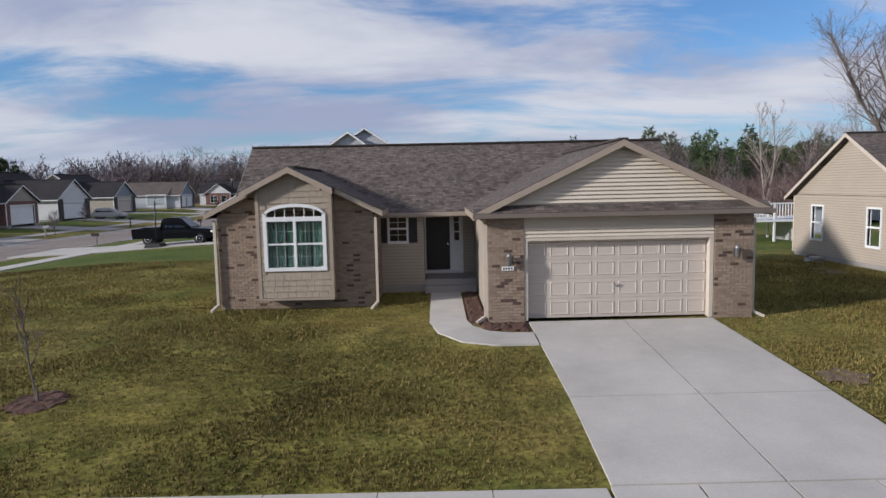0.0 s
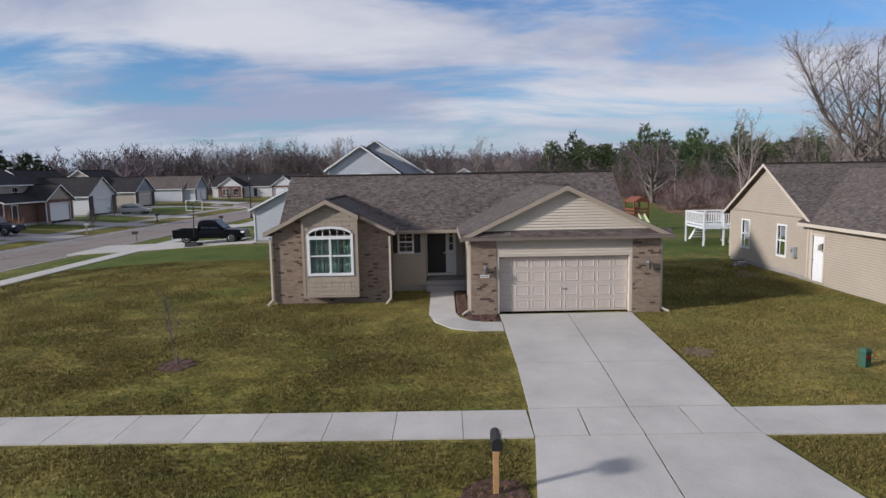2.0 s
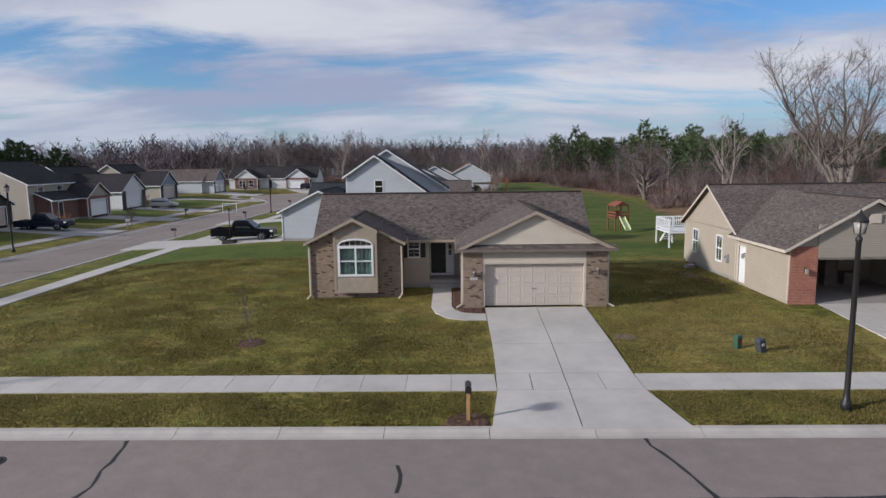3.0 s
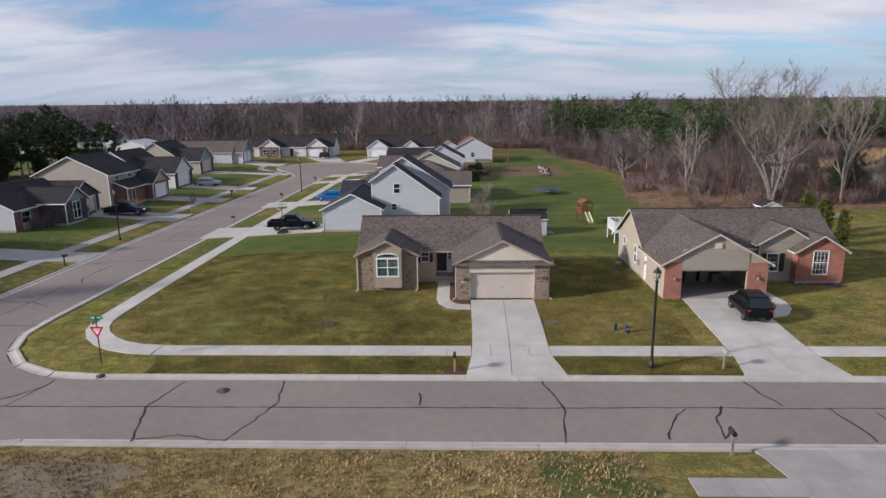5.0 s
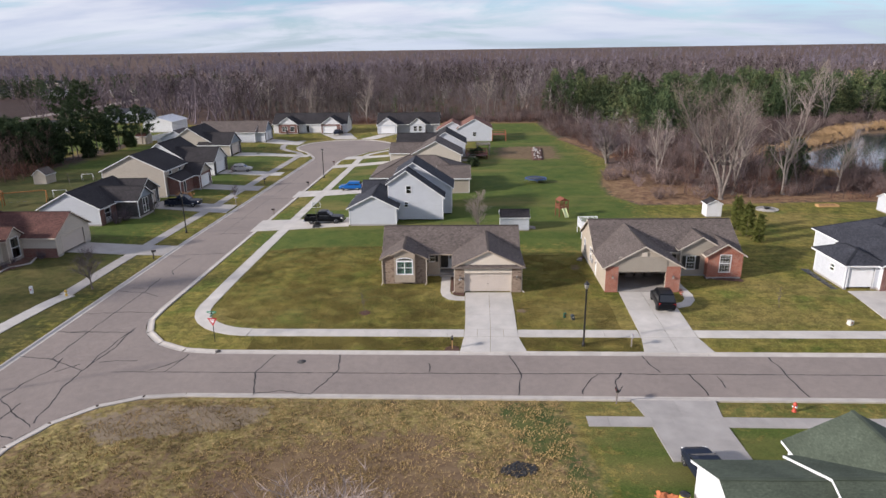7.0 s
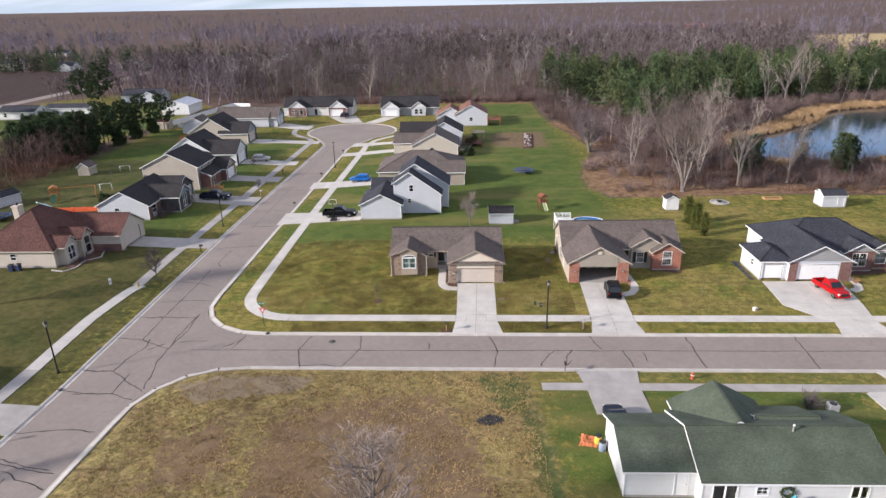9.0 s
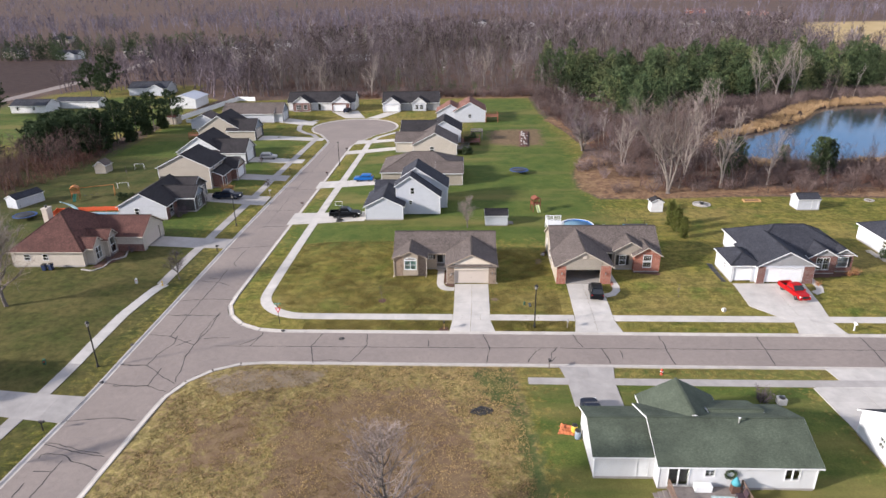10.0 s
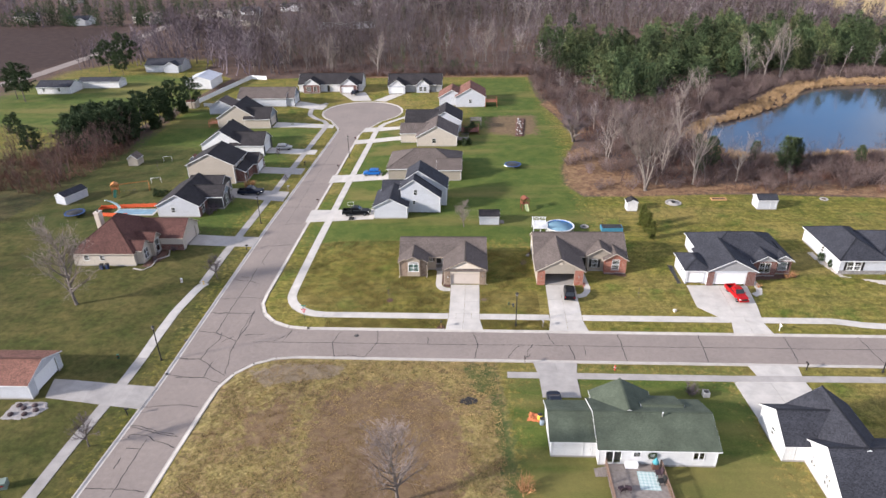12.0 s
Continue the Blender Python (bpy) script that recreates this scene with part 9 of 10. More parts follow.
def playset(x, y, turn, label, length, slide, wood):
    """Timber climbing frame: tower, swing beam and slide."""
    t = thing("playset", x, y, land_at(x, y), label, "playset", "playsets", turn)
    for a in (-0.7, 0.7):
        for b in (-0.7, 0.7):
            m = Mesh()
            m.box(a - 0.05, b - 0.05, -0.1, a + 0.05, b + 0.05, 2.6)
            part("post", m, wood, t)
    for z in (1.3,):
        m = Mesh()
        m.box(-0.75, -0.75, z, 0.75, 0.75, z + 0.06)
        part("platform", m, wood, t)
    for z in (1.55, 1.85):
        for a0, a1 in (((-0.7, -0.7), (0.7, -0.7)), ((-0.7, 0.7), (0.7, 0.7)), ((-0.7, -0.7), (-0.7, 0.7))):
            m = Mesh()
            m.beam((*a0, z + 0.1), (*a1, z + 0.1), 0.04, 0.14)
            part("rail", m, wood, t)
    r = Mesh()
    r.extrude([(-0.8, -0.8, 2.5), (0.8, -0.8, 2.5), (0, -0.8, 2.95)], (0, 1.6, 0))
    part("canopy", r, wood, t)
    s = Mesh()
    e = -2.9 if length > 2 else -1.9
    s.hexa([(-0.28, -0.75, 1.30), (-0.28, e, 0.22), (0.28, e, 0.22), (0.28, -0.75, 1.30), (-0.28, -0.75, 1.36), (-0.28, e, 0.28), (0.28, e, 0.28), (0.28, -0.75, 1.36)])
    for k in (-0.30, 0.26):
        s.hexa([(k, -0.75, 1.30), (k, e, 0.22), (k + 0.04, e, 0.22), (k + 0.04, -0.75, 1.30), (k, -0.75, 1.55), (k, e, 0.47), (k + 0.04, e, 0.47), (k + 0.04, -0.75, 1.55)])
    part("slide", s, slide, t, "moulded plastic slide")
    if length > 2:
        b = Mesh()
        b.beam((0.7, 0, 2.35), (0.7 + length, 0, 2.35), 0.10, 0.14)
        part("swing_beam", b, wood, t)
        for e in (-0.9, 0.9):
            l = Mesh()
            l.tube((0.7 + length, 0, 2.3), (0.7 + length, e, -0.1), 0.06, 0.06, 6)
            part("leg", l, wood, t)
        for k in (1.0, 2.2, 3.2):
            if k < length:
                for o in (-0.25, 0.25):
                    c = Mesh()
                    c.tube((0.7 + k + o, 0, 2.25), (0.7 + k + o, 0, 0.6), 0.012, 0.012, 4)
                    part("chain", c, M_BLACK, t)
                q = Mesh()
                q.box(0.7 + k - 0.28, -0.1, 0.56, 0.7 + k + 0.28, 0.1, 0.6)
                part("seat", q, M_BLACK, t)


SLIDE_Y = plain("slide_yellow", (0.50, 0.55, 0.30), 0.4, 0.08)
SLIDE_G = plain("slide_green", (0.03, 0.16, 0.10), 0.4, 0.1)
playset(17.4, 49.6, 16, "red-brown timber climbing frame with a pale yellow slide", 0.0, SLIDE_Y, plain("red_stained_timber", (0.20, 0.062, 0.034), 0.8, 0.25, 3.0, bump=0.3))
playset(-77.0, 58.0, 22, "long orange timber swing set with a green slide", 6.6, SLIDE_G, plain("orange_timber", (0.42, 0.17, 0.05), 0.75, 0.2))


def pool():
    t = thing("swimming_pool", 23.5, 38.5, land_at(23.5, 38.5), "round above-ground pool with a blue liner", "swimming pool")
    m = Mesh()
    m.lathe([(2.78, -0.1), (2.80, -0.1), (2.80, 1.22), (2.90, 1.24), (2.90, 1.28), (2.66, 1.28), (2.66, 1.10), (2.60, 1.06)], 36)
    part("wall", m, M_WHITE, t)
    w = Mesh()
    w.lathe([(2.655, 0.9), (2.655, 1.10), (0.01, 1.105)], 36)
    part("water", w, plain("pool_cover", (0.15, 0.26, 0.32), 0.45, 0.3, 0.8, bump=0.05, fine=5, spec=0.15), t, "still pale blue water")
    l = Mesh()
    l.lathe([(2.665, 1.0), (2.65, 1.27), (2.60, 1.27), (2.62, 1.0)], 36)
    part("liner", l, plain("liner_blue", (0.02, 0.12, 0.36), 0.4, 0.15), t, "bright blue liner")


pool()


def pool_deck():
    t = thing("pool_deck", 19.5, 38.8, land_at(19.5, 38.8), "raised white deck with railings and steps", "deck")
    m = Mesh()
    m.box(-1.3, -1.6, 1.15, 1.5, 1.8, 1.27)
    part("platform", m, M_WHITE, t)
    for a in (-1.25, 0.1, 1.4):
        for b in (-1.5, 1.7):
            p = Mesh()
            p.box(a - 0.05, b - 0.05, -0.1, a + 0.05, b + 0.05, 2.25)
            part("post", p, M_WHITE, t)
    for p0, p1 in (((-1.25, -1.5), (1.4, -1.5)), ((-1.25, -1.5), (-1.25, 1.7)), ((-1.25, 1.7), (1.4, 1.7))):
        for z in (2.25, 1.45):
            b = Mesh()
            b.beam((*p0, z), (*p1, z), 0.06, 0.08)
            part("rail", b, M_WHITE, t)
        for k in range(1, 16):
            q = Vector((*p0, 0)).lerp(Vector((*p1, 0)), k / 16)
            s = Mesh()
            s.box(q.x - 0.02, q.y - 0.02, 1.40, q.x + 0.02, q.y + 0.02, 2.2)
            part("baluster", s, M_WHITE, t)
    for k in range(5):
        s = Mesh()
        s.box(-0.4, 1.85 + 0.28 * k, 1.0 - k * 0.22, 0.5, 1.85 + 0.28 * (k + 1), 1.05 - k * 0.22)
        part("tread", s, M_WHITE, t)
    for x in (-0.42, 0.50):
        s = Mesh()
        s.beam((x, 1.8, 1.1), (x, 3.3, 0.0), 0.04, 0.2)
        part("stringer", s, M_WHITE, t)


pool_deck()


def stone_stack(x, y, turn):
    """Flat stones left in a low pile by the wall."""
    t = thing("stone_stack", x, y, land_at(x, y), "low pile of flat grey stones by the wall", "stones", turn=turn)
    rnd = random.Random(8)
    for k in range(5):
        m = Mesh()
        a, b, z = rnd.uniform(-0.5, 0.3), rnd.uniform(-0.25, 0.1), (k // 2) * 0.085
        m.box(a, b, z - 0.02, a + rnd.uniform(0.45, 0.7), b + rnd.uniform(0.3, 0.45), z + 0.08, 0.02)
        part("stone", m, M_STONE, t)
    s = Mesh()
    s.lathe([(0.02, 0.0), (0.26, 0.02), (0.30, 0.10), (0.22, 0.20), (0.02, 0.23)], 10, (0.75, -0.1, 0))
    part("sack", s, M_MULCH, t, "dark brown sack")


stone_stack(16.55, 28.0, 80)


def box_trampoline():
    t = thing("spa_frame", 33.9, 39.2, land_at(33.9, 39.2), "low rectangular blue-sided garden pool with a dark cover", "pool")
    m = Mesh()
    m.box(-2.1, -1.0, -0.1, 2.1, 1.0, 0.75)
    part("side", m, plain("pool_side_teal", (0.045, 0.18, 0.26), 0.5, 0.2), t)
    c = Mesh()
    c.box(-1.9, -0.85, 0.76, 1.9, 0.85, 0.82)
    part("cover", c, M_BLACK, t)
    for x in (-1.7, 1.7):
        p = Mesh()
        p.tube((x, 1.0, -0.1), (x, 1.1, 1.9), 0.03, 0.03, 6)
        part("pole", p, M_BLACK, t)


box_trampoline()


def stone_ring(x, y, r, label, inner=M_BLACK, stone=M_CONC_OLD, n=18):
    t = thing("fire_pit", x, y, land_at(x, y), label, "fire pit", "fire pits")
    for k in range(n):
        a0, a1 = 2 * math.pi * k / n + 0.03, 2 * math.pi * (k + 1) / n - 0.03
        m = Mesh()
        m.prism([(rr * math.cos(a), rr * math.sin(a)) for rr, a in ((r - 0.32, a0), (r, a0), (r, a1), (r - 0.32, a1))], -0.1, 0.16)
        part("stone", m, stone, t)
    m = Mesh()
    m.lathe([(r - 0.33, -0.05), (r - 0.33, 0.05), (0.05, 0.07)], 20)
    part("bed", m, inner, t)
    return t


fp = stone_ring(49.9, 52.9, 1.7, "round gravel fire pit with a dark bowl", plain("gravel_grey", (0.34, 0.32, 0.29), 0.95, 0.2, 8.0, bump=0.5))
bowl = Mesh()
bowl.lathe([(0.25, 0.05), (0.5, 0.35), (0.55, 0.40), (0.45, 0.36), (0.1, 0.15)], 14)
part("bowl", bowl, M_BLACK, fp)
stone_ring(28.8, 40.6, 0.85, "small stone fire ring on the lawn")
stone_ring(82.9, 55.0, 0.9, "small pale stone ring on the lawn", M_GROUND)


def timber_frame(x, y, w, d, label):
    t = thing("sandbox", x, y, land_at(x, y), label, "sandbox")
    for a, b, c, e in ((-w / 2, -d / 2, w / 2, -d / 2 + 0.12), (-w / 2, d / 2 - 0.12, w / 2, d / 2), (-w / 2, -d / 2 + 0.12, -w / 2 + 0.12, d / 2 - 0.12), (w / 2 - 0.12, -d / 2 + 0.12, w / 2, d / 2 - 0.12)):
        m = Mesh()
        m.box(a, b, -0.1, c, e, 0.32)
        part("board", m, M_POST, t)
    m = Mesh()
    m.box(-w / 2 + 0.12, -d / 2 + 0.12, -0.1, w / 2 - 0.12, d / 2 - 0.12, 0.18)
    part("fill", m, M_MULCH, t)


timber_frame(60.2, 54.8, 3.2, 1.2, "raised timber garden box")


def goal(x, y, turn):
    t = thing("football_goal", x, y, land_at(x, y), "small white goal frame on the lawn", "goal", "goal frames", turn)
    for p, q in (((-1.1, 0, 0), (-1.1, 0, 1.4)), ((1.1, 0, 0), (1.1, 0, 1.4)), ((-1.1, 0, 1.4), (1.1, 0, 1.4)), ((-1.1, 0, 1.4), (-1.1, 0.9, 0)), ((1.1, 0, 1.4), (1.1, 0.9, 0))):
        m = Mesh()
        m.tube(p, q, 0.045, 0.045, 6)
        part("bar", m, M_WHITE, t)


def wheelie_bin(x, y, turn, paint):
    t = thing("wheelie_bin", x, y, land_at(x, y), "dark blue wheeled rubbish bin beside the cream wall", "bin", "rubbish bins", turn)
    m = Mesh()
    m.hexa([(-0.24, -0.28, 0.08), (0.24, -0.28, 0.08), (0.24, 0.24, 0.08), (-0.24, 0.24, 0.08), (-0.30, -0.36, 1.0), (0.30, -0.36, 1.0), (0.30, 0.34, 1.0), (-0.30, 0.34, 1.0)])
    part("body", m, paint, t)
    m = Mesh()
    m.box(-0.32, -0.40, 1.0, 0.32, 0.38, 1.08, 0.04)
    part("lid", m, M_BLACK, t)
    for a in (-0.27, 0.27):
        m = Mesh()
        m.lathe([(0.10, -0.03), (0.12, 0.0), (0.10, 0.03)], 12, (a, 0.26, 0.10), "x")
        part("wheel", m, M_RUBBER, t)


BIN_BLUE = plain("bin_blue", (0.025, 0.04, 0.10), 0.5, 0.15)
wheelie_bin(-61.3, 21.9, 5, BIN_BLUE)
wheelie_bin(-60.4, 22.1, -8, BIN_BLUE)


def kerb_stones(points, label):
    """A low edging of concrete blocks round a planting bed."""
    t = new("bed_edging")
    tagged(t, label, "edging")
    for p, q in zip(along(points, 0.5), along(points, 0.5)[1:]):
        m = Mesh()
        m.beam((p[0], p[1], land_at(*p) + 0.14), (q[0], q[1], land_at(*q) + 0.14), 0.22, 0.24)
        part("block", m, M_CONC_OLD, t)


kerb_stones([(-55.7, 22.2), (-53.6, 21.6), (-52.6, 23.3), (-52.9, 25.6), (-51.2, 27.2), (-52.0, 29.6)], "curved pale block edging of a planting bed")
pebbles = heap([(-54.0, -17.3), (-51.6, -17.4), (-49.7, -16.8), (-48.9, -15.1), (-49.9, -13.9), (-54.0, -14.1)], 0.06, plain("grey_pebbles", (0.26, 0.24, 0.23), 0.95, 0.3, 6.0, bump=0.6), "gravel_bed", "grey gravel bed beside the bungalow", "gravel", 0.03, 0.25)
for k, (x, y) in enumerate(((-53.0, -16.6), (-52.0, -15.4), (-51.2, -16.5), (-50.2, -15.7), (-50.9, -14.8), (-52.9, -14.9))):
    m = Mesh()
    m.lathe([(0.34, 0.0), (0.40, 0.12), (0.30, 0.28), (0.08, 0.34)], 9, (x, y, land_at(x, y) + 0.04))
    part("plant_clump", m, M_TWIG_DK, pebbles)
goal(-74.6, 80.8, 10)
goal(-70.6, 65.0, 20)


def fence(points, h, label, material):
    t = new("fence")
    tagged(t, label, "fence", "garden fences")
    pts = along(points, 2.4)
    for i, p in enumerate(pts):
        z = land_at(*p)
        m = Mesh()
        m.box(p[0] - 0.07, p[1] - 0.07, z - 0.2, p[0] + 0.07, p[1] + 0.07, z + h + 0.1)
        part("post", m, material, t)
        if i + 1 < len(pts):
            q = pts[i + 1]
            b = Mesh()
            b.beam((p[0], p[1], z + h), (q[0], q[1], land_at(*q) + h), 0.05, h - 0.08)
            part("panel", b, material, t)


fence([(-90.5, 138.6), (-87, 160), (-83.4, 180.6), (-76.6, 179.0)], 1.6, "long white vinyl fence", M_WHITE)
fence([(-86.5, 138.0), (-78.4, 136.8)], 1.2, "short white fence beside the pale house", M_WHITE)
ORANGE = plain("safety_orange", (0.62, 0.10, 0.03), 0.6, 0.15)
fence([(-75.6, 49.0), (-75.2, 45.4), (-68.0, 45.0)], 0.9, "orange plastic safety fence round a pool", ORANGE)
fence([(-75.6, 49.2), (-68, 50.2), (-61.6, 50.6), (-60.6, 46.6)], 0.9, "orange plastic safety fence round a pool", ORANGE)
pl = thing("garden_pool", -67.4, 47.6, land_at(-67.4, 47.6), "blue garden pool with a curved water slide", "swimming pool")
m = Mesh()
m.box(-4.6, -1.7, -0.1, 4.6, 1.7, 0.10)
part("coping", m, M_CONC, pl)
m = Mesh()
m.box(-4.2, -1.35, 0.05, 4.2, 1.35, 0.13)
part("water", m, bpy.data.materials["pool_cover"], pl)
m = Mesh()
prev = None
for k in range(8):
    a = radians(20 + k * 20)
    p = Vector((-5.2 + 1.5 * math.cos(a) - 0.4, 0.8 + 1.3 * math.sin(a), 0.4 + (7 - k) * 0.0 + k * 0.28))
    if prev is not None:
        m.beam(prev, p, 0.6, 0.12)
    prev = p
part("slide", m, plain("slide_aqua", (0.42, 0.58, 0.56), 0.4, 0.1), pl)
w1 = [o for o in bpy.data.objects if o.get("label", "").startswith("cream house with a brown")][0]
c = Mesh()
c.box(-0.2, 9.6, 0.0, 0.7, 11.0, 6.2)
c.box(-0.28, 9.52, 6.2, 0.78, 11.08, 6.4)
part("chimney", c, M_TRIM_CREAM, w1, "cream chimney with a dark pot")
c = Mesh()
c.lathe([(0.18, 6.4), (0.20, 6.8)], 10, (0.25, 10.3, 0))
part("chimney_pot", c, M_BLACK, w1)


# ---------------------------------------------------------------- behind the green-roofed house
def back_deck():
    t = thing("timber_deck", 21.1, -23.4, land_at(24, -25), "weathered timber deck with railings behind a white house", "deck")
    n = 40
    for k in range(n):
        m = Mesh()
        y1 = -0.06 - k * 0.145
        m.box(0.0, y1 - 0.135, 0.40, 6.3, y1, 0.45)
        part("plank", m, M_DECK, t)
    for x in (0.1, 3.1, 6.2):
        for y in (-0.3, -3.0, -5.7):
            m = Mesh()
            m.box(x - 0.06, y - 0.06, -0.2, x + 0.06, y + 0.06, 1.40 if x != 3.1 else 0.40)
            part("post", m, M_RAIL if x != 3.1 else M_DECK, t)
    for x in (0.1, 6.2):
        for z in (1.42, 0.62):
            m = Mesh()
            m.beam((x, -0.3, z), (x, -5.8, z), 0.10, 0.07)
            part("rail", m, M_RAIL, t)
        for k in range(1, 30):
            m = Mesh()
            y = -0.3 - k * 5.5 / 30
            m.box(x - 0.02, y - 0.02, 0.50, x + 0.02, y + 0.02, 1.38)
            part("baluster", m, M_RAIL, t)
    for k in range(3):
        m = Mesh()
        m.box(-0.4 * (k + 1), -1.6, -0.2, -0.4 * k - 0.02, -0.4, 0.34 - k * 0.14)
        part("step", m, M_DECK, t)


back_deck()
DZ = land_at(24, -25) + 0.45


def rug():
    n = Nodes("lattice_rug")
    ck = n.node("ShaderNodeTexChecker", Scale=3.4)
    ck.inputs["Color1"].default_value, ck.inputs["Color2"].default_value = rgba((0.46, 0.53, 0.51)), rgba((0.31, 0.42, 0.41))
    n.link(n.mapping((1, 1, 1), (0, 0, radians(45))), ck.inputs["Vector"])
    mt = n.done(ck.outputs["Color"], 0.95)
    m = Mesh()
    m.box(-1.1, -1.3, 0.004, 1.1, 1.3, 0.016)
    single("outdoor_rug", m, mt, "pale teal lattice-patterned outdoor rug on the deck", "rug", at=pose(25.5, -25.85, DZ, 0, 0, -3))


rug()


def deck_chair(x, y, turn, material, label):
    t = thing("garden_chair", x, y, DZ, label, "chair", "deck chairs", turn)
    for a in (-0.28, 0.28):
        for b in (-0.28, 0.28):
            m = Mesh()
            m.box(a - 0.025, b - 0.025, 0, a + 0.025, b + 0.025, 0.42)
            part("leg", m, material, t)
    m = Mesh()
    m.box(-0.33, -0.33, 0.40, 0.33, 0.33, 0.50)
    part("seat", m, material, t)
    m = Mesh()
    m.hexa([(-0.33, 0.27, 0.48), (0.33, 0.27, 0.48), (0.33, 0.36, 0.48), (-0.33, 0.36, 0.48), (-0.31, 0.40, 1.02), (0.31, 0.40, 1.02), (0.31, 0.47, 1.02), (-0.31, 0.47, 1.02)])
    part("backrest", m, material, t)


M_PLUM = plain("dark_wicker", (0.050, 0.030, 0.036), 0.6, 0.3)
deck_chair(22.2, -27.4, 200, M_PLUM, "dark wicker deck chair")
deck_chair(22.9, -27.3, 170, M_PLUM, "dark wicker deck chair")
deck_chair(26.7, -25.0, -90, M_PLUM, "dark wicker deck chair")
deck_chair(26.7, -26.2, -80, M_BLACK, "black metal deck chair")


def grill():
    t = thing("barbecue", 26.6, -24.0, DZ, "covered barbecue with a teal cover on the deck", "barbecue")
    m = Mesh()
    m.box(-0.35, -0.28, 0, 0.35, 0.28, 0.85, 0.04)
    part("cabinet", m, M_MULCH, t)
    m = Mesh()
    m.lathe([(0.40, 0.85), (0.30, 1.1), (0.06, 1.55), (0.02, 1.6)], 10)
    part("cover", m, plain("teal_cloth", (0.06, 0.26, 0.30), 0.8, 0.15), t)


grill()
bench = thing("storage_bench", 24.0, -23.85, DZ, "pale storage bench against the white wall", "bench")
m = Mesh()
m.box(-0.7, -0.3, 0.0, 0.7, 0.3, 0.5)
part("body", m, M_WHITE, bench)
m = Mesh()
m.box(-0.72, -0.32, 0.5, 0.72, 0.32, 0.56)
part("lid", m, M_WHITE, bench)


def wreath():
    rng = np.random.default_rng(5)
    g = Grove()
    for k in range(420):
        a, r = rng.uniform(0, 2 * np.pi), rng.normal(0.40, 0.06)
        p = np.array([math.cos(a) * r, rng.normal() * 0.05, math.sin(a) * r])
        d = unit(rng.normal(size=3))
        g.blade(p, p + d * 0.16, 0.06, rng)
    single("wreath", soup("wreath", *g.arrays(), M_NEEDLE_DK), M_NEEDLE_DK, "large dark green wreath on the white wall", "wreath", at=pose(26.35, -23.42, land_at(24, -24) + 1.75))


wreath()


def barrel(x, y, material, label):
    t = thing("barrel", x, y, land_at(x, y), label, "barrel")
    m = Mesh()
    m.lathe([(0.28, -0.05), (0.30, 0.05), (0.30, 0.30), (0.31, 0.32), (0.30, 0.34), (0.30, 0.60), (0.28, 0.86)], 16)
    part("body", m, material, t)
    m = Mesh()
    m.lathe([(0.30, 0.86), (0.30, 0.90), (0.1, 0.94)], 16)
    part("lid", m, M_BLACK, t)


barrel(14.55, -15.9, plain("barrel_yellow", (0.60, 0.40, 0.05), 0.5, 0.15), "yellow barrel with a black lid beside the house")
barrel(14.75, -16.7, plain("barrel_blue", (0.20, 0.25, 0.30), 0.5, 0.15), "blue-grey barrel beside the house")
ac = thing("air_conditioner", 36.6, -10.6, land_at(36.6, -10.6), "grey outdoor air-conditioning unit", "air conditioner")
m = Mesh()
m.box(-0.4, -0.4, 0, 0.4, 0.4, 0.75)
part("case", m, bpy.data.materials["grey_metal"], ac)
m = Mesh()
m.lathe([(0.34, 0.75), (0.34, 0.78), (0.05, 0.79)], 16)
part("fan_grille", m, M_BLACK, ac)
dish = thing("satellite_dish", 44.2, -24.2, land_at(44, -24), "small grey satellite dish on a short pole", "satellite dish")
m = Mesh()
m.tube((0, 0, -0.2), (0, 0, 0.7), 0.025, 0.025, 6)
part("pole", m, M_CHROME, dish)
m = Mesh()
m.lathe([(0.04, 0.0), (0.25, 0.05), (0.34, 0.12), (0.33, 0.13), (0.05, 0.03)], 14, (0.0, -0.05, 0.85), "y")
part("dish", m, bpy.data.materials["grey_metal"], dish)


# ---------------------------------------------------------------- shrubs
def shrub(seed, x, y, h, material, label, turn=0.0, group="garden shrubs"):
    t = thing("shrub", x, y, land_at(x, y), label, "shrub", group, turn)
    g = brush_clump(seed, h, 40, 9, 0.022 * max(1, h))
    part("foliage", soup("foliage", *g.arrays(), material), material, t)
    return t


M_DRYBUSH = leafy("dry_orange_bush", (0.34, 0.16, 0.07), (0.50, 0.30, 0.15))
shrub(401, 11.9, -27.2, 2.0, M_DRYBUSH, "dry orange ornamental grass clump")
ob = shrub(402, 61.2, 20.4, 1.2, M_DRYBUSH, "russet ornamental grass beside the bay")
for x, y, s in ((60.0, 20.0, 0.8), (54.0, 16.8, 0.7), (-47.2, 62.6, 1.6), (-46.4, 64.0, 1.3)):
    again(ob, x, y, 40 * s, s)
b2 = shrub(403, 34.8, -10.2, 1.9, M_TWIG, "leafless grey-brown shrub on the lawn")
for x, y, s in ((-50.6, 46.6, 1.1), (-50.2, 48.6, 1.0), (-53.2, 25.5, 0.5), (-53.6, 27.4, 0.5), (-51.2, 29.4, 0.6), (-9.5, 156.0, 0.6), (-53.0, 155.0, 0.6), (-4.2, 157.0, 0.7), (74, 30.6, 0.7)):
    again(b2, x, y, 70 * s, s)


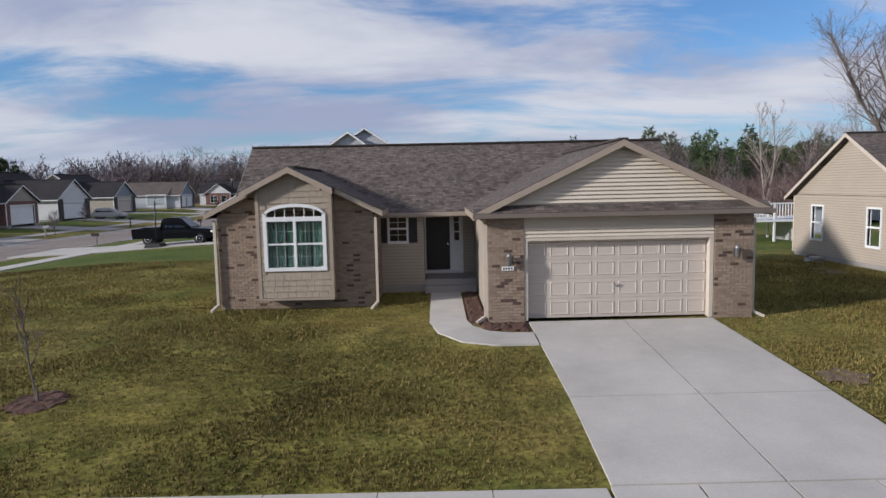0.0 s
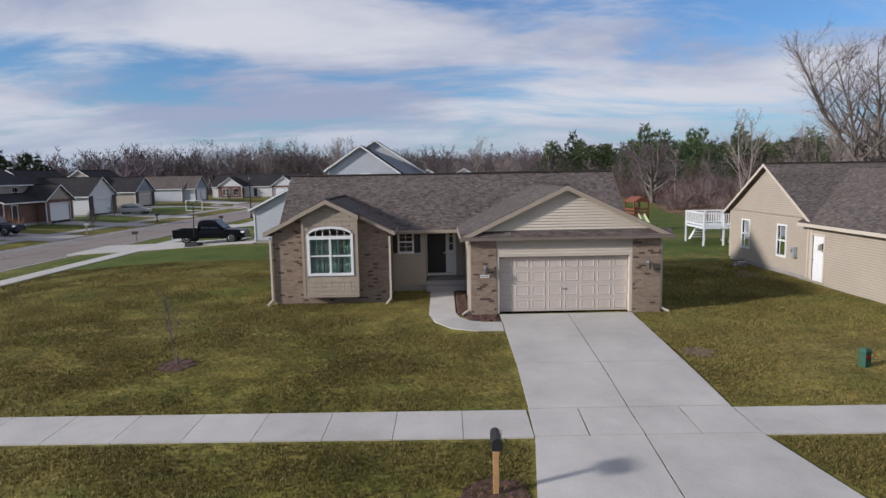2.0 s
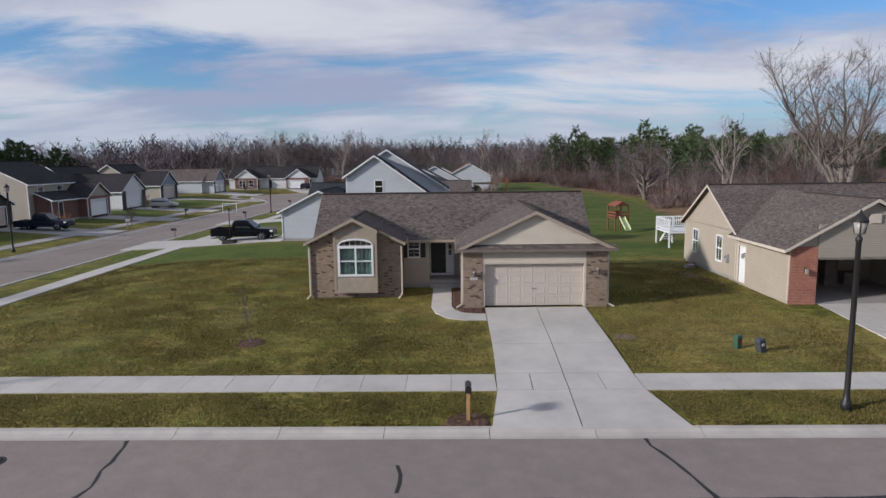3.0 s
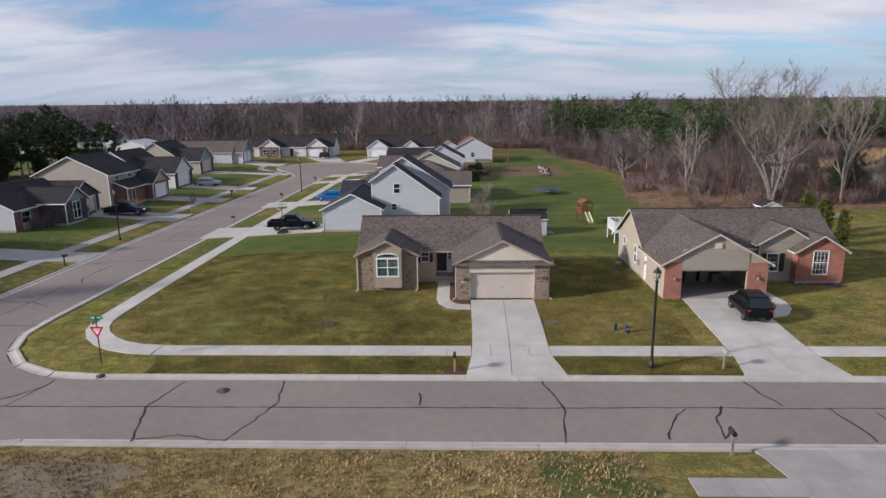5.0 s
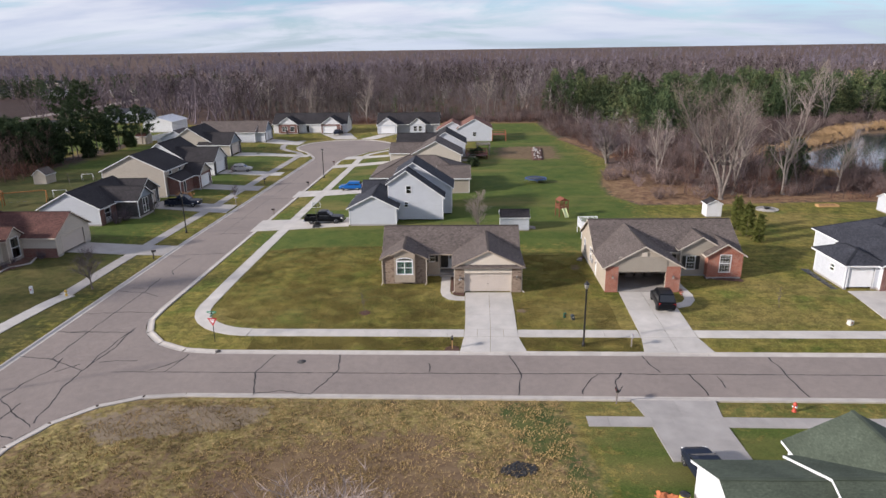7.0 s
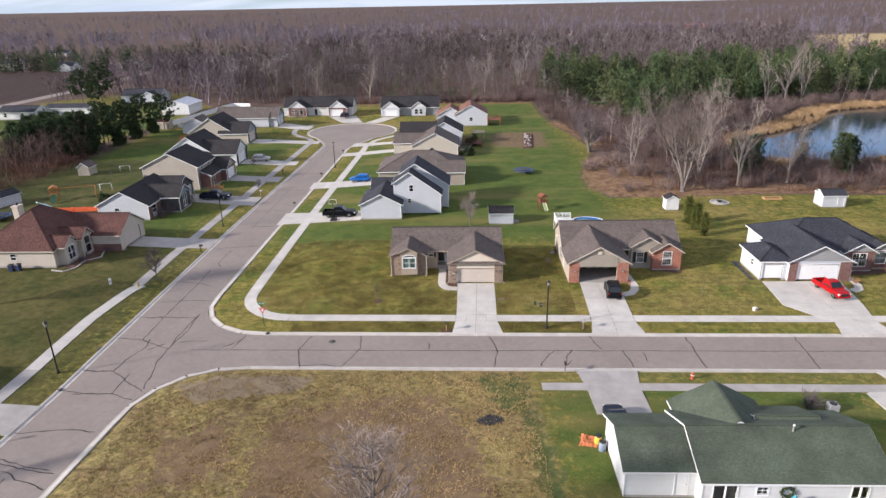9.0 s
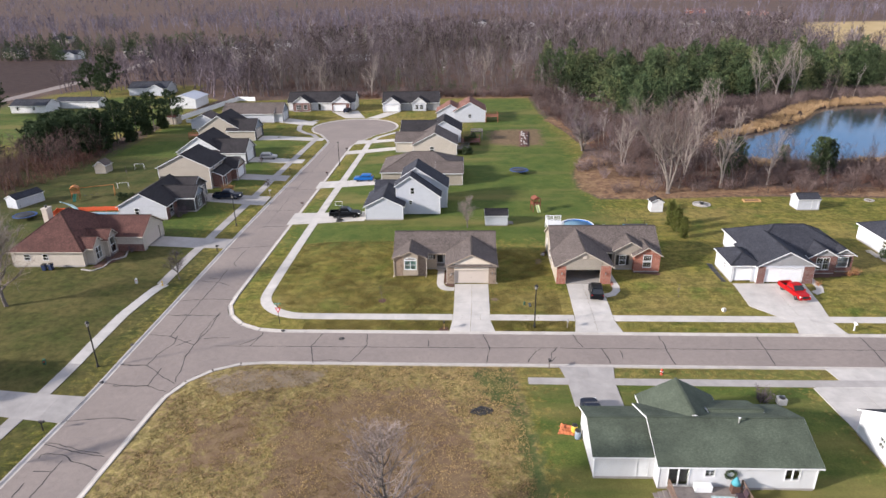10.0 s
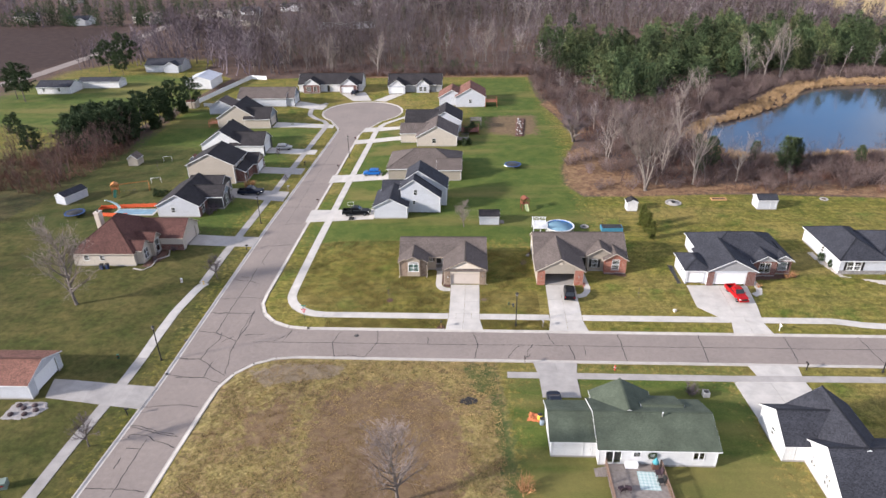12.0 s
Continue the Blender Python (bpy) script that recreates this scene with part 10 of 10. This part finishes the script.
def evergreen_row():
    t = tree_thing(pine_tree(321, 1.6, 0.42, 50, 2, 6, 0.03, 0.8), -66.8, 56.6, "small clipped evergreen in a hedge row", M_BARK, M_NEEDLE_DK, group="row of small evergreens", name="evergreen_bush")
    for k in range(1, 8):
        again(t, -66.8 + k * 1.2, 56.6 + 0.06 * k, 47 * k, 0.85 + 0.05 * (k % 3))
    for x, y, s in ((3.9, 93.4, 1.2), (5.2, 94.2, 1.1), (4.4, 104.0, 1.3), (5.4, 106, 1.2), (6.2, 108, 1.2), (6.2, 110, 1.2), (68.6, 26.4, 0.9), (69.2, 24.0, 0.8)):
        again(t, x, y, 30 * s, s)


evergreen_row()


def raised_deck(x, y, w, d, h, label, material):
    t = thing("timber_deck", x, y, land_at(x, y), label, "deck", "garden decks")
    n = int(d / 0.3)
    for k in range(n):
        m = Mesh()
        m.box(0, k * 0.3, h - 0.05, w, k * 0.3 + 0.285, h)
        part("plank", m, material, t)
    for a in (0.1, w - 0.1):
        for b in (0.1, d / 2, d - 0.1):
            m = Mesh()
            m.box(a - 0.07, b - 0.07, -0.2, a + 0.07, b + 0.07, h + 0.95)
            part("post", m, material, t)
    for p, q in (((0.1, 0.1), (w - 0.1, 0.1)), ((w - 0.1, 0.1), (w - 0.1, d - 0.1)), ((w - 0.1, d - 0.1), (0.1, d - 0.1))):
        for z in (0.95, 0.5):
            m = Mesh()
            m.beam((*p, h + z), (*q, h + z), 0.08, 0.09)
            part("rail", m, material, t)


raised_deck(2.85, 103.6, 5.2, 5.2, 0.9, "dark red-brown timber deck behind a black-roofed house", plain("deck_stain", (0.13, 0.050, 0.036), 0.8, 0.25, 3.0, bump=0.3))


def pergola(x, y, w, d, h):
    t = thing("pergola", x, y, land_at(x, y), "grey-brown timber pergola beside a dark deck", "pergola")
    for a in (0.1, w - 0.1):
        for b in (0.1, d - 0.1):
            m = Mesh()
            m.box(a - 0.08, b - 0.08, -0.2, a + 0.08, b + 0.08, h)
            part("post", m, M_DECK, t)
    for b in (0.1, d - 0.1):
        m = Mesh()
        m.box(-0.25, b - 0.05, h, w + 0.25, b + 0.05, h + 0.18)
        part("beam", m, M_DECK, t)
    for k in range(13):
        m = Mesh()
        a = k * (w - 0.12) / 12
        m.box(a, -0.25, h + 0.18, a + 0.14, d + 0.25, h + 0.30)
        part("rafter", m, M_DECK, t)


pergola(5.6, 109.0, 3.2, 3.4, 2.5)
raised_deck(1.9, 95.0, 3.2, 3.2, 1.1, "brown timber deck behind a tan house", M_DECK)
raised_deck(10.4, 134.5, 4.0, 4.6, 1.8, "red-brown raised deck behind a pale house", M_CEDAR)
raised_deck(-75.4, 112.6, 3.2, 3.0, 1.2, "red-brown deck behind a tan house", M_CEDAR)


# ---------------------------------------------------------------- small things on the house next door
def side_lamp(house, side, at, u, z, label):
    f = facing(side, at)
    m = Mesh()
    slab_on(m, f, u - 0.06, u + 0.06, 0.004, 0.03, z - 0.1, z + 0.14)
    slab_on(m, f, u - 0.02, u + 0.02, 0.03, 0.16, z + 0.08, z + 0.11)
    l = part("wall_lamp", m, M_BLACK, house, label)
    g = Mesh()
    slab_on(g, f, u - 0.06, u + 0.06, 0.10, 0.22, z - 0.16, z + 0.08)
    part("lantern", g, bpy.data.materials["lamp_glass"], l)


side_lamp(neighbour, "S", -0.07, 0.72, 1.72, "black wall lamp on red brick")
side_lamp(neighbour, "S", -0.07, 6.95, 1.72, "black wall lamp on red brick")
side_lamp(neighbour, "W", 0.0, 4.55, 1.75, "black lamp beside the side door")
vent_n = Mesh()
slab_on(vent_n, facing("S", -0.02), 3.6, 4.15, 0.05, 0.09, 3.95, 4.4)
part("gable_vent", vent_n, M_TRIM_CREAM, neighbour, "square cream gable vent")
floor_n = Mesh()
floor_n.box(0.15, 0.1, -0.3, 7.55, 5.3, 0.06)
part("garage_floor", floor_n, M_CONC_OLD, neighbour)
back_n = Mesh()
back_n.box(0.5, 4.4, 0.06, 2.4, 5.1, 1.3)
part("shelf", back_n, M_DARK, neighbour, "dark cluttered shelving in the open garage")
for x0, y0, w_, h_, d_ in ((3.2, 4.6, 0.9, 0.9, 0.4), (4.4, 4.5, 0.7, 1.4, 0.5), (5.4, 4.4, 0.8, 0.7, 0.6)):
    q = Mesh()
    q.box(x0, y0, 0.06, x0 + w_, y0 + d_, 0.06 + h_)
    part("storage_box", q, M_DECK, neighbour)
meter = Mesh()
slab_on(meter, facing("W", 0.0), 6.6, 6.95, 0.004, 0.16, 1.0, 1.5)
meter.tube((-0.16, 6.78, 1.35), (-0.26, 6.78, 1.35), 0.09, 0.09, 10)
part("electric_meter", meter, bpy.data.materials["grey_metal"], neighbour)

# ---------------------------------------------------------------- grass: real blades on the nearest lawns
def turf(poly, count, lo, hi, width, seed, material, name, label, lean=0.6):
    """Tufts of two or three blades each."""
    rng = np.random.default_rng(seed)
    q = fill(poly, count, lo, hi, rng)
    d = from_road(q[:, 0], q[:, 1])
    q = q[d > 0.12]
    patch = np.sin(q[:, 0] * 1.7 + 2 * np.sin(q[:, 1] * 0.9)) + np.sin(q[:, 1] * 2.3 + 1.5 * np.sin(q[:, 0] * 1.1))
    q = q[rng.uniform(-1.6, 2.2, len(q)) < patch + 1.0]
    v, f = [], []
    n = len(q)
    for k in range(3):
        a = rng.uniform(0, 2 * np.pi, n)
        r = np.stack([np.cos(a), np.sin(a)], 1)
        h = q[:, 3] * rng.uniform(0.7, 1.2, n)
        base = np.c_[q[:, :2] + r * 0.02, q[:, 2] - 0.01]
        side = np.c_[-r[:, 1], r[:, 0], np.zeros(n)] * (width * rng.uniform(0.6, 1.3, n))[:, None]
        tip = base + np.c_[r * (h * lean * rng.uniform(0.3, 1.4, n))[:, None], h]
        i = np.arange(n) * 3 + k * 3 * n
        v += [np.stack([base - side, base + side, tip], 1).reshape(-1, 3)]
        f += [np.stack([i, i + 1, i + 2], 1)]
    return stuff(name, (np.concatenate(v), np.concatenate(f)), material, label, "grass")


M_BLADE = leafy("lawn_blades", (0.066, 0.080, 0.017), (0.300, 0.226, 0.080))
M_BLADE_DRY = leafy("dry_blades", (0.150, 0.112, 0.042), (0.430, 0.305, 0.138))
FRONT = [(-17, 9.0), (2.3, 9.0), (2.35, 15.0), (0.6, 15.0), (-0.2, 16.5), (-0.25, 21.5), (-1.7, 21.5), (-1.75, 19.8), (-6.7, 19.8), (-17, 22)]
turf(FRONT, 90000, 0.035, 0.085, 0.012, 31, M_BLADE, "lawn_grass", "short olive winter grass with straw-coloured tufts")
turf([(-23.4, 13), (-17, 9.2), (-17, 22), (-6.8, 20), (-6.8, 34), (-23.4, 34)], 60000, 0.035, 0.085, 0.016, 36, M_BLADE, "lawn_grass", "short olive winter grass on the corner lot")
turf([(7.45, 9.0), (17.0, 8.9), (17.0, 30), (8.6, 30), (8.6, 17.2), (7.45, 17.0)], 70000, 0.035, 0.085, 0.013, 32, M_BLADE, "lawn_grass", "short olive winter grass beside the driveway")
turf([(-17, 4.9), (1.85, 4.7), (2.25, 7.25), (-17, 7.4)], 30000, 0.035, 0.085, 0.012, 33, M_BLADE, "verge_grass", "short grass on the verge between kerb and sidewalk")
turf([(7.95, 4.75), (17.7, 4.7), (18.2, 7.1), (7.45, 7.25)], 18000, 0.035, 0.085, 0.012, 34, M_BLADE, "verge_grass", "short grass on the verge between kerb and sidewalk")
turf([(-27, -9), (-20, -3.9), (9.4, -3.6), (11.8, -58), (-28, -58)], 120000, 0.06, 0.17, 0.022, 35, M_BLADE_DRY, "dry_grass", "tufted dry grass on the vacant lot", 0.9)
